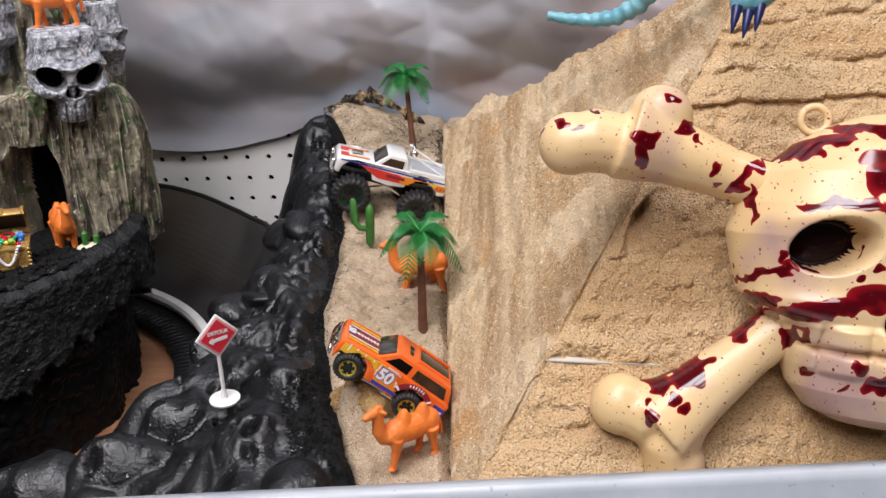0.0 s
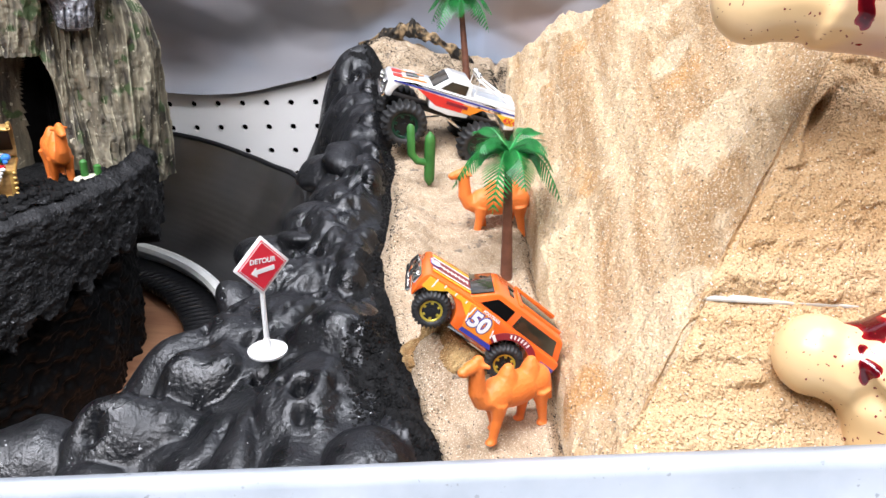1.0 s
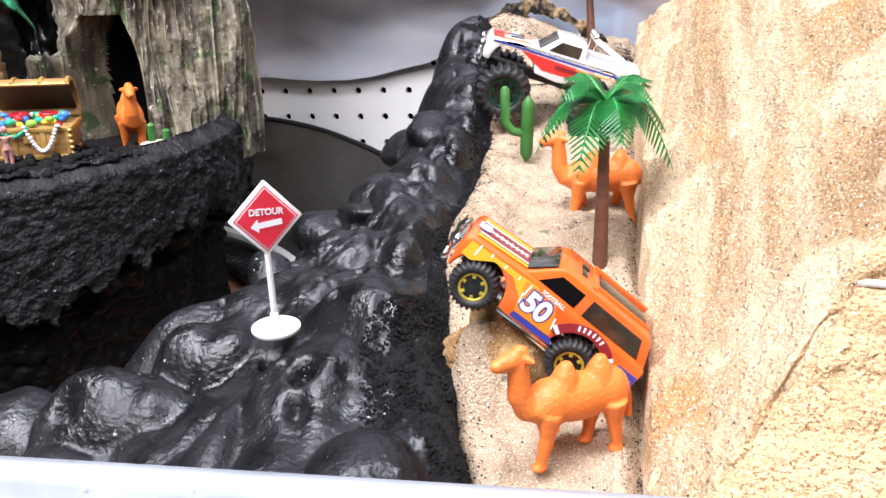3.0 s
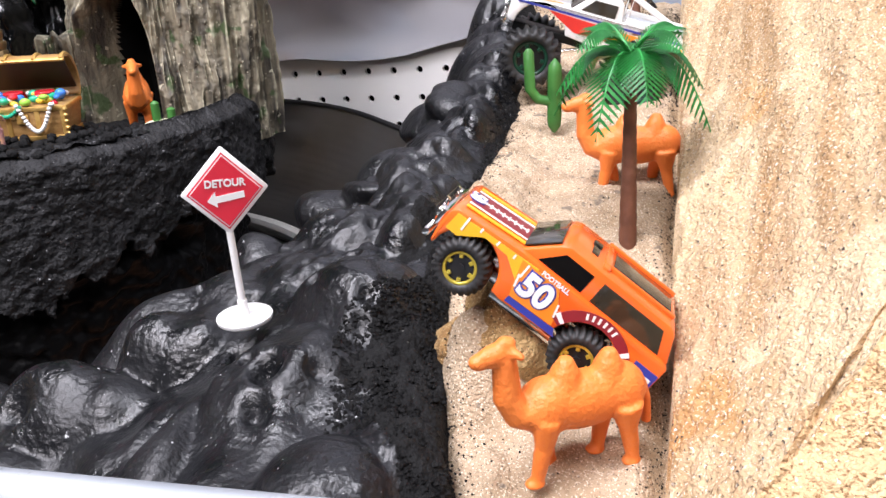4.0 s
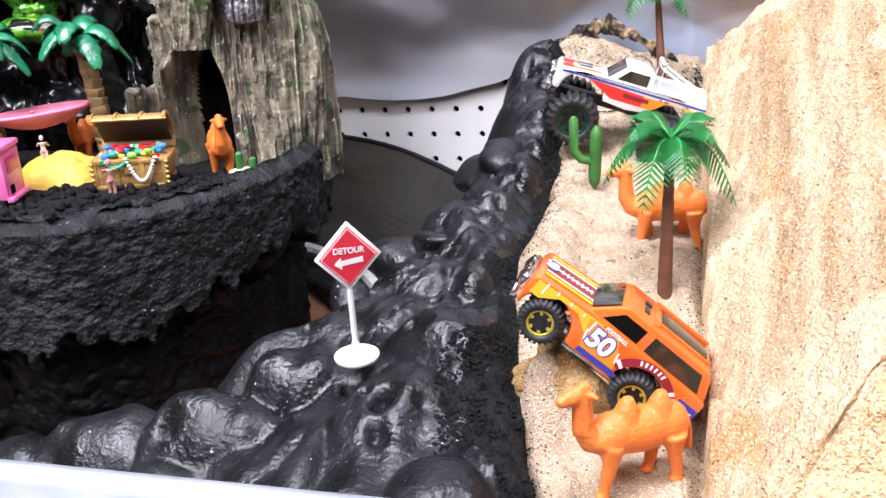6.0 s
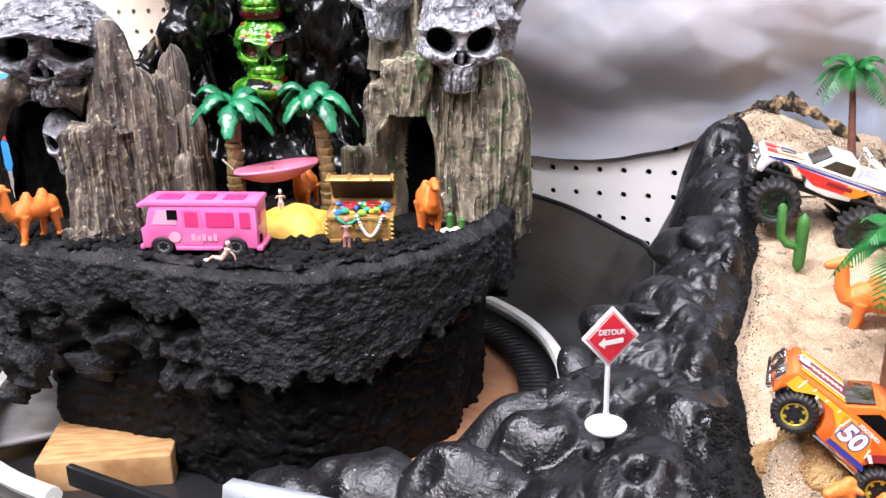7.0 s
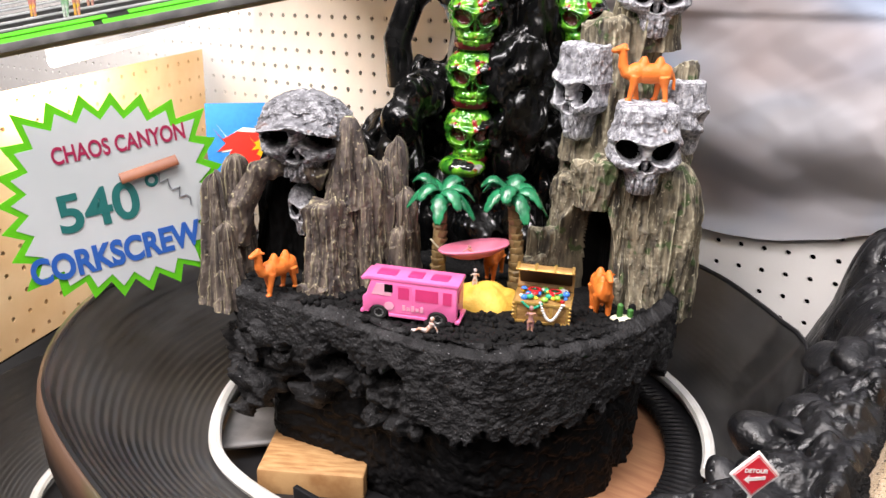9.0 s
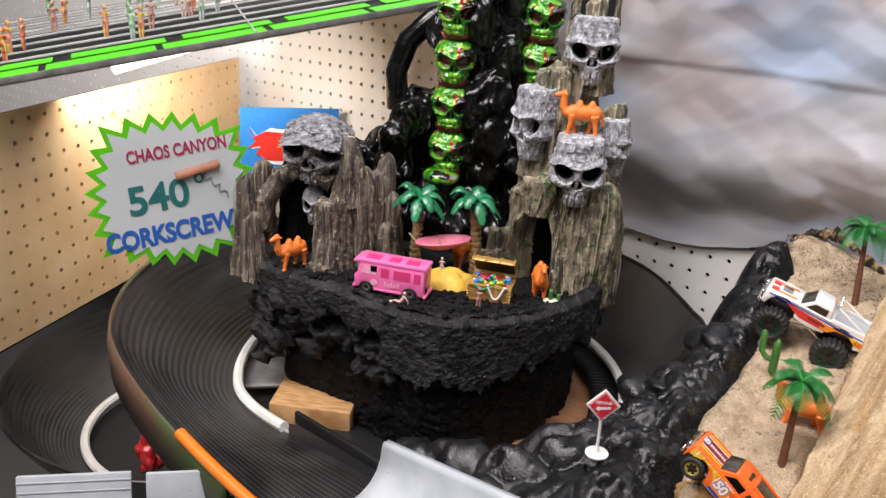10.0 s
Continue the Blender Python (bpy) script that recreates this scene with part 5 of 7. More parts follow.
# ---- toy camels ----
def camel_mesh():
    """A two-humped toy camel, 38 mm tall, looking along -x, feet at z = 0."""
    bm = bmesh.new()
    egg(0.0130, 0.0065, 0.0070, (0.001, 0, 0.0190), bm=bm)
    egg(0.0075, 0.0062, 0.0072, (-0.0075, 0, 0.0190), bm=bm)
    egg(0.0070, 0.0060, 0.0070, (0.0105, 0, 0.0195), bm=bm)
    for x in (-0.0035, 0.0075):
        tube([(x, 0, 0.022), (x + 0.0004, 0, 0.0275), (x + 0.0006, 0, 0.0305)], [0.0050, 0.0032, 0.0015], 12, bm=bm)
    tube([(-0.0110, 0, 0.0190), (-0.0150, 0, 0.0195), (-0.0172, 0, 0.0235), (-0.0176, 0, 0.0290), (-0.0180, 0, 0.0335)], [0.0056, 0.0042, 0.0035, 0.0031, 0.0028], 12, bm=bm)
    egg(0.0048, 0.0026, 0.0028, (-0.0198, 0, 0.0345), (0, -8, 0), bm=bm)
    egg(0.0027, 0.0020, 0.0020, (-0.0236, 0, 0.0336), bm=bm)
    egg(0.0024, 0.0020, 0.0018, (-0.0175, 0, 0.0368), bm=bm)
    for s in (-1, 1):
        tube([(-0.0165, s * 0.0020, 0.0352), (-0.0150, s * 0.0042, 0.0348)], [0.0013, 0.0008], 8, bm=bm)
    for x, s, dx in ((-0.0090, -1, -0.0025), (-0.0080, 1, 0.0030), (0.0110, -1, 0.0025), (0.0095, 1, -0.0018)):
        tube([(x, s * 0.0033, 0.0175), (x + dx * 0.3, s * 0.0036, 0.0105), (x + dx * 0.5, s * 0.0036, 0.0085), (x + dx, s * 0.0036, 0.0015)],
             [0.0037 if x < 0 else 0.0044, 0.0023, 0.0022, 0.0016], 10, bm=bm)
        egg(0.0026, 0.0021, 0.0012, (x + dx - 0.0005, s * 0.0036, 0.0012), bm=bm)
    tube([(0.0165, 0, 0.0200), (0.0185, 0, 0.0150), (0.0188, 0, 0.0085)], [0.0016, 0.0012, 0.0014], 8, bm=bm)
    me = fuse(bm, 0.00055, 3)
    return me


CAMEL = camel_mesh()
CAMEL.materials.append(M_CAMEL)


def camel(x, y, z, hx, hy, label, size=1.0, roll=0.0):
    yaw = math.degrees(math.atan2(-hy, -hx))
    ob = new("toy_camel", CAMEL)
    ob.matrix_basis = pose(x, y, z, roll, 0, yaw) @ Matrix.Diagonal((size, size, size, 1))
    return tagged(ob, label, "toy camel", "orange toy camels")


camel(0.0395, 0.377, 0.2368, -0.79, -0.61, "bright orange plastic toy camel standing on the sand floor", 1.04)
camel(0.0320, 0.531, 0.2585, -0.96, -0.28, "bright orange plastic toy camel beside the palm", 1.08)
camel(-0.4255, 0.421, 0.2745, 0.0, -1.0, "bright orange plastic toy camel in the cave mouth", 1.0)
camel(-0.2400, 0.578, 0.2600, 0.62, -0.78, "bright orange plastic toy camel before the tower door", 1.13)
camel(-0.2440, 0.6240, 0.4165, -0.80, -0.60, "bright orange plastic toy camel on the skull block", 1.08)
camel(-0.334, 0.570, 0.2660, 0.30, -0.95, "bright orange plastic toy camel behind the hammock", 0.95)

# ---- palms and cacti ----
M_FROND = mat("green_plastic_frond", (0.014, 0.19, 0.035), (0.040, 0.37, 0.085), 160, 0.34, bump=0.4, fine=900)
M_TRUNK = mat("brown_plastic_trunk", (0.10, 0.035, 0.018), (0.17, 0.065, 0.035), 120, 0.55, bump=0.8, fine=500)
M_CACTUS = mat("cactus_plastic", (0.028, 0.13, 0.022), (0.055, 0.21, 0.04), 80, 0.5, bump=0.4)


def frond(length, width, droop, rise, seed=0):
    """A feathered leaf along +x: a rib and pairs of leaflets."""
    r = random.Random(seed)
    V, F = [], []
    n = 22
    def at(t):
        return Vector((length * t, 0, rise * math.sin(t * 1.9) - droop * t * t))
    for i in range(n):
        t = 0.06 + 0.94 * i / (n - 1)
        p, q = at(t), at(min(1.0, t + 0.05))
        fwd = (at(min(1, t + 0.02)) - at(t - 0.02)).normalized()
        up = Vector((-fwd.z, 0, fwd.x))
        w = width * (math.sin(math.pi * min(1, 0.16 + 0.84 * t)) ** 0.7) * r.uniform(0.9, 1.06) + 0.0004
        for s in (-1, 1):
            tip = p + fwd * (0.62 * w + 0.001) + Vector((0, s * w, 0)) - up * w * 0.42
            half = length * 0.026
            o = len(V)
            V += [tuple(p - fwd * half + up * 0.0002), tuple(p + fwd * half + up * 0.0002), tuple(p.lerp(tip, 0.7) + fwd * half * 0.72), tuple(tip), tuple(p.lerp(tip, 0.7) - fwd * half * 0.72)]
            F += [(o, o + 1, o + 2, o + 4), (o + 4, o + 2, o + 3)]
    bm = bmesh.new()
    vs = [bm.verts.new(v) for v in V]
    for f in F:
        bm.faces.new([vs[k] for k in f])
    bmesh.ops.solidify(bm, geom=bm.faces[:], thickness=0.00025)
    tube([tuple(at(t / 8)) for t in range(9)], [0.0007 * (1.1 - t / 9) for t in range(9)], 6, bm=bm)
    return bm


def feather_palm(x, y, z, height, spread, label, lean=(0, 0), turn=0.0):
    p = thing("toy_palm", pose(x, y, z, 0, 0, turn), label, "toy palm", "feathered toy palms")
    pts = [(lean[0] * t, lean[1] * t, height * t) for t in np.linspace(0, 1, 28)]
    rad = [0.0031 * (1 - 0.45 * t) + (0.00016 if i % 2 else 0) for i, t in enumerate(np.linspace(0, 1, 28))]
    part("trunk", tube(pts, rad, 12), M_TRUNK, p, "ringed brown trunk")
    for i in range(8):
        a = 360 / 8 * i + (11 if i % 2 else 0)
        long = spread * (1.0 if i % 2 else 0.88)
        part("frond", frond(long * 0.88, spread * 0.32, spread * (1.0 if i % 2 else 0.66), spread * 0.36, i), M_FROND, p,
             m=pose(lean[0], lean[1], height - 0.001, 0, 0, a))
    for i in range(4):
        part("frond", frond(spread * 0.72, spread * 0.24, spread * 0.30, spread * 0.46, 20 + i), M_FROND, p,
             m=pose(lean[0], lean[1], height, 0, 0, 90 * i + 30))
    return p


feather_palm(0.0380, 0.478, 0.2545, 0.066, 0.031, "green plastic toy palm with a ringed brown trunk in the sand", (0.0005, 0.009), 20)
feather_palm(0.0095, 0.722, 0.2935, 0.070, 0.030, "green plastic toy palm on the rise behind the pickup", (-0.009, 0.014), 0)


def cactus(name, x, y, z, k, label, base=False):
    c = thing(name, pose(x, y, z, 0, 0, 10), label, "toy cactus")
    def ribbed(points, r):
        P = []
        n = 20
        for i, (px, pz) in enumerate(points):
            a = np.linspace(0, 2 * np.pi, n, endpoint=False)
            rr = r[i] * (1 + 0.10 * np.cos(a * 10))
            P.append(np.stack([px + rr * np.cos(a), rr * np.sin(a), np.full(n, pz)], -1))
        return sheet(np.array(P), wrap_v=True, caps=True)
    t = np.linspace(0, 1, 12)
    part("stem", ribbed([(0, k * q) for q in t], [k * 0.088 * math.sqrt(max(0.03, 1 - (2 * q - 1) ** 8)) for q in t]), M_CACTUS, c)
    part("arm", tube([(0, 0, k * 0.42), (-k * 0.22, 0, k * 0.46), (-k * 0.33, 0, k * 0.60), (-k * 0.35, 0, k * 1.08), (-k * 0.35, 0, k * 1.13)],
                     [k * 0.066, k * 0.068, k * 0.074, k * 0.072, k * 0.035], 12), M_CACTUS, c)
    return c


cactus("toy_cactus", -0.0088, 0.5750, 0.2715, 0.0335, "green plastic toy cactus with one raised arm in the sand")
M_CREAM = mat("cream_plastic", (0.66, 0.64, 0.46), (0.74, 0.72, 0.55), 60, 0.5)
cc = thing("cactus_clump", pose(-0.2115, 0.5600, 0.2700, 0, 0, 35), "two small green cacti on a cream base", "toy cactus")
part("base", fuse(egg(0.010, 0.006, 0.0022, (0, 0, 0.001)), 0.0006, 1), M_CREAM, cc)
for x, h in ((-0.003, 0.013), (0.0045, 0.009)):
    part("stem", tube([(x, 0, 0.001), (x, 0, h * 0.9), (x, 0, h)], [0.0022, 0.0022, 0.0008], 12), M_CACTUS, cc)

# ---- warning sign ----
M_SIGN_WHITE = mat("sign_white", (0.78, 0.77, 0.75), (0.84, 0.83, 0.81), 40, 0.35)
M_SIGN_RED = mat("sign_red", (0.66, 0.015, 0.035), (0.72, 0.02, 0.045), 40, 0.4)
sign = thing("detour_sign", facing((-0.0625, 0.394, 0.2565), (0.62, -0.72, 0.0), (0.06, -0.12, 1)) @ Matrix.Diagonal((0.95, 0.95, 1.01, 1)), "white and red diamond detour sign on a round base", "toy sign")
part("base", rod(0.0085, 0.0088, 0.0016, (0, 0, 0.0008), seg=36, bevel=0.0004), M_SIGN_WHITE, sign)
part("post", rod(0.0012, 0.0011, 0.032, (0, 0, 0.0165), seg=14), M_SIGN_WHITE, sign)
part("collar", rod(0.0017, 0.0015, 0.005, (0, 0, 0.004), seg=14), M_SIGN_WHITE, sign)
board = part("board", block(0.0190, 0.0014, 0.0190, (0, 0, 0), 0.0006), M_SIGN_WHITE, sign, m=pose(0.0006, -0.0004, 0.0398, 0, 45 + 3, 0) @ Matrix.Diagonal((0.95, 1, 0.95, 1)))
part("red_border", block(0.0164, 0.0002, 0.0164, (0, -0.00075, 0), 0.0), M_SIGN_RED, board)
part("white_border", block(0.0155, 0.0002, 0.0155, (0, -0.0009, 0), 0.0), M_SIGN_WHITE, board)
part("red_field", block(0.0149, 0.0002, 0.0149, (0, -0.00105, 0), 0.0), M_SIGN_RED, board)
part("word", lettering("DETOUR", 0.0031, 0.0001, 0.00009), M_SIGN_WHITE, board, m=pose(0, 0, 0, 0, -45, 0) @ pose(0, -0.0013, 0.0025, 0, 1.5, 0))
arrow = [(-0.0058, -0.0), (-0.0030, 0.0024), (-0.0030, 0.0010), (0.0056, 0.0010), (0.0056, -0.0010), (-0.0030, -0.0010), (-0.0030, -0.0024)]
part("arrow", prism(arrow, 0.0002), M_SIGN_WHITE, board, m=pose(0, 0, 0, 0, -45, 0) @ pose(0, -0.0013, -0.0018, 0, -6, 0))

# ---- toy trucks ----
M_ORANGE_BODY = mat("orange_enamel", (0.84, 0.13, 0.015), (0.88, 0.16, 0.02), 50, 0.22, coat=0.5)
M_WHITE_BODY = mat("white_enamel", (0.80, 0.80, 0.78), (0.85, 0.85, 0.84), 50, 0.22, coat=0.5)
M_TYRE = mat("black_tyre", (0.012, 0.012, 0.012), (0.022, 0.022, 0.022), 120, 0.55, bump=0.4)
M_GOLD = mat("gold_plastic", (0.62, 0.48, 0.05), (0.72, 0.58, 0.10), 90, 0.3, metal=0.6)
M_CHROME = mat("chrome", (0.72, 0.70, 0.66), (0.85, 0.84, 0.82), 200, 0.14, metal=1.0)
M_SMOKE = mat("smoked_window", (0.022, 0.019, 0.012), (0.050, 0.042, 0.028), 60, 0.07, coat=0.3)
M_YELLOW = plain("yellow_print", (0.82, 0.46, 0.02), 0.3)
M_MAROON = plain("maroon_print", (0.24, 0.02, 0.03), 0.3)
M_BLUE = plain("blue_print", (0.035, 0.05, 0.32), 0.3)
M_WHITE = plain("white_print", (0.82, 0.82, 0.80), 0.3)
M_RED = plain("red_print", (0.68, 0.04, 0.03), 0.3)
M_OR_PRINT = plain("orange_print", (0.84, 0.26, 0.02), 0.3)
M_GREEN_RIM = plain("green_rim", (0.003, 0.035, 0.018), 0.3)


def wheel(parent, x, y, z, r, w, rim_mat, name="wheel", lugs=26, deep=0.10, turned=1):
    """A tyre with lugs and a spoked rim; y is the outer side."""
    out = 1 if y > 0 else -1
    W = thing(name, pose(x, y, z), "", "")
    W.parent = parent
    prof = [(0.58, -0.5), (0.80, -0.5), (0.93, -0.44), (1.0, -0.28), (1.0, 0.28), (0.93, 0.44), (0.80, 0.5), (0.58, 0.5), (0.55, 0.30), (0.55, -0.30)]
    n = lugs * 4
    P = []
    for i in range(n):
        a = 2 * math.pi * i / n
        cut = 1 - deep * (1 if i % 4 in (0, 1) else 0)
        P.append([(r * (q if q < 0.9 else q * cut) * math.cos(a + 0.10 * s), w * s, r * (q if q < 0.9 else q * cut) * math.sin(a + 0.10 * s)) for q, s in prof])
    part("tyre", sheet(np.array(P), wrap_u=True, wrap_v=True), M_TYRE, W)
    bm = rod(r * 0.56, r * 0.56, w * 0.7, turn=(90, 0, 0), seg=28)
    part("hub_shell", bm, M_BLACK_PLASTIC, W)
    yo = out * w * 0.40
    ring = [[(r * q * math.cos(a), yo + out * d, r * q * math.sin(a)) for q, d in ((0.60, 0.0), (0.60, w * 0.06), (0.48, w * 0.06), (0.46, 0.0))] for a in (2 * math.pi * i / 36 for i in range(36))]
    part("rim", sheet(np.array(ring), wrap_u=True, wrap_v=True), rim_mat, W)
    bm = bmesh.new()
    for i in range(6):
        a = 60 * i
        block(r * 0.17, w * 0.10, r * 0.14, (r * 0.42, 0, 0), r * 0.02, bm=bm)
        bmesh.ops.rotate(bm, verts=bm.verts, cent=(0, 0, 0), matrix=Matrix.Rotation(radians(60), 3, "Y"))
    bmesh.ops.translate(bm, verts=bm.verts, vec=(0, yo, 0))
    part("spokes", bm, rim_mat, W)
    part("cap", rod(r * 0.16, r * 0.12, w * 0.2, (0, yo, 0), (90, 0, 0), 16), M_BLACK_PLASTIC, W)
    return W


def frame_pose(origin, forward, left):
    x = Vector(forward).normalized()
    z = x.cross(Vector(left)).normalized()
    y = z.cross(x)
    return Matrix.Translation(origin) @ Matrix((x, y, z)).transposed().to_4x4()


def arc(cx, cz, r, a0, a1, n=9):
    return [(cx + r * math.cos(radians(a0 + (a1 - a0) * i / n)), cz + r * math.sin(radians(a0 + (a1 - a0) * i / n))) for i in range(n + 1)]


def panel_on(parent, name, outline, y, material, label=""):
    """A thin printed or glazed panel on a side at y."""
    return part(name, prism(outline, 0.0003, m=pose(0, y, 0)), material, parent, label)


suv = thing("toy_truck", frame_pose((0.0217, 0.4095, 0.2658), (-0.80, -0.01, 0.60), (0.0, -1.0, 0.14)) @ Matrix.Diagonal((0.97, 1, 1, 1)), "bright orange toy off-road wagon with football graphics, nose on the rock", "toy truck")
XF, XR, WR = 0.0226, -0.0170, 0.0083
low = [(0.0338, 0.0005), (0.0345, 0.006), (0.034, 0.0105), (0.0325, 0.0120), (0.0120, 0.0138), (-0.034, 0.0138), (-0.0365, 0.0130), (-0.0368, 0.0015), (-0.0320, -0.0005)]
low += arc(XR, 0.0, 0.0102, 182, 0, 10) + [(0.0095, -0.0008)] + arc(XF, 0.0, 0.0102, 182, 0, 10)
body = part("body", prism(low, 0.0290, 0.0007), M_ORANGE_BODY, suv)
cab = [(0.0135, 0.0130), (0.0050, 0.0212), (0.0030, 0.0222), (-0.0300, 0.0222), (-0.0320, 0.0212), (-0.0362, 0.0130)]
part("cabin", prism(cab, 0.0258, 0.0009), M_ORANGE_BODY, suv)
for s in (1, -1):
    y = s * 0.0129
    # the door opening is a flat panel with its inner shade as black colour
    panel_on(suv, "door_window", [(0.0080, 0.0143), (0.0028, 0.0200), (-0.0062, 0.0200), (-0.0062, 0.0143)], y, M_SHADE_BLACK, "flat black panel for the shade in the open door window")
    panel_on(suv, "side_window", [(-0.0095, 0.0140), (-0.0095, 0.0202), (-0.0290, 0.0202), (-0.0322, 0.0140)], y, M_SMOKE, "smoked side window")
    y = s * 0.0146
    panel_on(suv, "yellow_panel", [(0.0325, 0.0060), (0.0320, 0.0112), (0.0060, 0.0128), (0.0070, 0.0030), (0.0085, 0.0060), (0.0150, 0.0104), (0.0225, 0.0104), (0.0288, 0.0060)], y, M_YELLOW)
    panel_on(suv, "blue_sill", [(0.0080, 0.0002), (0.0078, 0.0020), (-0.0070, 0.0026), (-0.0084, 0.0006)], y * 1.002, M_BLUE)
    panel_on(suv, "maroon_ball", arc(XR, 0, 0.0136, 22, 140, 14) + arc(XR, 0, 0.0106, 140, 22, 14), y * 1.004, M_MAROON, "maroon football print")
    panel_on(suv, "blue_corner", [(-0.0292, 0.0020), (-0.0288, 0.0100), (-0.0360, 0.0100), (-0.0362, 0.0020)], y * 1.003, M_BLUE)
    panel_on(suv, "white_bar", [(-0.0302, 0.0070), (-0.0302, 0.0080), (-0.0352, 0.0080), (-0.0352, 0.0070)], y * 1.012, M_WHITE)
    panel_on(suv, "white_bar", [(-0.0302, 0.0040), (-0.0302, 0.0050), (-0.0352, 0.0050), (-0.0352, 0.0040)], y * 1.012, M_WHITE)
    for k, x in enumerate((0.0290, 0.0245, 0.0190, 0.0135, 0.0090)):
        panel_on(suv, "white_dash", [(x, 0.0108 if 0.012 < x < 0.026 else 0.0080), (x - 0.0006, 0.0108 if 0.012 < x < 0.026 else 0.0080), (x - 0.0006, 0.0121), (x, 0.0121)], y * 1.010, M_WHITE)
    for a in (30, 134):
        panel_on(suv, "white_band", arc(XR, 0, 0.0137, a - 3, a + 3, 2) + arc(XR, 0, 0.0106, a + 3, a - 3, 2), y * 1.010, M_WHITE)
    for k in range(6):
        a = 64 + 8 * k
        panel_on(suv, "lace", arc(XR, 0, 0.0131, a - 1.6, a + 1.6, 2) + arc(XR, 0, 0.0114, a + 1.6, a - 1.6, 2), y * 1.012, M_WHITE)
    panel_on(suv, "fade_panel", [(0.0110, 0.0122), (0.0092, 0.0060), (0.0078, 0.0022), (-0.0060, 0.0028), (-0.0048, 0.0070), (-0.0010, 0.0126)], y * 1.002, M_OR_PRINT)
    for x in (0.0086, -0.0046):
        panel_on(suv, "white_dash", [(x, 0.0050), (x - 0.0006, 0.0050), (x + 0.0004, 0.0086), (x + 0.0010, 0.0086)], y * 1.008, M_WHITE)
    flip = pose(0, 0, 0, 0, 0, 180) if s > 0 else Matrix()
    part("number_back", lettering("50", 0.0094, 0.00012, 0.0008), M_BLUE, suv, m=pose(0.0030, y * 1.012, 0.0074) @ flip)
    part("number", lettering("50", 0.0094, 0.0002, 0.00035), M_WHITE, suv, "white racing number 50", m=pose(0.0030, y * 1.022, 0.0074) @ flip)
    part("word", lettering("FOOTBALL", 0.0018, 0.0001, 0.00006), M_WHITE, suv, m=pose(0.0005, y * 1.012, 0.0128) @ flip)
    part("skid_rail", block(0.0240, 0.0016, 0.0022, (0.0, s * 0.0125, -0.0015), 0.0005), M_CHROME, suv)
part("windscreen", block(0.0098, 0.0220, 0.0004, (0.0094, 0, 0.0178), 0.0001, turn=(0, 43, 0)), M_SMOKE, suv, "smoked windscreen")
part("sunroof", block(0.0022, 0.0100, 0.0006, (-0.0035, 0, 0.0224), 0.0002), M_SMOKE, suv)
part("sunroof_lamps", block(0.0030, 0.0030, 0.0012, (-0.0035, -0.0030, 0.0226), 0.0005), M_SMOKE, suv)
part("roof_window", block(0.0195, 0.0125, 0.0006, (-0.0195, -0.0030, 0.0224), 0.0002), M_SMOKE, suv, "smoked roof window")
part("roof_rail", block(0.0235, 0.0012, 0.0014, (-0.0185, 0.0066, 0.0226), 0.0004), M_ORANGE_BODY, suv)
part("roof_rail", block(0.0235, 0.0012, 0.0014, (-0.0185, -0.0108, 0.0226), 0.0004), M_ORANGE_BODY, suv)
part("roof_hump", block(0.0022, 0.0200, 0.0012, (-0.0078, 0, 0.0224), 0.0005), M_ORANGE_BODY, suv)
hood = pose(0.0222, 0, 0.0133, 0, 5, 0)
part("hood_stripe", block(0.0190, 0.0110, 0.0003, (0, 0, 0.0), 0.0), M_MAROON, suv, "maroon laced hood stripe", m=hood)
for k in range(9):
    part("stitch", block(0.0006, 0.0034, 0.0003, (-0.0080 + 0.002 * k, 0.0, 0.0002)), M_WHITE, suv, m=hood)
part("hood_number_back", lettering("50", 0.0060, 0.0001, 0.0005), M_BLUE, suv, m=hood @ pose(0.0086, 0, 0.0003, -90, 0, 90))
part("hood_number", lettering("50", 0.0060, 0.00015, 0.0002), M_WHITE, suv, "white racing number 50", m=hood @ pose(0.0086, 0, 0.0005, -90, 0, 90))
part("stitch_line", block(0.0170, 0.0006, 0.0003, (0, 0, 0.00025)), M_WHITE, suv, m=hood)
for s in (1, -1):
    part("hood_edge", block(0.0190, 0.0007, 0.0003, (0, s * 0.0062, 0.0002)), M_WHITE, suv, m=hood)
    part("hood_edge", block(0.0190, 0.0018, 0.0003, (0, s * 0.0090, 0.0001)), M_YELLOW, suv, m=hood)
bm = block(0.0016, 0.0250, 0.0050, (0.0352, 0, 0.0065), 0.0005)
for s in (1, -1):
    rod(0.0020, 0.0020, 0.0016, (0.0362, s * 0.0095, 0.0070), (0, 90, 0), 14, 0.0003, bm)
    tube([(0.0370, s * 0.0060, 0.0100), (0.0378, s * 0.0060, 0.0060), (0.0360, s * 0.0060, 0.0015)], 0.0007, 8, bm)
block(0.0020, 0.0285, 0.0022, (0.0360, 0, 0.0012), 0.0006, bm=bm)
part("grille", bm, M_CHROME, suv, "chrome grille and bull bar")
part("rear_bumper", block(0.0026, 0.0270, 0.0022, (-0.0375, 0, 0.0000), 0.0007), M_CHROME, suv, "chrome rear bumper")
part("chassis", block(0.0560, 0.0130, 0.0040, (-0.001, 0, 0.0000), 0.0010), M_CHROME, suv, "gold-toned chrome chassis")
for x in (XF, XR):
    part("axle", rod(0.0012, 0.0012, 0.0240, (x, 0, -0.0006), (90, 0, 0), 10), M_CHROME, suv)
    for s in (1, -1):
        wheel(suv, x, s * 0.0128, 0, WR, 0.0074, M_GOLD)

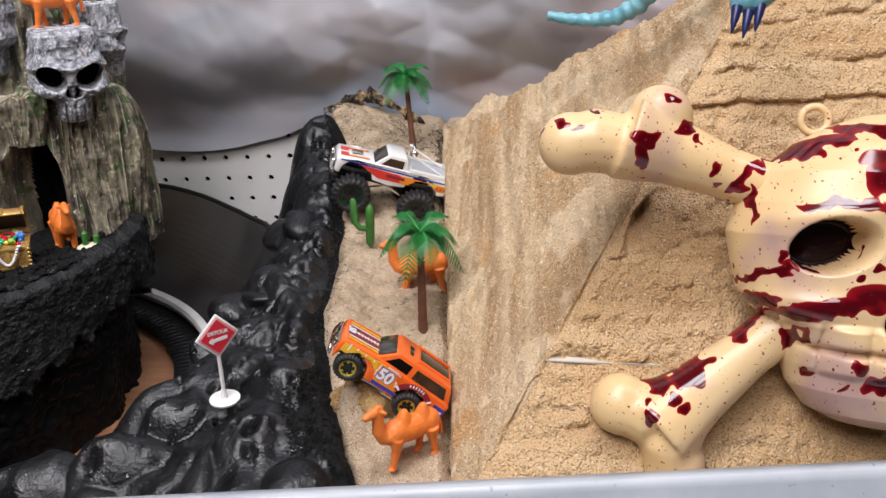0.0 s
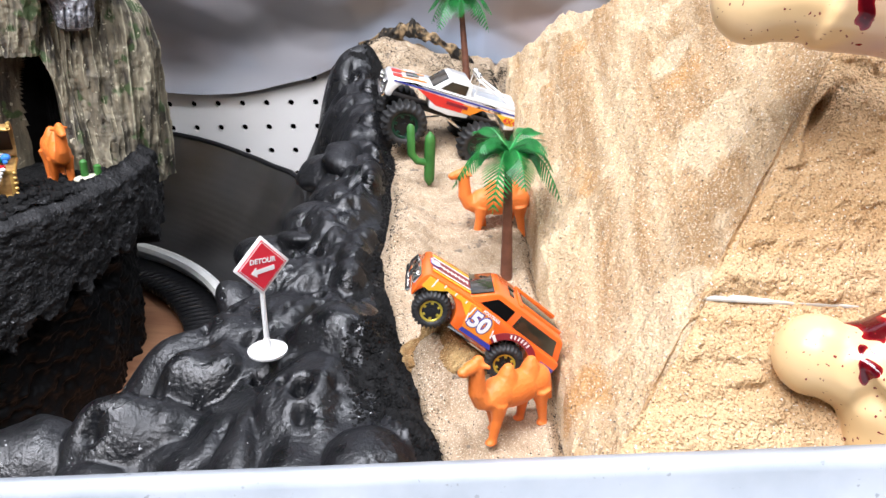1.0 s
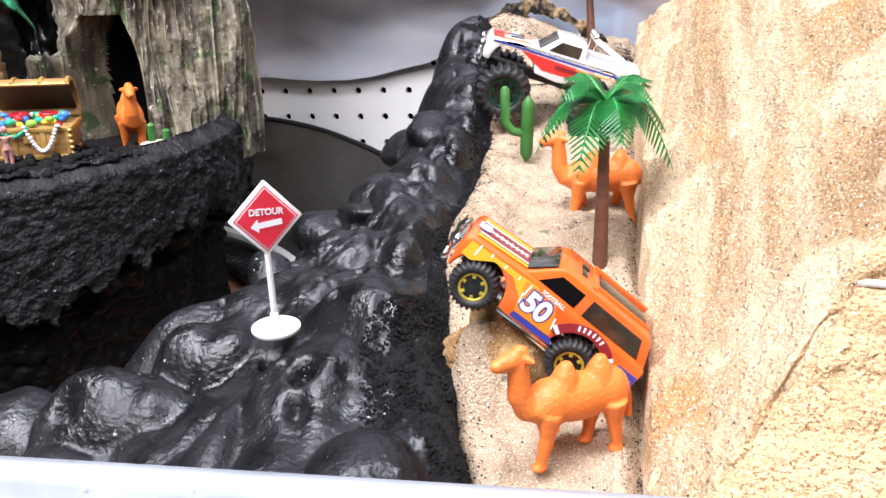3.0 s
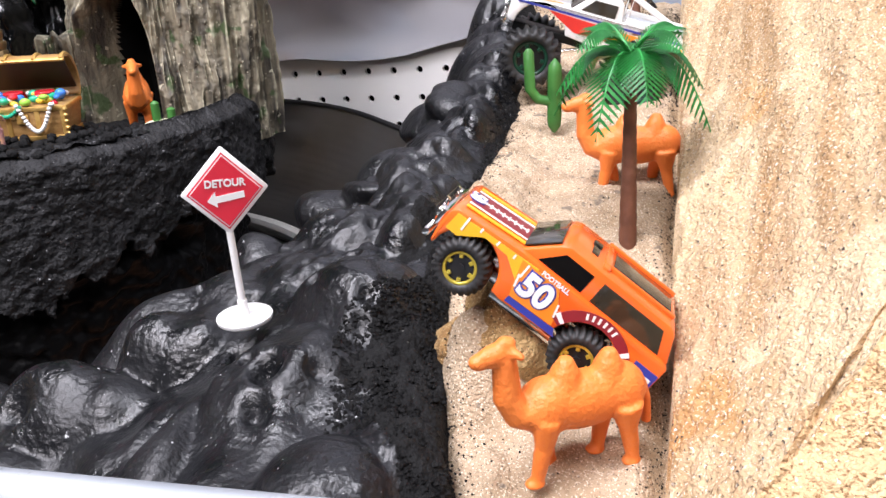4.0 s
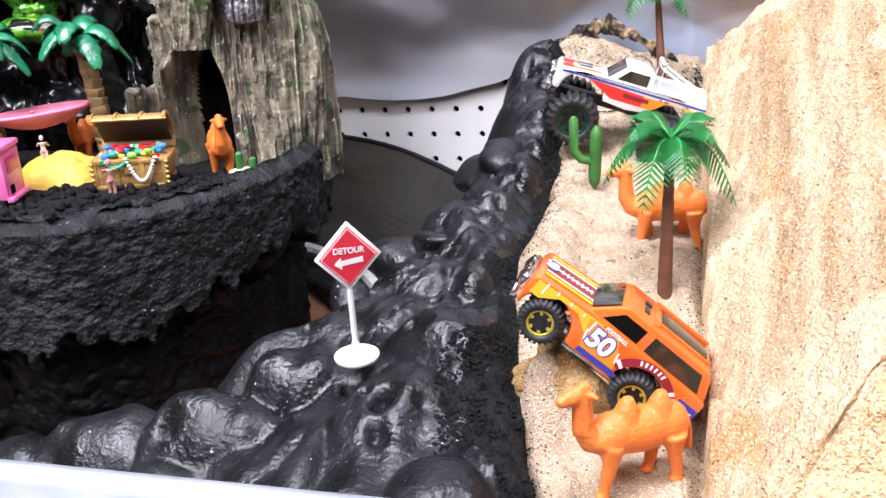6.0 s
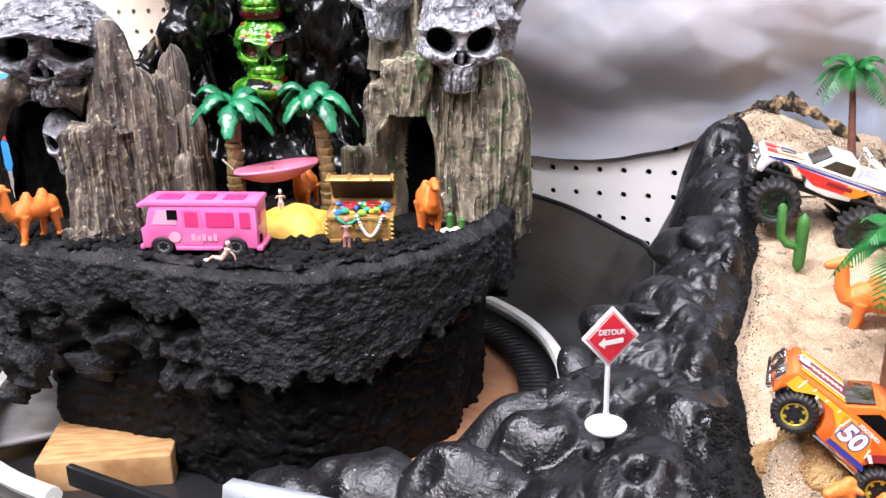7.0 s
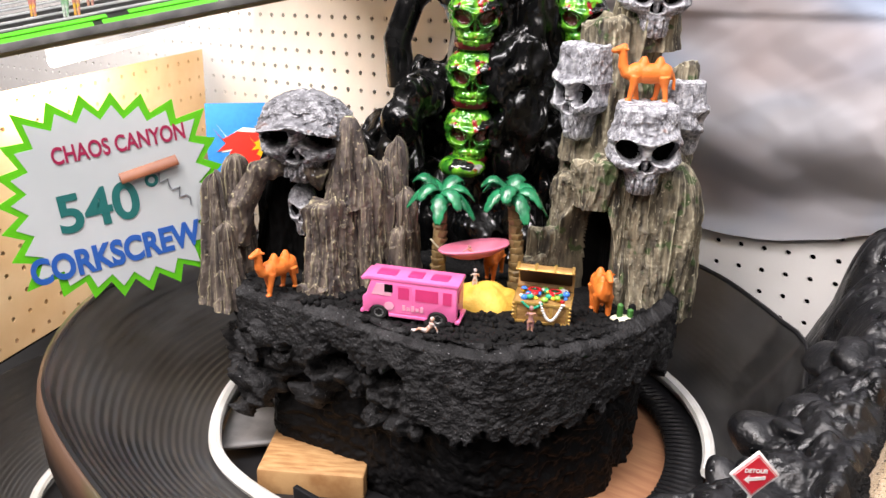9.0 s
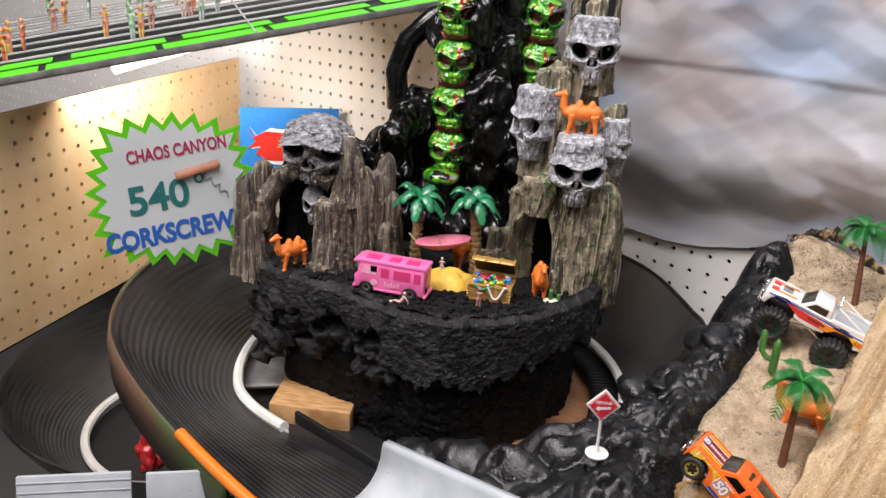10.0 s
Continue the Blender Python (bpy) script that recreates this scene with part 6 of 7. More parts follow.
pick = thing("toy_pickup", frame_pose((-0.0062, 0.6333, 0.2994), (-0.935, -0.195, 0.285), (0.19, -0.975, -0.04)) @ Matrix.Diagonal((1.02, 1.02, 1.02, 1)), "white toy monster pickup with red and orange stripes on huge tyres", "toy truck")
PB, PR, PZ = 0.0250, 0.0144, -0.0055
lowp = [(0.0405, 0.0075), (0.0415, 0.0095), (0.0410, 0.0165), (0.0395, 0.0185), (0.0120, 0.0200), (-0.0430, 0.0200), (-0.0440, 0.0190), (-0.0440, 0.0085), (-0.0385, 0.0070)]
lowp += arc(-PB, 0.0065, 0.0125, 176, 4, 10) + [(0.0, 0.0060)] + arc(PB, 0.0065, 0.0125, 176, 4, 10)
part("body", prism(lowp, 0.0330, 0.0008), M_WHITE_BODY, pick)
cabp = [(0.0135, 0.0190), (0.0045, 0.0280), (0.0025, 0.0290), (-0.0085, 0.0290), (-0.0105, 0.0280), (-0.0120, 0.0190)]
part("cabin", prism(cabp, 0.0280, 0.0011), M_WHITE_BODY, pick)
part("load_bed", block(0.0270, 0.0270, 0.0006, (-0.0285, 0, 0.0203), 0.0), M_WHITE_PLASTIC, pick, "pale grey bed floor")
for s in (1, -1):
    part("bed_side", block(0.0310, 0.0020, 0.0036, (-0.0285, s * 0.0152, 0.0212), 0.0006), M_WHITE_BODY, pick)
    y = s * 0.0142
    panel_on(pick, "door_window", [(0.0085, 0.0205), (0.0030, 0.0265), (-0.0080, 0.0265), (-0.0080, 0.0205)], y, M_SMOKE, "dark door window")
    y = s * 0.0166
    panel_on(pick, "blue_line", [(0.0380, 0.0172), (0.0380, 0.0182), (-0.0425, 0.0182), (-0.0425, 0.0172)], y, M_BLUE)
    panel_on(pick, "red_stripe", [(0.0230, 0.0170), (0.0090, 0.0100), (-0.0080, 0.0100), (-0.0080, 0.0160)], y, M_RED)
    panel_on(pick, "orange_stripe", [(-0.0082, 0.0100), (-0.0082, 0.0158), (-0.0300, 0.0158), (-0.0200, 0.0190 - 0.004), (-0.0140, 0.0100)], y, M_OR_PRINT)
    panel_on(pick, "yellow_stripe", [(-0.0300, 0.0158), (-0.0425, 0.0158), (-0.0425, 0.0105), (-0.0372, 0.0105)], y, M_YELLOW)
    flip = pose(0, 0, 0, 0, 0, 180) if s > 0 else Matrix()
    part("mark", lettering("4X4", 0.0050, 0.0001, 0.00012), M_RED, pick, m=pose(-0.0395, y * 1.02, 0.0130) @ flip)
    panel_on(pick, "dark_bar", [(0.0030, 0.0128), (0.0030, 0.0148), (-0.0110, 0.0148), (-0.0110, 0.0128)], y * 1.02, M_MAROON)
    tube_bm = tube([(-0.0140, s * 0.0120, 0.0200), (-0.0140, s * 0.0120, 0.0315), (-0.0400, s * 0.0120, 0.0215)], 0.0008, 8)
    part("roll_bar", tube_bm, M_WHITE_BODY, pick)
part("windscreen", block(0.0115, 0.0235, 0.0004, (0.0092, 0, 0.0237), 0.0001, turn=(0, 45, 0)), M_SMOKE, pick, "dark windscreen")
part("cross_bar", tube([(-0.0140, -0.0120, 0.0315), (-0.0140, 0.0120, 0.0315)], 0.0008, 8), M_WHITE_BODY, pick)
for s in (-0.0085, -0.003, 0.003, 0.0085):
    part("roof_lamp", rod(0.0022, 0.0018, 0.0024, (-0.0135, s, 0.0330), (0, 90, 0), 14, 0.0004), M_CHROME, pick)
part("tailgate", block(0.0016, 0.0300, 0.0036, (-0.0432, 0, 0.0212), 0.0005), M_WHITE_BODY, pick)
part("hood_scoop", block(0.0085, 0.0085, 0.0018, (0.0260, 0, 0.0202), 0.0007, turn=(0, 4, 0)), M_CHROME, pick)
for s in (1, -1):
    part("hood_flash", block(0.0200, 0.0020, 0.0003, (0.0270, s * 0.0085, 0.0198), turn=(0, 4, 0)), M_OR_PRINT, pick)
    part("hood_flash", block(0.0060, 0.0070, 0.0003, (0.0355, s * 0.0060, 0.0193), turn=(0, 4, 0)), M_RED, pick)
bm = block(0.0018, 0.0300, 0.0065, (0.0418, 0, 0.0130), 0.0005)
block(0.0030, 0.0335, 0.0032, (0.0428, 0, 0.0072), 0.0008, bm=bm)
for s in (1, -1):
    rod(0.0026, 0.0026, 0.0016, (0.0430, s * 0.0110, 0.0136), (0, 90, 0), 14, 0.0003, bm)
part("grille", bm, M_CHROME, pick, "chrome grille and bumper")
part("chassis", block(0.0760, 0.0120, 0.0045, (0, 0, 0.0040), 0.001), M_BLACK_PLASTIC, pick)
for x in (PB, -PB):
    part("axle", rod(0.0018, 0.0018, 0.0300, (x, 0, PZ), (90, 0, 0), 10), M_BLACK_PLASTIC, pick)
    part("link_bar", tube([(x * 0.9, 0.008, PZ), (x * 0.1, 0.008, 0.002)], 0.0009, 8), M_CHROME, pick)
    for s in (1, -1):
        wheel(pick, x, s * 0.0190, PZ, PR, 0.0150, M_GREEN_RIM, lugs=20, deep=0.13)

# ---- pink camper bus ----
M_PINK = mat("pink_enamel", (0.90, 0.16, 0.42), (0.93, 0.20, 0.46), 60, 0.3, coat=0.3)
M_PINK_LIGHT = plain("pale_pink", (0.90, 0.42, 0.56), 0.4)
M_PINK_DARK = plain("deep_pink", (0.72, 0.05, 0.20), 0.3)
M_SILVER = mat("silver_plastic", (0.45, 0.45, 0.45), (0.60, 0.60, 0.60), 120, 0.3, metal=0.8)
bus = thing("toy_bus", frame_pose((-0.3260, 0.4580, 0.2725), (-0.907, -0.42, 0.0), (0.42, -0.907, 0)) @ Matrix.Diagonal((1.15, 0.85, 1.04, 1)), "bright pink toy camper bus parked on black grit", "toy bus")
outline = [(0.0285, 0.004), (0.0290, 0.0150), (0.0262, 0.0175), (0.0235, 0.0285), (-0.0290, 0.0285), (-0.0300, 0.0270), (-0.0300, 0.004)]
outline += arc(-0.0185, 0.004, 0.0062, 180, 0, 8) + arc(0.0185, 0.004, 0.0062, 180, 0, 8)
part("body", prism(outline, 0.0270, 0.0007), M_PINK, bus)
part("roof", block(0.0580, 0.0280, 0.0030, (-0.0020, 0, 0.0295), 0.0010), M_PINK, bus)
part("roof_visor", block(0.0060, 0.0270, 0.0024, (0.0270, 0, 0.0288), 0.0008, turn=(0, 14, 0)), M_PINK, bus)
for x, w in ((0.0150, 0.0120), (-0.0030, 0.0090), (-0.0180, 0.0110)):
    part("roof_hatch", block(w, 0.0130, 0.0010, (x, 0.002, 0.0312), 0.0004), M_PINK_DARK, bus)
for s in (1, -1):
    y = s * 0.0136
    panel_on(bus, "cab_window", [(0.0232, 0.0178), (0.0200, 0.0262), (0.0105, 0.0262), (0.0105, 0.0178)], y, M_PINK_LIGHT, "pale cab window")
    panel_on(bus, "dark_window", [(0.0150, 0.0205), (0.0150, 0.0262), (0.0098, 0.0262), (0.0098, 0.0205)], y * 1.01, M_SHADE_BLACK)
    panel_on(bus, "door", [(0.0078, 0.0062), (0.0078, 0.0265), (-0.0022, 0.0265), (-0.0022, 0.0062)], y * 1.006, M_PINK)
    panel_on(bus, "door_window", [(0.0062, 0.0165), (0.0062, 0.0250), (-0.0006, 0.0250), (-0.0006, 0.0165)], y * 1.02, M_PINK_DARK)
    panel_on(bus, "side_window", [(-0.0045, 0.0165), (-0.0045, 0.0250), (-0.0185, 0.0250), (-0.0185, 0.0165)], y * 1.01, M_PINK_DARK, "deep pink side window")
    panel_on(bus, "rear_window", [(-0.0215, 0.0160), (-0.0215, 0.0250), (-0.0268, 0.0250), (-0.0268, 0.0160)], y * 1.01, M_PINK_DARK)
    part("dot", rod(0.0030, 0.0030, 0.0004, (0.0120, y * 1.01, 0.0105), (90, 0, 0), 20), M_PINK_LIGHT, bus)
    for k in range(5):
        x = 0.0035 - 0.0028 * k
        panel_on(bus, "pale_mark", [(x, 0.0085), (x, 0.0125 if k % 2 == 0 else 0.0112), (x - 0.0018, 0.0125 if k % 2 == 0 else 0.0112), (x - 0.0018, 0.0085)], y * 1.025, M_PINK_LIGHT)
    part("sill", block(0.0240, 0.0016, 0.0022, (0.0, s * 0.0136, 0.0040), 0.0006), M_PINK, bus)
    for x in (0.0185, -0.0185):
        wheel(bus, x, s * 0.0118, 0.0050, 0.0054, 0.0036, M_SILVER, lugs=24, deep=0.02)
part("front_window", block(0.0004, 0.0220, 0.0085, (0.0254, 0, 0.0230), 0.0001, turn=(0, -14, 0)), M_PINK_LIGHT, bus)
part("bumper", block(0.0022, 0.0275, 0.0026, (0.0292, 0, 0.0046), 0.0007), M_PINK, bus)
part("rear_bumper", block(0.0030, 0.0275, 0.0026, (-0.0306, 0, 0.0040), 0.0007), M_PINK, bus)
part("rear_glass", block(0.0004, 0.0170, 0.0080, (-0.0302, 0, 0.0205), 0.0001), M_PINK_DARK, bus)
part("rear_box", block(0.0008, 0.0050, 0.0044, (-0.0303, 0.006, 0.0085), 0.0002), M_SHADE_BLACK, bus)

# ---- treasure chest ----
M_CHEST = mat("chest_wood", (0.27, 0.14, 0.042), (0.43, 0.25, 0.085), 90, 0.5, bump=1.2, fine=300, stretch=(1, 1, 4))
M_BRASS = mat("chest_gold", (0.50, 0.29, 0.07), (0.66, 0.42, 0.13), 160, 0.38, metal=0.5, bump=0.8)
M_PEARL = plain("pearl", (0.80, 0.80, 0.78), 0.25)
JEWELS = [plain("red_jewel", (0.62, 0.02, 0.03), 0.1), plain("blue_jewel", (0.05, 0.22, 0.72), 0.1), plain("green_jewel", (0.02, 0.38, 0.22), 0.1),
          plain("yellow_jewel", (0.80, 0.62, 0.06), 0.1), plain("lime_jewel", (0.30, 0.62, 0.08), 0.1), M_PEARL]
chest = thing("treasure_chest", facing((-0.2550, 0.5185, 0.2730), (0.44, -0.9, 0)) @ Matrix.Diagonal((1.12, 1.0, 0.97, 1)), "open carved wooden treasure chest heaped with jewels", "treasure chest")
part("box", prism([(-0.0160, 0), (0.0160, 0), (0.0180, 0.0165), (-0.0180, 0.0165)], 0.0260, 0.0007), M_CHEST, chest)
for x in (-0.0165, -0.0060, 0.0060, 0.0165):
    part("band", block(0.0022, 0.0008, 0.0170, (x, -0.0131, 0.0082), 0.0003), M_BRASS, chest)
for z in (0.0012, 0.0156):
    part("band", block(0.0350, 0.0010, 0.0024, (0, -0.0132, z), 0.0004), M_BRASS, chest)
for s in (-1, 1):
    for z in (0.0012, 0.0155):
        part("band", block(0.0012, 0.0260, 0.0024, (s * (0.0163 + 0.0015 * z / 0.0155), 0, z), 0.0004), M_BRASS, chest)
    for k in range(5):
        part("stud", egg(0.0012, 0.0012, 0.0012, (s * 0.0176, -0.0131, 0.0028 + 0.0030 * k), u=8, v=6), M_BRASS, chest)
part("lock", block(0.0050, 0.0014, 0.0050, (0, -0.0137, 0.0110), 0.0008), M_BRASS, chest)
a = np.radians(np.linspace(0, 180, 16))
shell = np.stack([[(x, 0.013 * math.cos(q), 0.010 * math.sin(q)) for q in a] for x in np.linspace(-0.018, 0.018, 8)])
inner = np.stack([[(x, 0.0118 * math.cos(q), 0.0088 * math.sin(q)) for q in a[::-1]] for x in np.linspace(-0.018, 0.018, 8)])
lid = part("lid", sheet(np.concatenate([shell, inner], 1), wrap_v=True, caps=True), M_CHEST, chest, m=pose(0, 0.0130, 0.0170, -52, 0, 0) @ pose(0, -0.0130, 0))
for x in (-0.0172, -0.006, 0.006, 0.0172):
    rib = [(x, 0.0132 * math.cos(q), 0.0104 * math.sin(q)) for q in a]
    part("rib", tube(rib, 0.0010, 6), M_BRASS, lid)
part("lid_rim", block(0.0370, 0.0016, 0.0018, (0, -0.0125, 0.0004), 0.0005), M_BRASS, lid)
part("lid_lining", block(0.0335, 0.0220, 0.0010, (0, 0, 0.0040)), plain("chest_lining", (0.045, 0.018, 0.008), 0.6), lid)
rng = random.Random(3)
for i in range(46):
    r = rng.uniform(0.0013, 0.0025)
    part("jewel", egg(r, r, r * rng.uniform(0.6, 1.0), (rng.uniform(-0.0145, 0.0145), rng.uniform(-0.0105, 0.0090), 0.0170 + rng.uniform(0, 0.0040)), u=9, v=6), JEWELS[i % 6], chest)
for s in (-0.006, 0.007):
    part("ring", sheet(np.array([[((0.0036 + 0.0007 * math.cos(q)) * math.cos(p) + s, (0.0036 + 0.0007 * math.cos(q)) * math.sin(p), 0.0215 + 0.0007 * math.sin(q)) for q in np.linspace(0, 6.283, 8, endpoint=False)] for p in np.linspace(0, 6.283, 22, endpoint=False)]), wrap_u=True, wrap_v=True), JEWELS[0], chest)
for i in range(22):
    t = i / 21
    part("pearl", egg(0.00105, 0.00105, 0.00105, (-0.0010 + 0.0145 * t, -0.0148 - 0.0006 * math.sin(t * 3.1), 0.0178 - 0.0128 * math.sin(math.pi * min(1, t * 1.05))), u=9, v=6), M_PEARL, chest)
for i in range(12):
    t = i / 11
    part("green_bead", egg(0.0010, 0.0010, 0.0010, (-0.0120 + 0.0120 * t, -0.0146, 0.0170 - 0.0042 * math.sin(math.pi * t)), u=8, v=6), JEWELS[2], chest)

# ---- glazed palms with a hammock ----
M_GLAZE = mat("green_glaze", (0.004, 0.10, 0.042), (0.014, 0.24, 0.10), 130, 0.24, bump=1.2, fine=420, coat=0.35)
M_STALK = mat("scaled_trunk", (0.10, 0.065, 0.025), (0.28, 0.19, 0.085), 120, 0.45, bump=0.8)
M_HAMMOCK = plain("pink_hammock", (0.80, 0.22, 0.34), 0.4)


def blade(length, width, droop, rise):
    n, k = 12, 7
    P = np.zeros((n, k, 3))
    for i in range(n):
        t = i / (n - 1)
        w = width * math.sin(math.pi * (0.10 + 0.86 * t)) ** 0.6
        for j in range(k):
            s = 2 * j / (k - 1) - 1
            notch = 1 - 0.26 * (i % 2) * abs(s)
            P[i, j] = (length * t, s * w * notch, rise * math.sin(2.2 * t) - droop * t * t - 0.45 * w * s * s)
    low = P[:, ::-1].copy()
    low[..., 2] -= 0.0012
    return sheet(np.concatenate([P, low], 1), wrap_v=True, caps=True)


def glazed_palm(x, y, z, h, lean, turn, label):
    p = thing("glazed_palm", pose(x, y, z, 0, 0, turn), label, "ornament palm", "glazed palms")
    n = 14
    for i in range(n):
        t = i / n
        part("trunk_ring", rod(0.0058 - 0.0016 * t, 0.0068 - 0.0016 * t, h / n * 1.15, (lean[0] * t * t, lean[1] * t * t, h * (t + 0.5 / n)), (rng.uniform(-18, 18), rng.uniform(-18, 18), i * 37), 7, 0.0006), M_STALK, p)
    for i in range(10):
        up = (i * 0.382) % 1.0
        part("leaf", blade(0.0275 - 0.004 * up, 0.0074, 0.022 - 0.016 * up, 0.009 + 0.010 * up), M_GLAZE, p, m=pose(lean[0], lean[1], h, 0, 0, 36 * i))
    for i in range(3):
        part("coconut", egg(0.0038, 0.0038, 0.0042, (lean[0] + 0.005 * math.cos(2.1 * i), lean[1] + 0.005 * math.sin(2.1 * i), h - 0.004), u=12, v=8), M_GLAZE, p)
    return p


glazed_palm(-0.345, 0.511, 0.2710, 0.075, (-0.001, 0.004), 15, "glazed green ornament palm with a scaly trunk holding the hammock")
glazed_palm(-0.2965, 0.546, 0.2690, 0.078, (-0.006, 0.008), 40, "glazed green ornament palm with a scaly trunk beside the chest")
a0, a1 = Vector((-0.3350, 0.5050, 0.311)), Vector((-0.3040, 0.5390, 0.313))
hm = thing("hammock", pose(*((a0 + a1) / 2)) @ Matrix.Diagonal((1.08, 1.35, 1.25, 1)), "small pink hammock slung between the palms", "hammock")
d = (a1 - a0) / 2
sd = Vector((-d.y, d.x, 0)).normalized()
P = []
for i in range(21):
    t = -1 + 0.1 * i
    w = 0.0105 * math.sqrt(max(0.0, 1 - t * t)) + 0.0004
    P.append([tuple(d * t + sd * (w * s) + Vector((0, 0, -0.0075 * (1 - t * t) * (1 - s * s) - 0.001))) for s in np.linspace(-1, 1, 11)])
P = np.array(P)
low = P[:, ::-1] - np.array((0, 0, 0.0014))
part("cloth", sheet(np.concatenate([P, low], 1), wrap_v=True, caps=True), M_HAMMOCK, hm)
for s in (-1, 1):
    part("cord", tube([tuple(d * s), tuple(d * s * 1.22 + Vector((0, 0, 0.006)))], 0.0005, 6), M_CREAM, hm)

M_MOUND = mat("yellow_sand", (0.62, 0.36, 0.04), (0.78, 0.50, 0.08), 60, 0.6, bump=1.2, fine=500)
u, v = np.meshgrid(np.linspace(0, 1, 30), np.linspace(0, 2 * np.pi, 60, endpoint=False), indexing="ij")
rr = u * (1 + 0.10 * np.sin(3 * v) + 0.06 * np.sin(5 * v + 1))
X, Y = 0.031 * rr * np.cos(v), 0.021 * rr * np.sin(v)
Z = 0.016 * (1 - u ** 2.6) + 0.0012 * fbm(X * 150, Y * 150, 0, 2, 5) - 0.003 * u
solid("sand_mound", sheet(np.stack([X, Y, Z], -1), wrap_v=True), M_MOUND, facing((-0.3000, 0.512, 0.2725), (0.5, -0.86, 0)), "mound of bright yellow sand under the palms", "sand mound")


# ---- tiny figurines, each one plain lump of plastic ----
def figure(kind):
    bm = bmesh.new()
    if kind == "stand":
        for s in (-1, 1):
            tube([(s * 0.0011, 0, 0.0), (s * 0.0013, 0, 0.006), (s * 0.0012, 0, 0.0110)], [0.0008, 0.0010, 0.0014], 8, bm=bm)
            tube([(s * 0.0022, 0, 0.0170), (s * 0.0038, 0, 0.0145), (s * 0.0026, -0.0015, 0.0175)], [0.0008, 0.0007, 0.0006], 7, bm=bm)
        tube([(0, 0, 0.0105), (0, 0, 0.0138), (0, 0, 0.0172)], [0.0021, 0.0016, 0.0022], 10, bm=bm)
        egg(0.0016, 0.0017, 0.0020, (0, 0, 0.0204), bm=bm)
    else:
        tube([(0.010, 0, 0.0012), (0.004, 0, 0.0020), (-0.001, 0, 0.0022)], [0.0008, 0.0013, 0.0020], 8, bm=bm)
        tube([(0.008, 0.001, 0.0008), (0.004, 0.002, 0.0040), (-0.001, 0, 0.0022)], [0.0008, 0.0011, 0.0018], 8, bm=bm)
        tube([(-0.001, 0, 0.0022), (-0.004, 0, 0.0060), (-0.0045, 0, 0.0085)], [0.0020, 0.0018, 0.0021], 8, bm=bm)
        tube([(-0.0048, 0, 0.0082), (-0.0080, 0, 0.0040), (-0.0090, 0, 0.0004)], [0.0008, 0.0007, 0.0006], 7, bm=bm)
        egg(0.0016, 0.0016, 0.0019, (-0.0048, 0, 0.0112), bm=bm)
    return fuse(bm, 0.00042, 2)


STAND, LIE = figure("stand"), figure("lie")
M_TINT = [mat("figure_" + n, c, tuple(x * 0.7 for x in c2), 260, 0.5, lo=0.45, hi=0.55) for n, c, c2 in
          (("tan", (0.58, 0.30, 0.19), (0.62, 0.30, 0.30)), ("pale", (0.62, 0.36, 0.25), (0.9, 0.85, 0.85)), ("yellow", (0.80, 0.45, 0.06), (0.9, 0.3, 0.3)),
           ("grey", (0.55, 0.56, 0.56), (0.35, 0.55, 0.4)), ("red", (0.62, 0.06, 0.04), (0.95, 0.5, 0.2)), ("green", (0.10, 0.42, 0.14), (0.6, 0.6, 0.5)))]


def doll(mesh, tint, m, label, group=""):
    me = mesh.copy()
    me.materials.append(tint)
    ob = new("figurine", me)
    ob.matrix_basis = m
    return tagged(ob, label, "figurine", group)


doll(STAND, M_TINT[0], facing((-0.2460, 0.4880, 0.2725), (0.6, -0.8, 0)), "tiny plastic figurine standing before the chest")
doll(STAND, M_TINT[1], facing((-0.3080, 0.5080, 0.2815), (0.6, -0.8, 0)) @ Matrix.Diagonal((0.8, 0.8, 0.8, 1)), "tiny plastic figurine on the yellow sand")
doll(LIE, M_TINT[1], pose(-0.3000, 0.4410, 0.2735, 0, 0, 205), "tiny plastic figurine lying beside the bus")
doll(LIE, M_TINT[0], pose(-0.3195, 0.5220, 0.3035, 0, 8, 48) @ Matrix.Diagonal((1, 1, 0.5, 1)), "tiny plastic figurine lying in the hammock")

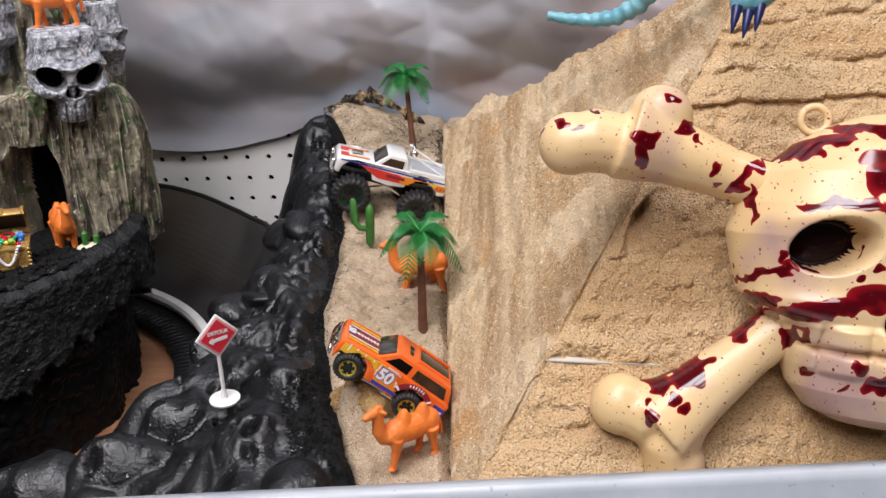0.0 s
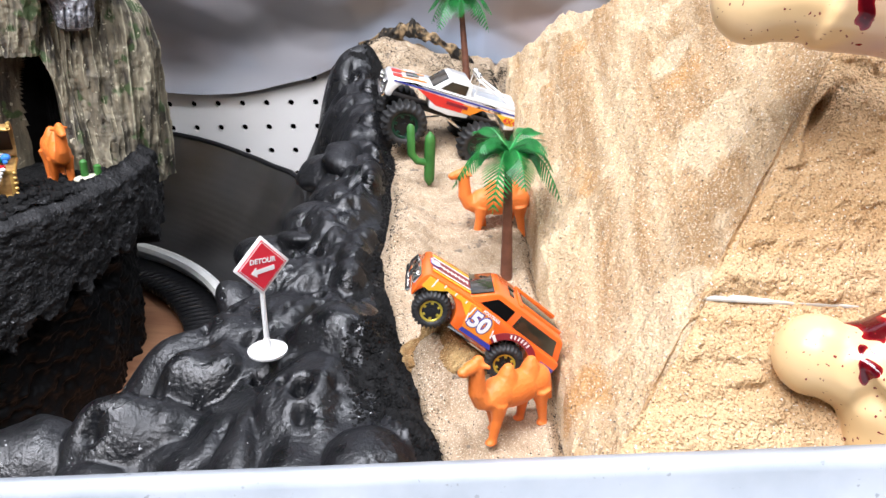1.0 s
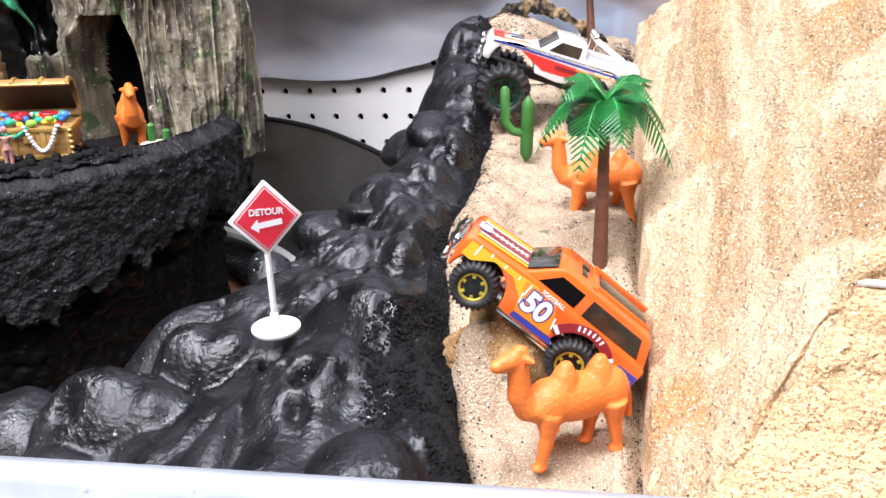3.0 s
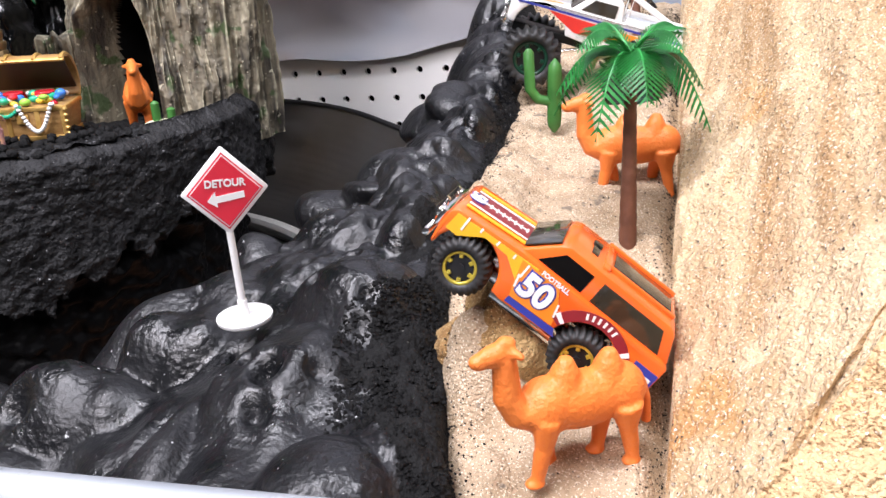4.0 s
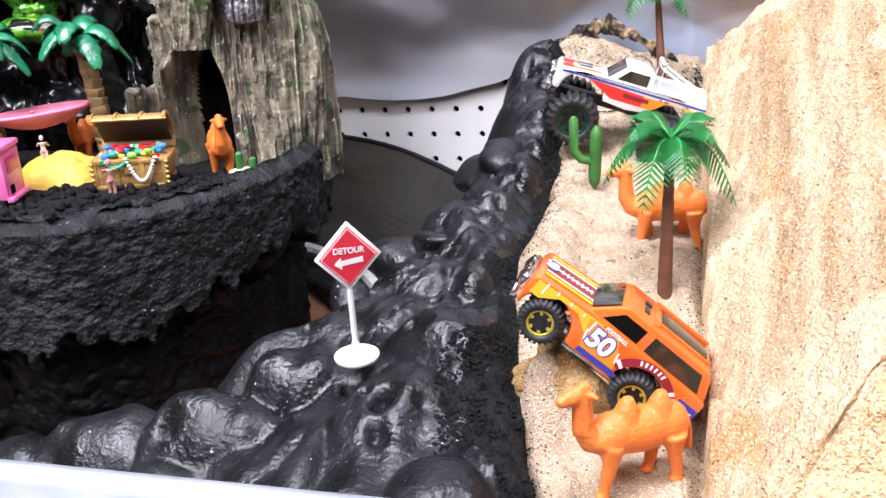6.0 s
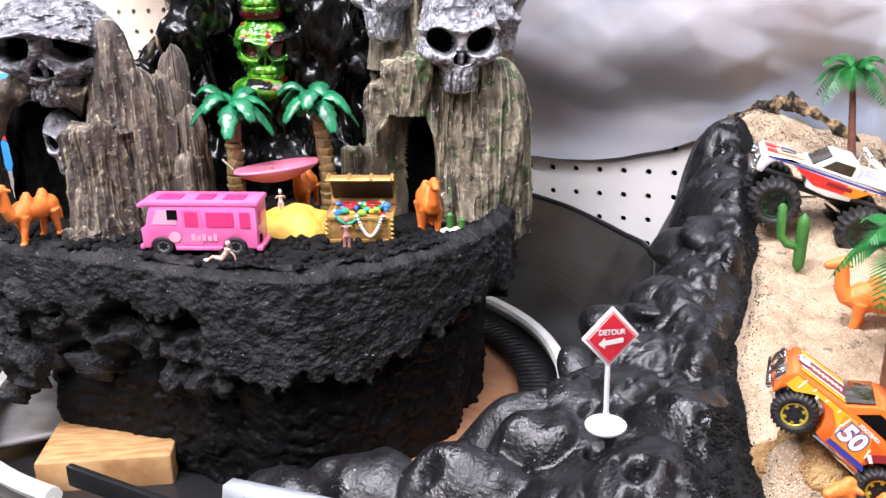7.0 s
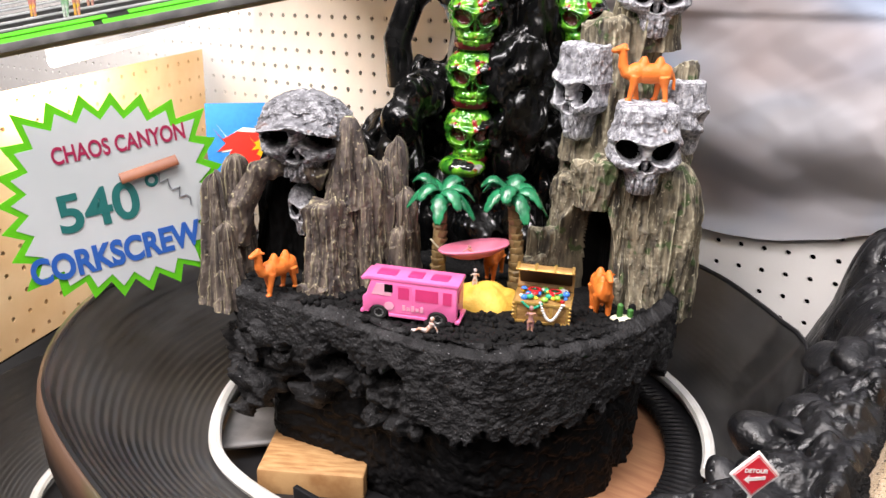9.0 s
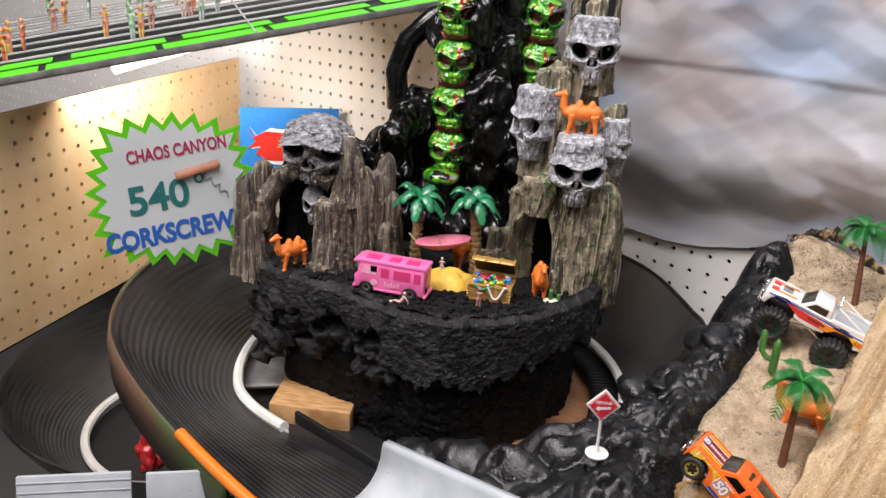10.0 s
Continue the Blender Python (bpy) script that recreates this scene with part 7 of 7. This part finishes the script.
# ---- big plastic skull and crossbones hung before the slab ----
# blots in millimetres from the middle of the face: place, half sizes, turn
SPLASHES = [
    (-44.3, 51.9, 19.0, 4.3, 20), (-19.0, 60.7, 15.2, 3.3, -5), (-13.9, 48.1, 13.9, 5.1, 0), (-19.0, 38.0, 7.1, 10.1, 10), (-34.2, 29.1, 16.7, 2.3, 4), (-68.8, 36.6, 3.3, 11.4, -25),
    (-65.0, 25.8, 1.8, 10.1, 0), (-58.2, -2.5, 15.7, 2.3, 28), (-59.5, -15.4, 7.6, 3.3, 10), (-34.2, -15.2, 27.8, 3.8, 14), (-17.7, -10.1, 12.7, 6.6, 0), (-3.3, 12.7, 6.1, 12.7, 0),
    (-7.6, -30.4, 4.6, 15.7, 0), (-13.9, -46.0, 6.6, 4.6, 35), (-21.5, -39.2, 4.0, 2.3, 0), (-53.9, 5.1, 2.8, 3.0, 30), (-43.0, 0.5, 3.0, 2.3, 0), (-19.0, 2.5, 2.5, 2.5, 0),
    (-25.3, -1.3, 2.3, 1.8, 0), (-38.0, -45.5, 2.5, 2.0, 0), (-24.0, -50.6, 3.3, 2.0, 30), (-44.3, -30.4, 2.5, 6.6, -25), (-3.8, 30.4, 10.1, 6.6, 30), (-113.8, 53.2, 7.1, 3.5, 15),
    (-115.6, 45.4, 2.0, 8.1, 5), (-96.1, 58.6, 6.1, 3.3, 20), (-90.6, 54.2, 2.5, 2.5, 0), (-102.5, 70.9, 3.3, 2.5, 0), (-90.3, 69.6, 1.5, 3.5, -20), (-150.5, 58.0, 2.5, 3.3, 0),
    (-142.9, 56.3, 3.5, 1.8, 10), (-136.4, 65.1, 2.3, 1.0, 0), (-81.7, 39.4, 2.3, 5.1, 0), (-72.1, 33.9, 3.8, 6.1, -30), (-63.1, -28.1, 5.6, 8.6, -30), (-99.7, -57.3, 7.6, 3.0, 8),
    (-84.6, -51.0, 6.1, 4.3, 35), (-103.4, -65.8, 2.0, 2.3, 0), (-104.3, -71.1, 2.5, 3.3, 0), (-92.9, -63.0, 3.5, 2.8, 30), (-94.0, -53.5, 9.0, 2.6, 12), (-80.0, -47.5, 3.0, 6.0, -35), (-88.0, -66.5, 4.2, 2.6, 20), (-102.0, -71.0, 3.2, 2.6, 0),
]


def bloody():
    """Cream plastic with glossy blood: big splashes, runs and droplets."""
    m = mat("bloodied_cream_plastic", (0.74, 0.50, 0.24), (0.80, 0.58, 0.32), 12, 0.32, bump=0.1, fine=60)
    t = m.node_tree
    N, L = t.nodes, t.links
    b = N["Principled BSDF"]
    src = b.inputs["Base Color"].links[0].from_socket
    co = N.new("ShaderNodeTexCoord")
    def blot(colour, sc, lo, hi, src, stretch, detail, shift):
        mp = N.new("ShaderNodeMapping")
        mp.inputs["Scale"].default_value, mp.inputs["Location"].default_value = stretch, shift
        L.new(co.outputs["Object"], mp.inputs[0])
        n = N.new("ShaderNodeTexNoise")
        n.inputs["Scale"].default_value, n.inputs["Detail"].default_value = sc, detail
        L.new(mp.outputs[0], n.inputs["Vector"])
        r = N.new("ShaderNodeMapRange")
        r.inputs[1].default_value, r.inputs[2].default_value = lo, hi
        L.new(n.outputs[0], r.inputs[0])
        x = N.new("ShaderNodeMix")
        x.data_type = "RGBA"
        x.inputs[7].default_value = (*colour, 1)
        L.new(src, x.inputs[6])
        L.new(r.outputs[0], x.inputs[0])
        return x.outputs[2], r.outputs[0]
    src, _ = blot((0.52, 0.33, 0.28), 16, 0.52, 0.66, src, (1, 1, 1), 3, (4, 1, 2))
    sep = N.new("ShaderNodeSeparateXYZ")
    warp = N.new("ShaderNodeTexNoise")
    warp.inputs["Scale"].default_value, warp.inputs["Detail"].default_value = 120, 1
    L.new(co.outputs["Object"], warp.inputs["Vector"])
    L.new(co.outputs["Object"], sep.inputs[0])

    def op(kind, p, q):
        k = N.new("ShaderNodeMath")
        k.operation = kind
        for i, z in enumerate((p, q)):
            if isinstance(z, (int, float)):
                k.inputs[i].default_value = z
            else:
                L.new(z, k.inputs[i])
        return k.outputs[0]

    wet = None
    bend = op("MULTIPLY", op("SUBTRACT", warp.outputs[0], 0.5), 0.010)
    bx, bz = op("ADD", sep.outputs[0], bend), op("SUBTRACT", sep.outputs[2], bend)
    for cx, cz, rx, rz, turn in SPLASHES:
        ct, st = math.cos(radians(turn)), math.sin(radians(turn))
        dx, dz = op("SUBTRACT", bx, cx * 0.001), op("SUBTRACT", bz, cz * 0.001)
        ex = op("ADD", op("MULTIPLY", dx, ct / (rx * 0.001)), op("MULTIPLY", dz, st / (rx * 0.001)))
        ez = op("SUBTRACT", op("MULTIPLY", dz, ct / (rz * 0.001)), op("MULTIPLY", dx, st / (rz * 0.001)))
        d = op("ADD", op("MULTIPLY", ex, ex), op("MULTIPLY", ez, ez))
        wet = d if wet is None else op("MINIMUM", wet, d)
    wet = op("ADD", wet, op("MULTIPLY", op("SUBTRACT", warp.outputs[0], 0.5), 1.9))
    r = N.new("ShaderNodeMapRange")
    r.inputs[1].default_value, r.inputs[2].default_value = 1.0, 0.93
    L.new(wet, r.inputs[0])
    f1 = r.outputs[0]
    x = N.new("ShaderNodeMix")
    x.data_type = "RGBA"
    thick = N.new("ShaderNodeMapRange")
    thick.inputs[1].default_value, thick.inputs[2].default_value = 0.9, 0.25
    L.new(wet, thick.inputs[0])
    red = N.new("ShaderNodeMix")
    red.data_type = "RGBA"
    red.inputs[6].default_value, red.inputs[7].default_value = (0.27, 0.006, 0.010, 1), (0.075, 0.0015, 0.004, 1)
    L.new(thick.outputs[0], red.inputs[0])
    L.new(red.outputs[2], x.inputs[7])
    L.new(src, x.inputs[6])
    L.new(f1, x.inputs[0])
    src = x.outputs[2]
    src, f2 = blot((0.16, 0.004, 0.008), 150, 0.752, 0.762, src, (1, 1, 0.8), 1, (0, 3, 0))
    src, _ = blot((0.20, 0.012, 0.015), 700, 0.775, 0.79, src, (1, 1, 1), 0, (0, 0, 5))
    L.new(src, b.inputs["Base Color"])
    mx = N.new("ShaderNodeMath")
    mx.operation = "MAXIMUM"
    L.new(f1, mx.inputs[0])
    L.new(f2, mx.inputs[1])
    r = N.new("ShaderNodeMapRange")
    r.inputs[3].default_value, r.inputs[4].default_value = 0.34, 0.08
    L.new(mx.outputs[0], r.inputs[0])
    L.new(r.outputs[0], b.inputs["Roughness"])
    return m


M_BLOODY = bloody()
# dark blood red, taken near black to paint in the shade of the sockets
M_GORE_SHADE = mat("blood_socket_shade", (0.008, 0.0006, 0.0008), (0.014, 0.001, 0.0014), 90, 0.22, bump=0.5, gloss=0.2)
SK = facing((0.2580, 0.3720, 0.3570), (-0.06, -0.94, 0.33))
deco = thing("skull_and_crossbones", SK, "cream plastic skull and crossbones splashed with red", "hanging ornament")
head = skull(0.1457, 0.141, 0.080, HEAD, 1.0, eye=(0.485, 0.155, 0.215, 0.165), slant=-0.15, teeth=1.3, deep=0.62, nose_w=0.17, brow=0.05, nu=320, nv=240, gum=(-0.30, -0.66))
part("skull", head, [M_BLOODY, M_GORE_SHADE], deco, "cream skull with dark red eye sockets")


def bone(p, knobs, r):
    """A bone from the middle p out to its two knobs."""
    p, ks = Vector(p), [Vector(k) for k in knobs]
    q = (ks[0] + ks[1]) / 2
    q = q + (p - q).normalized() * r * 0.5
    bm = tube([tuple(p), tuple(p.lerp(q, 0.35)), tuple(p.lerp(q, 0.7)), tuple(q)], [r * 1.0, r * 0.98, r * 1.25, r * 1.75], 18)
    for c in ks:
        tube([tuple(p.lerp(q, 0.75)), tuple(q.lerp(c, 0.6)), tuple(c)], [r * 1.0, r * 1.25, r * 1.1], 14, bm=bm)
        egg(r * 1.22, r * 1.1, r * 1.22, tuple(c), bm=bm, u=20, v=14)
    return fuse(bm, 0.0014, 8)


part("bone", bone((-0.050, 0.0, 0.032), ((-0.1460, 0.0, 0.0500), (-0.1060, 0.0, 0.0640)), 0.0122), M_BLOODY, deco, "cream bone spotted with red")
part("bone", bone((-0.040, 0.002, -0.024), ((-0.1150, -0.002, -0.0700), (-0.0890, -0.002, -0.0955)), 0.0120), M_BLOODY, deco, "cream bone spotted with red")
part("bone", bone((0.050, 0.002, 0.032), ((0.1440, 0.0, 0.0655), (0.1045, 0.0, 0.0745)), 0.0104), M_BLOODY, deco)
part("bone", bone((0.044, 0.002, -0.020), ((0.1170, 0.0, -0.0605), (0.0935, 0.0, -0.0800)), 0.0104), M_BLOODY, deco)
part("hanging_loop", sheet(np.array([[((0.0062 + 0.0018 * math.cos(q)) * math.cos(p) - 0.034, 0.014 + 0.0018 * math.sin(q), 0.0670 + (0.0062 + 0.0018 * math.cos(q)) * math.sin(p)) for q in np.linspace(0, 6.283, 10, endpoint=False)] for p in np.linspace(0, 6.283, 28, endpoint=False)]), wrap_u=True, wrap_v=True), M_BLOODY, deco)

# ---- blue creature's tail and claw on top of the slab ----
M_TEAL = mat("teal_plastic", (0.10, 0.32, 0.40), (0.22, 0.50, 0.57), 80, 0.38, bump=1.0, fine=260)
M_NAVY = plain("navy_plastic", (0.012, 0.018, 0.09), 0.35)
tail = thing("toy_tail", pose(-0.006, 0.004, 0.015), "ribbed teal plastic tail curling over the rock", "toy tail")
pts = [(0.1130, 0.520, 0.4300), (0.1260, 0.517, 0.4285), (0.1390, 0.513, 0.4288), (0.1510, 0.508, 0.4315), (0.1610, 0.503, 0.4385), (0.1690, 0.498, 0.4500), (0.1790, 0.494, 0.4640), (0.195, 0.49, 0.475)]
fine_pts, fine_r = [], []
for i in range(len(pts) - 1):
    for k in range(8):
        t = k / 8
        fine_pts.append(tuple(Vector(pts[i]).lerp(Vector(pts[i + 1]), t)))
        fine_r.append((0.0024 + 0.0006 * i + 0.0006 * t) * (1.0 + 0.20 * (k % 4 in (0, 1))))
part("tail", tube(fine_pts, fine_r, 14), M_TEAL, tail)
claw = thing("toy_claw", pose(-0.010, -0.020, 0.010), "teal plastic foot with dark blue claws on the rock", "toy claw")
part("foot", fuse(tube([(0.1960, 0.446, 0.4560), (0.2040, 0.448, 0.4560), (0.2140, 0.452, 0.4640), (0.22, 0.456, 0.475)], [0.004, 0.007, 0.008, 0.008], 12), 0.0009, 2), M_TEAL, claw)
for dx, dz in ((-0.0025, 0.0), (0.003, -0.002), (0.008, 0.001)):
    part("claw", tube([(0.2000 + dx, 0.444, 0.4540 + dz), (0.1985 + dx, 0.440, 0.4485 + dz), (0.1975 + dx, 0.438, 0.4430 + dz)], [0.0026, 0.0018, 0.0004], 10), M_NAVY, claw)
blk = thing("black_claws", pose(-0.011, 0.012, 0), "black plastic clawed feet gripping the top of the tower", "toy claw")
for k, x in enumerate((-0.0125, 0.0125)):
    p = Vector((-0.247, 0.640, 0.5215)) + Vector((0.835, 0.55, 0)) * x
    part("leg", tube([tuple(p + Vector((0, 0, 0.060))), tuple(p + Vector((0, 0, 0.020))), tuple(p + Vector((0, 0, 0.002)))], [0.005, 0.0035, 0.004], 10), M_BLACK_PLASTIC, blk)
    for a in (-150, -90, -30, 90):
        q = Vector((math.cos(radians(a)), math.sin(radians(a)), 0))
        part("toe", tube([tuple(p), tuple(p + q * 0.008 + Vector((0, 0, 0.002))), tuple(p + q * 0.013 - Vector((0, 0, 0.003)))], [0.003, 0.0022, 0.0004], 8), M_BLACK_PLASTIC, blk)

# ---- starburst placard ----
M_CARD = mat("pale_card", (0.52, 0.57, 0.58), (0.60, 0.64, 0.65), 12, 0.45)
M_LIME = plain("lime_edge", (0.10, 0.58, 0.01), 0.4)
M_TEALINK = plain("teal_ink", (0.01, 0.16, 0.15), 0.4)
M_BLUEINK = plain("blue_ink", (0.02, 0.12, 0.48), 0.4)
M_PINKINK = plain("crimson_ink", (0.40, 0.02, 0.08), 0.4)
M_CORK = mat("corkscrew_wood", (0.22, 0.075, 0.035), (0.30, 0.11, 0.05), 60, 0.5)
M_WIRE = plain("grey_wire", (0.22, 0.24, 0.26), 0.4)


def burst(r0, r1, n, sx=1.0, sz=1.0):
    pts = []
    for i in range(2 * n):
        a = math.pi * i / n
        r = r1 if i % 2 == 0 else r0
        k = 1 / max(abs(math.cos(a)), abs(math.sin(a))) ** 0.45
        pts.append((r * k * math.cos(a) * sx, r * k * math.sin(a) * sz))
    return pts


BURST = facing((-0.5240, 0.3570, 0.3400), (0.93, -0.36, 0.05), (-0.02, 0.05, 1)) @ Matrix.Diagonal((1.08, 1, 1.13, 1))
placard = thing("starburst_placard", BURST, "jagged lime-edged starburst card lettered for the corkscrew", "placard")
part("lime_edge", prism(burst(0.0575, 0.0690, 24, 1.06, 0.98), 0.0016), M_LIME, placard, "jagged lime border")
part("card", prism(burst(0.0520, 0.0610, 24, 1.06, 0.98), 0.0004, m=pose(0, -0.0012, 0)), M_CARD, placard, "pale grey card face")
lean = pose(0, -0.0018, 0)
part("title", lettering("CHAOS CANYON", 0.0150, 0.0002, 0.0003, 0.72), M_PINKINK, placard, "crimson dripping letters", m=lean @ pose(0.004, 0, 0.0350, 0, -9, 0))
part("angle", lettering("540", 0.0340, 0.0002, 0.0008, 1.05), M_TEALINK, placard, m=lean @ pose(-0.0125, 0, -0.0060, 0, -9, 0))
part("degree", sheet(np.array([[((0.0034 + 0.0012 * math.cos(q)) * math.cos(p) + 0.0225, -0.0018 - 0.0003 * math.sin(q), 0.0105 + (0.0034 + 0.0012 * math.cos(q)) * math.sin(p)) for q in np.linspace(0, 6.283, 8, endpoint=False)] for p in np.linspace(0, 6.283, 20, endpoint=False)]), wrap_u=True, wrap_v=True), M_TEALINK, placard)
part("word", lettering("CORKSCREW", 0.0230, 0.0002, 0.0009, 0.80), M_BLUEINK, placard, m=lean @ pose(-0.002, 0, -0.0370, 0, -9, 0))
part("corkscrew_handle", tube([(0.0020, -0.0024, 0.0130), (0.0400, -0.0024, 0.0235)], 0.0046, 12, flat=0.4), M_CORK, placard, "brown corkscrew handle")
wire = [(0.0240 + 0.0026 * i + 0.0016 * math.sin(i * 2.4), -0.0022, 0.0150 - 0.0021 * i + 0.0026 * math.sin(i * 2.4)) for i in range(11)]
part("corkscrew_wire", tube(wire, 0.0006, 6), M_WIRE, placard)
part("peg_arm", tube([(0, 0.001, 0.01), (0, 0.420, 0.01)], 0.002, 8), M_TIMBER, placard, "thin wooden arm to the board")

# ---- small poster on the board behind ----
poster = thing("flame_poster", facing((-0.835, 0.745, 0.262), (0.80, -0.60, 0)), "blue poster with a red and yellow flame shape", "poster")
part("sheet", block(0.150, 0.002, 0.110, (0.01, 0, 0)), plain("poster_blue", (0.02, 0.22, 0.62), 0.5), poster)
flame = [(0.75 * x, 0.75 * z) for x, z in [(-0.075, 0.030), (-0.060, 0.012), (-0.035, 0.025), (0.020, 0.020), (0.070, 0.008), (0.075, -0.020), (0.030, -0.038), (-0.030, -0.036), (-0.055, -0.022), (-0.045, -0.006), (-0.070, -0.010), (-0.055, 0.004)]]
part("white_flame", prism([(x * 1.1, z * 1.25) for x, z in flame], 0.0010, m=pose(0.01, -0.0018, 0)), M_WHITE, poster)
part("red_flame", prism(flame, 0.0010, m=pose(0, -0.0028, 0)), M_RED, poster)
part("yellow_flame", prism([(x * 0.6 + 0.022, z * 0.62 - 0.002) for x, z in flame], 0.0010, m=pose(0, -0.0038, 0)), M_YELLOW, poster)

# ---- grandstand on the shelf ----
M_GRASS = plain("bright_green_board", (0.08, 0.66, 0.02), 0.5)
M_BENCH = mat("pale_bench", (0.34, 0.36, 0.36), (0.48, 0.50, 0.50), 50, 0.5)
M_DARK = plain("dark_gap", (0.012, 0.014, 0.013), 0.6)
A, B = Vector((-0.762, 0.300, 0.410)), Vector((-0.545, 0.712, 0.500))
along = (B - A).normalized()
away = Vector((-along.y, along.x, 0)).normalized()
GS = Matrix((along, away, along.cross(away))).transposed().to_4x4()
stand = thing("grandstand", Matrix.Translation(A) @ GS, "toy grandstand with pale benches, green front and rail", "grandstand")
LEN = 0.46
part("deck", block(LEN + 0.3, 0.30, 0.006, (LEN / 2, 0.15, -0.003), 0.0006), M_DARK, stand)
part("front_edge", block(LEN + 0.3, 0.003, 0.007, (LEN / 2, 0.0, -0.002), 0.0004), M_GREY_PLATE, stand, "scuffed grey front edge")
for i in range(7):
    part("green_panel", block(0.117, 0.036, 0.001, (-0.14 + 0.125 * i, 0.0220, 0.0007)), M_GRASS, stand, "bright green panel")
    part("green_panel", block(0.105, 0.030, 0.001, (-0.12 + 0.125 * i, 0.0620, 0.0017)), M_GRASS, stand)
for i in range(7):
    y, z = 0.092 + 0.030 * i, 0.003 + 0.0036 * i
    part("bench", block(LEN + 0.3, 0.0075, 0.0022, (LEN / 2, y, z), 0.0004), M_BENCH, stand)
    part("riser", block(LEN + 0.3, 0.0010, 0.0020, (LEN / 2, y + 0.009, z), 0.0), M_DARK, stand)
for i in (1, 4, 7):
    part("cross_rail", tube([(-0.14 + 0.105 * i, 0.004, 0.002), (-0.14 + 0.105 * i, 0.28, 0.034)], 0.0012, 6), M_BENCH, stand)
rng = random.Random(21)
for i in range(58):
    row = rng.randrange(0, 7)
    p = Matrix.Translation(A) @ GS @ Vector((rng.uniform(-0.12, 0.58), 0.092 + 0.030 * row, 0.004 + 0.0036 * row))
    doll(STAND, M_TINT[i % 6], facing(tuple(p), (0.9, -0.3, 0)) @ pose(0, 0, 0, 0, 0, rng.uniform(-70, 70)) @ Matrix.Diagonal((1.7, 1.7, 1.7, 1)), "tiny plastic spectator figurine on the grandstand", "grandstand spectators")
shelf = thing("shelf", pose(0, 0, 0), "pale wooden shelf carrying the grandstand", "shelf")
c = A + along * LEN / 2 + away * 0.21
part("board", block(LEN + 0.34, 0.32, 0.008, (0, 0, 0), 0.001), M_SHELF, shelf, m=Matrix.Translation(c - Vector((0, 0, 0.012))) @ GS)
for k in (-0.36,):
    part("bracket", block(0.03, 0.03, 1.16, (0, 0, 0), 0.002), M_SHELF, shelf, m=Matrix.Translation(c + away * 0.13 + along * k + Vector((0, 0, -0.61))))

# lamp tube under the shelf
lamp = thing("strip_light", pose(0, 0, 0), "lit white strip light along the top of the tan board", "strip light")
m_glow = bpy.data.materials.new("lamp_glow")
m_glow.use_nodes = True
m_glow.node_tree.nodes["Principled BSDF"].inputs["Emission Color"].default_value = (1, 0.97, 0.9, 1)
m_glow.node_tree.nodes["Principled BSDF"].inputs["Emission Strength"].default_value = 9.0
part("tube", tube([(-0.930, 0.530, 0.378), (-1.030, 0.775, 0.392)], 0.007, 12), m_glow, lamp, "glowing white tube")
part("housing", tube([(-0.930, 0.530, 0.390), (-1.030, 0.775, 0.404)], 0.009, 8), M_WHITE_PLASTIC, lamp)

# ---- bits at the near end of the lane ----
wb = thing("white_box", facing((-0.385, 0.170, 0.140), (0.75, -0.62, 0.25)), "white corrugated plastic panel beside the lane", "plastic panel")
part("panel", block(0.085, 0.004, 0.075, (0, 0, 0), 0.0008), M_WHITE_PLASTIC, wb)
for i in range(9):
    part("flute", block(0.085, 0.0006, 0.0012, (0, -0.0022, -0.032 + 0.008 * i), 0.0002), M_WHITE_PLASTIC, wb)
wc = thing("white_box", facing((-0.318, 0.2270, 0.150), (0.75, -0.62, 0.2)), "smooth white plastic panel beside the orange strip", "plastic panel")
part("panel", block(0.060, 0.004, 0.075, (0, 0, 0), 0.0008), M_WHITE_PLASTIC, wc)
M_REDTOY = mat("red_toy_plastic", (0.40, 0.012, 0.015), (0.52, 0.02, 0.02), 80, 0.25, coat=0.3)
bm = bmesh.new()
rng = random.Random(9)
for i in range(16):
    egg(0.006 + 0.004 * rng.random(), 0.006, 0.010 + 0.006 * rng.random(), (rng.uniform(-0.02, 0.02), rng.uniform(-0.014, 0.014), rng.uniform(0.006, 0.050)), (rng.uniform(-40, 40), rng.uniform(-40, 40), 0), bm=bm)
solid("red_toy", fuse(bm, 0.0014, 2), M_REDTOY, pose(-0.674, 0.402, -0.084), "glossy dark red toy heap inside the lower turn", "toy")
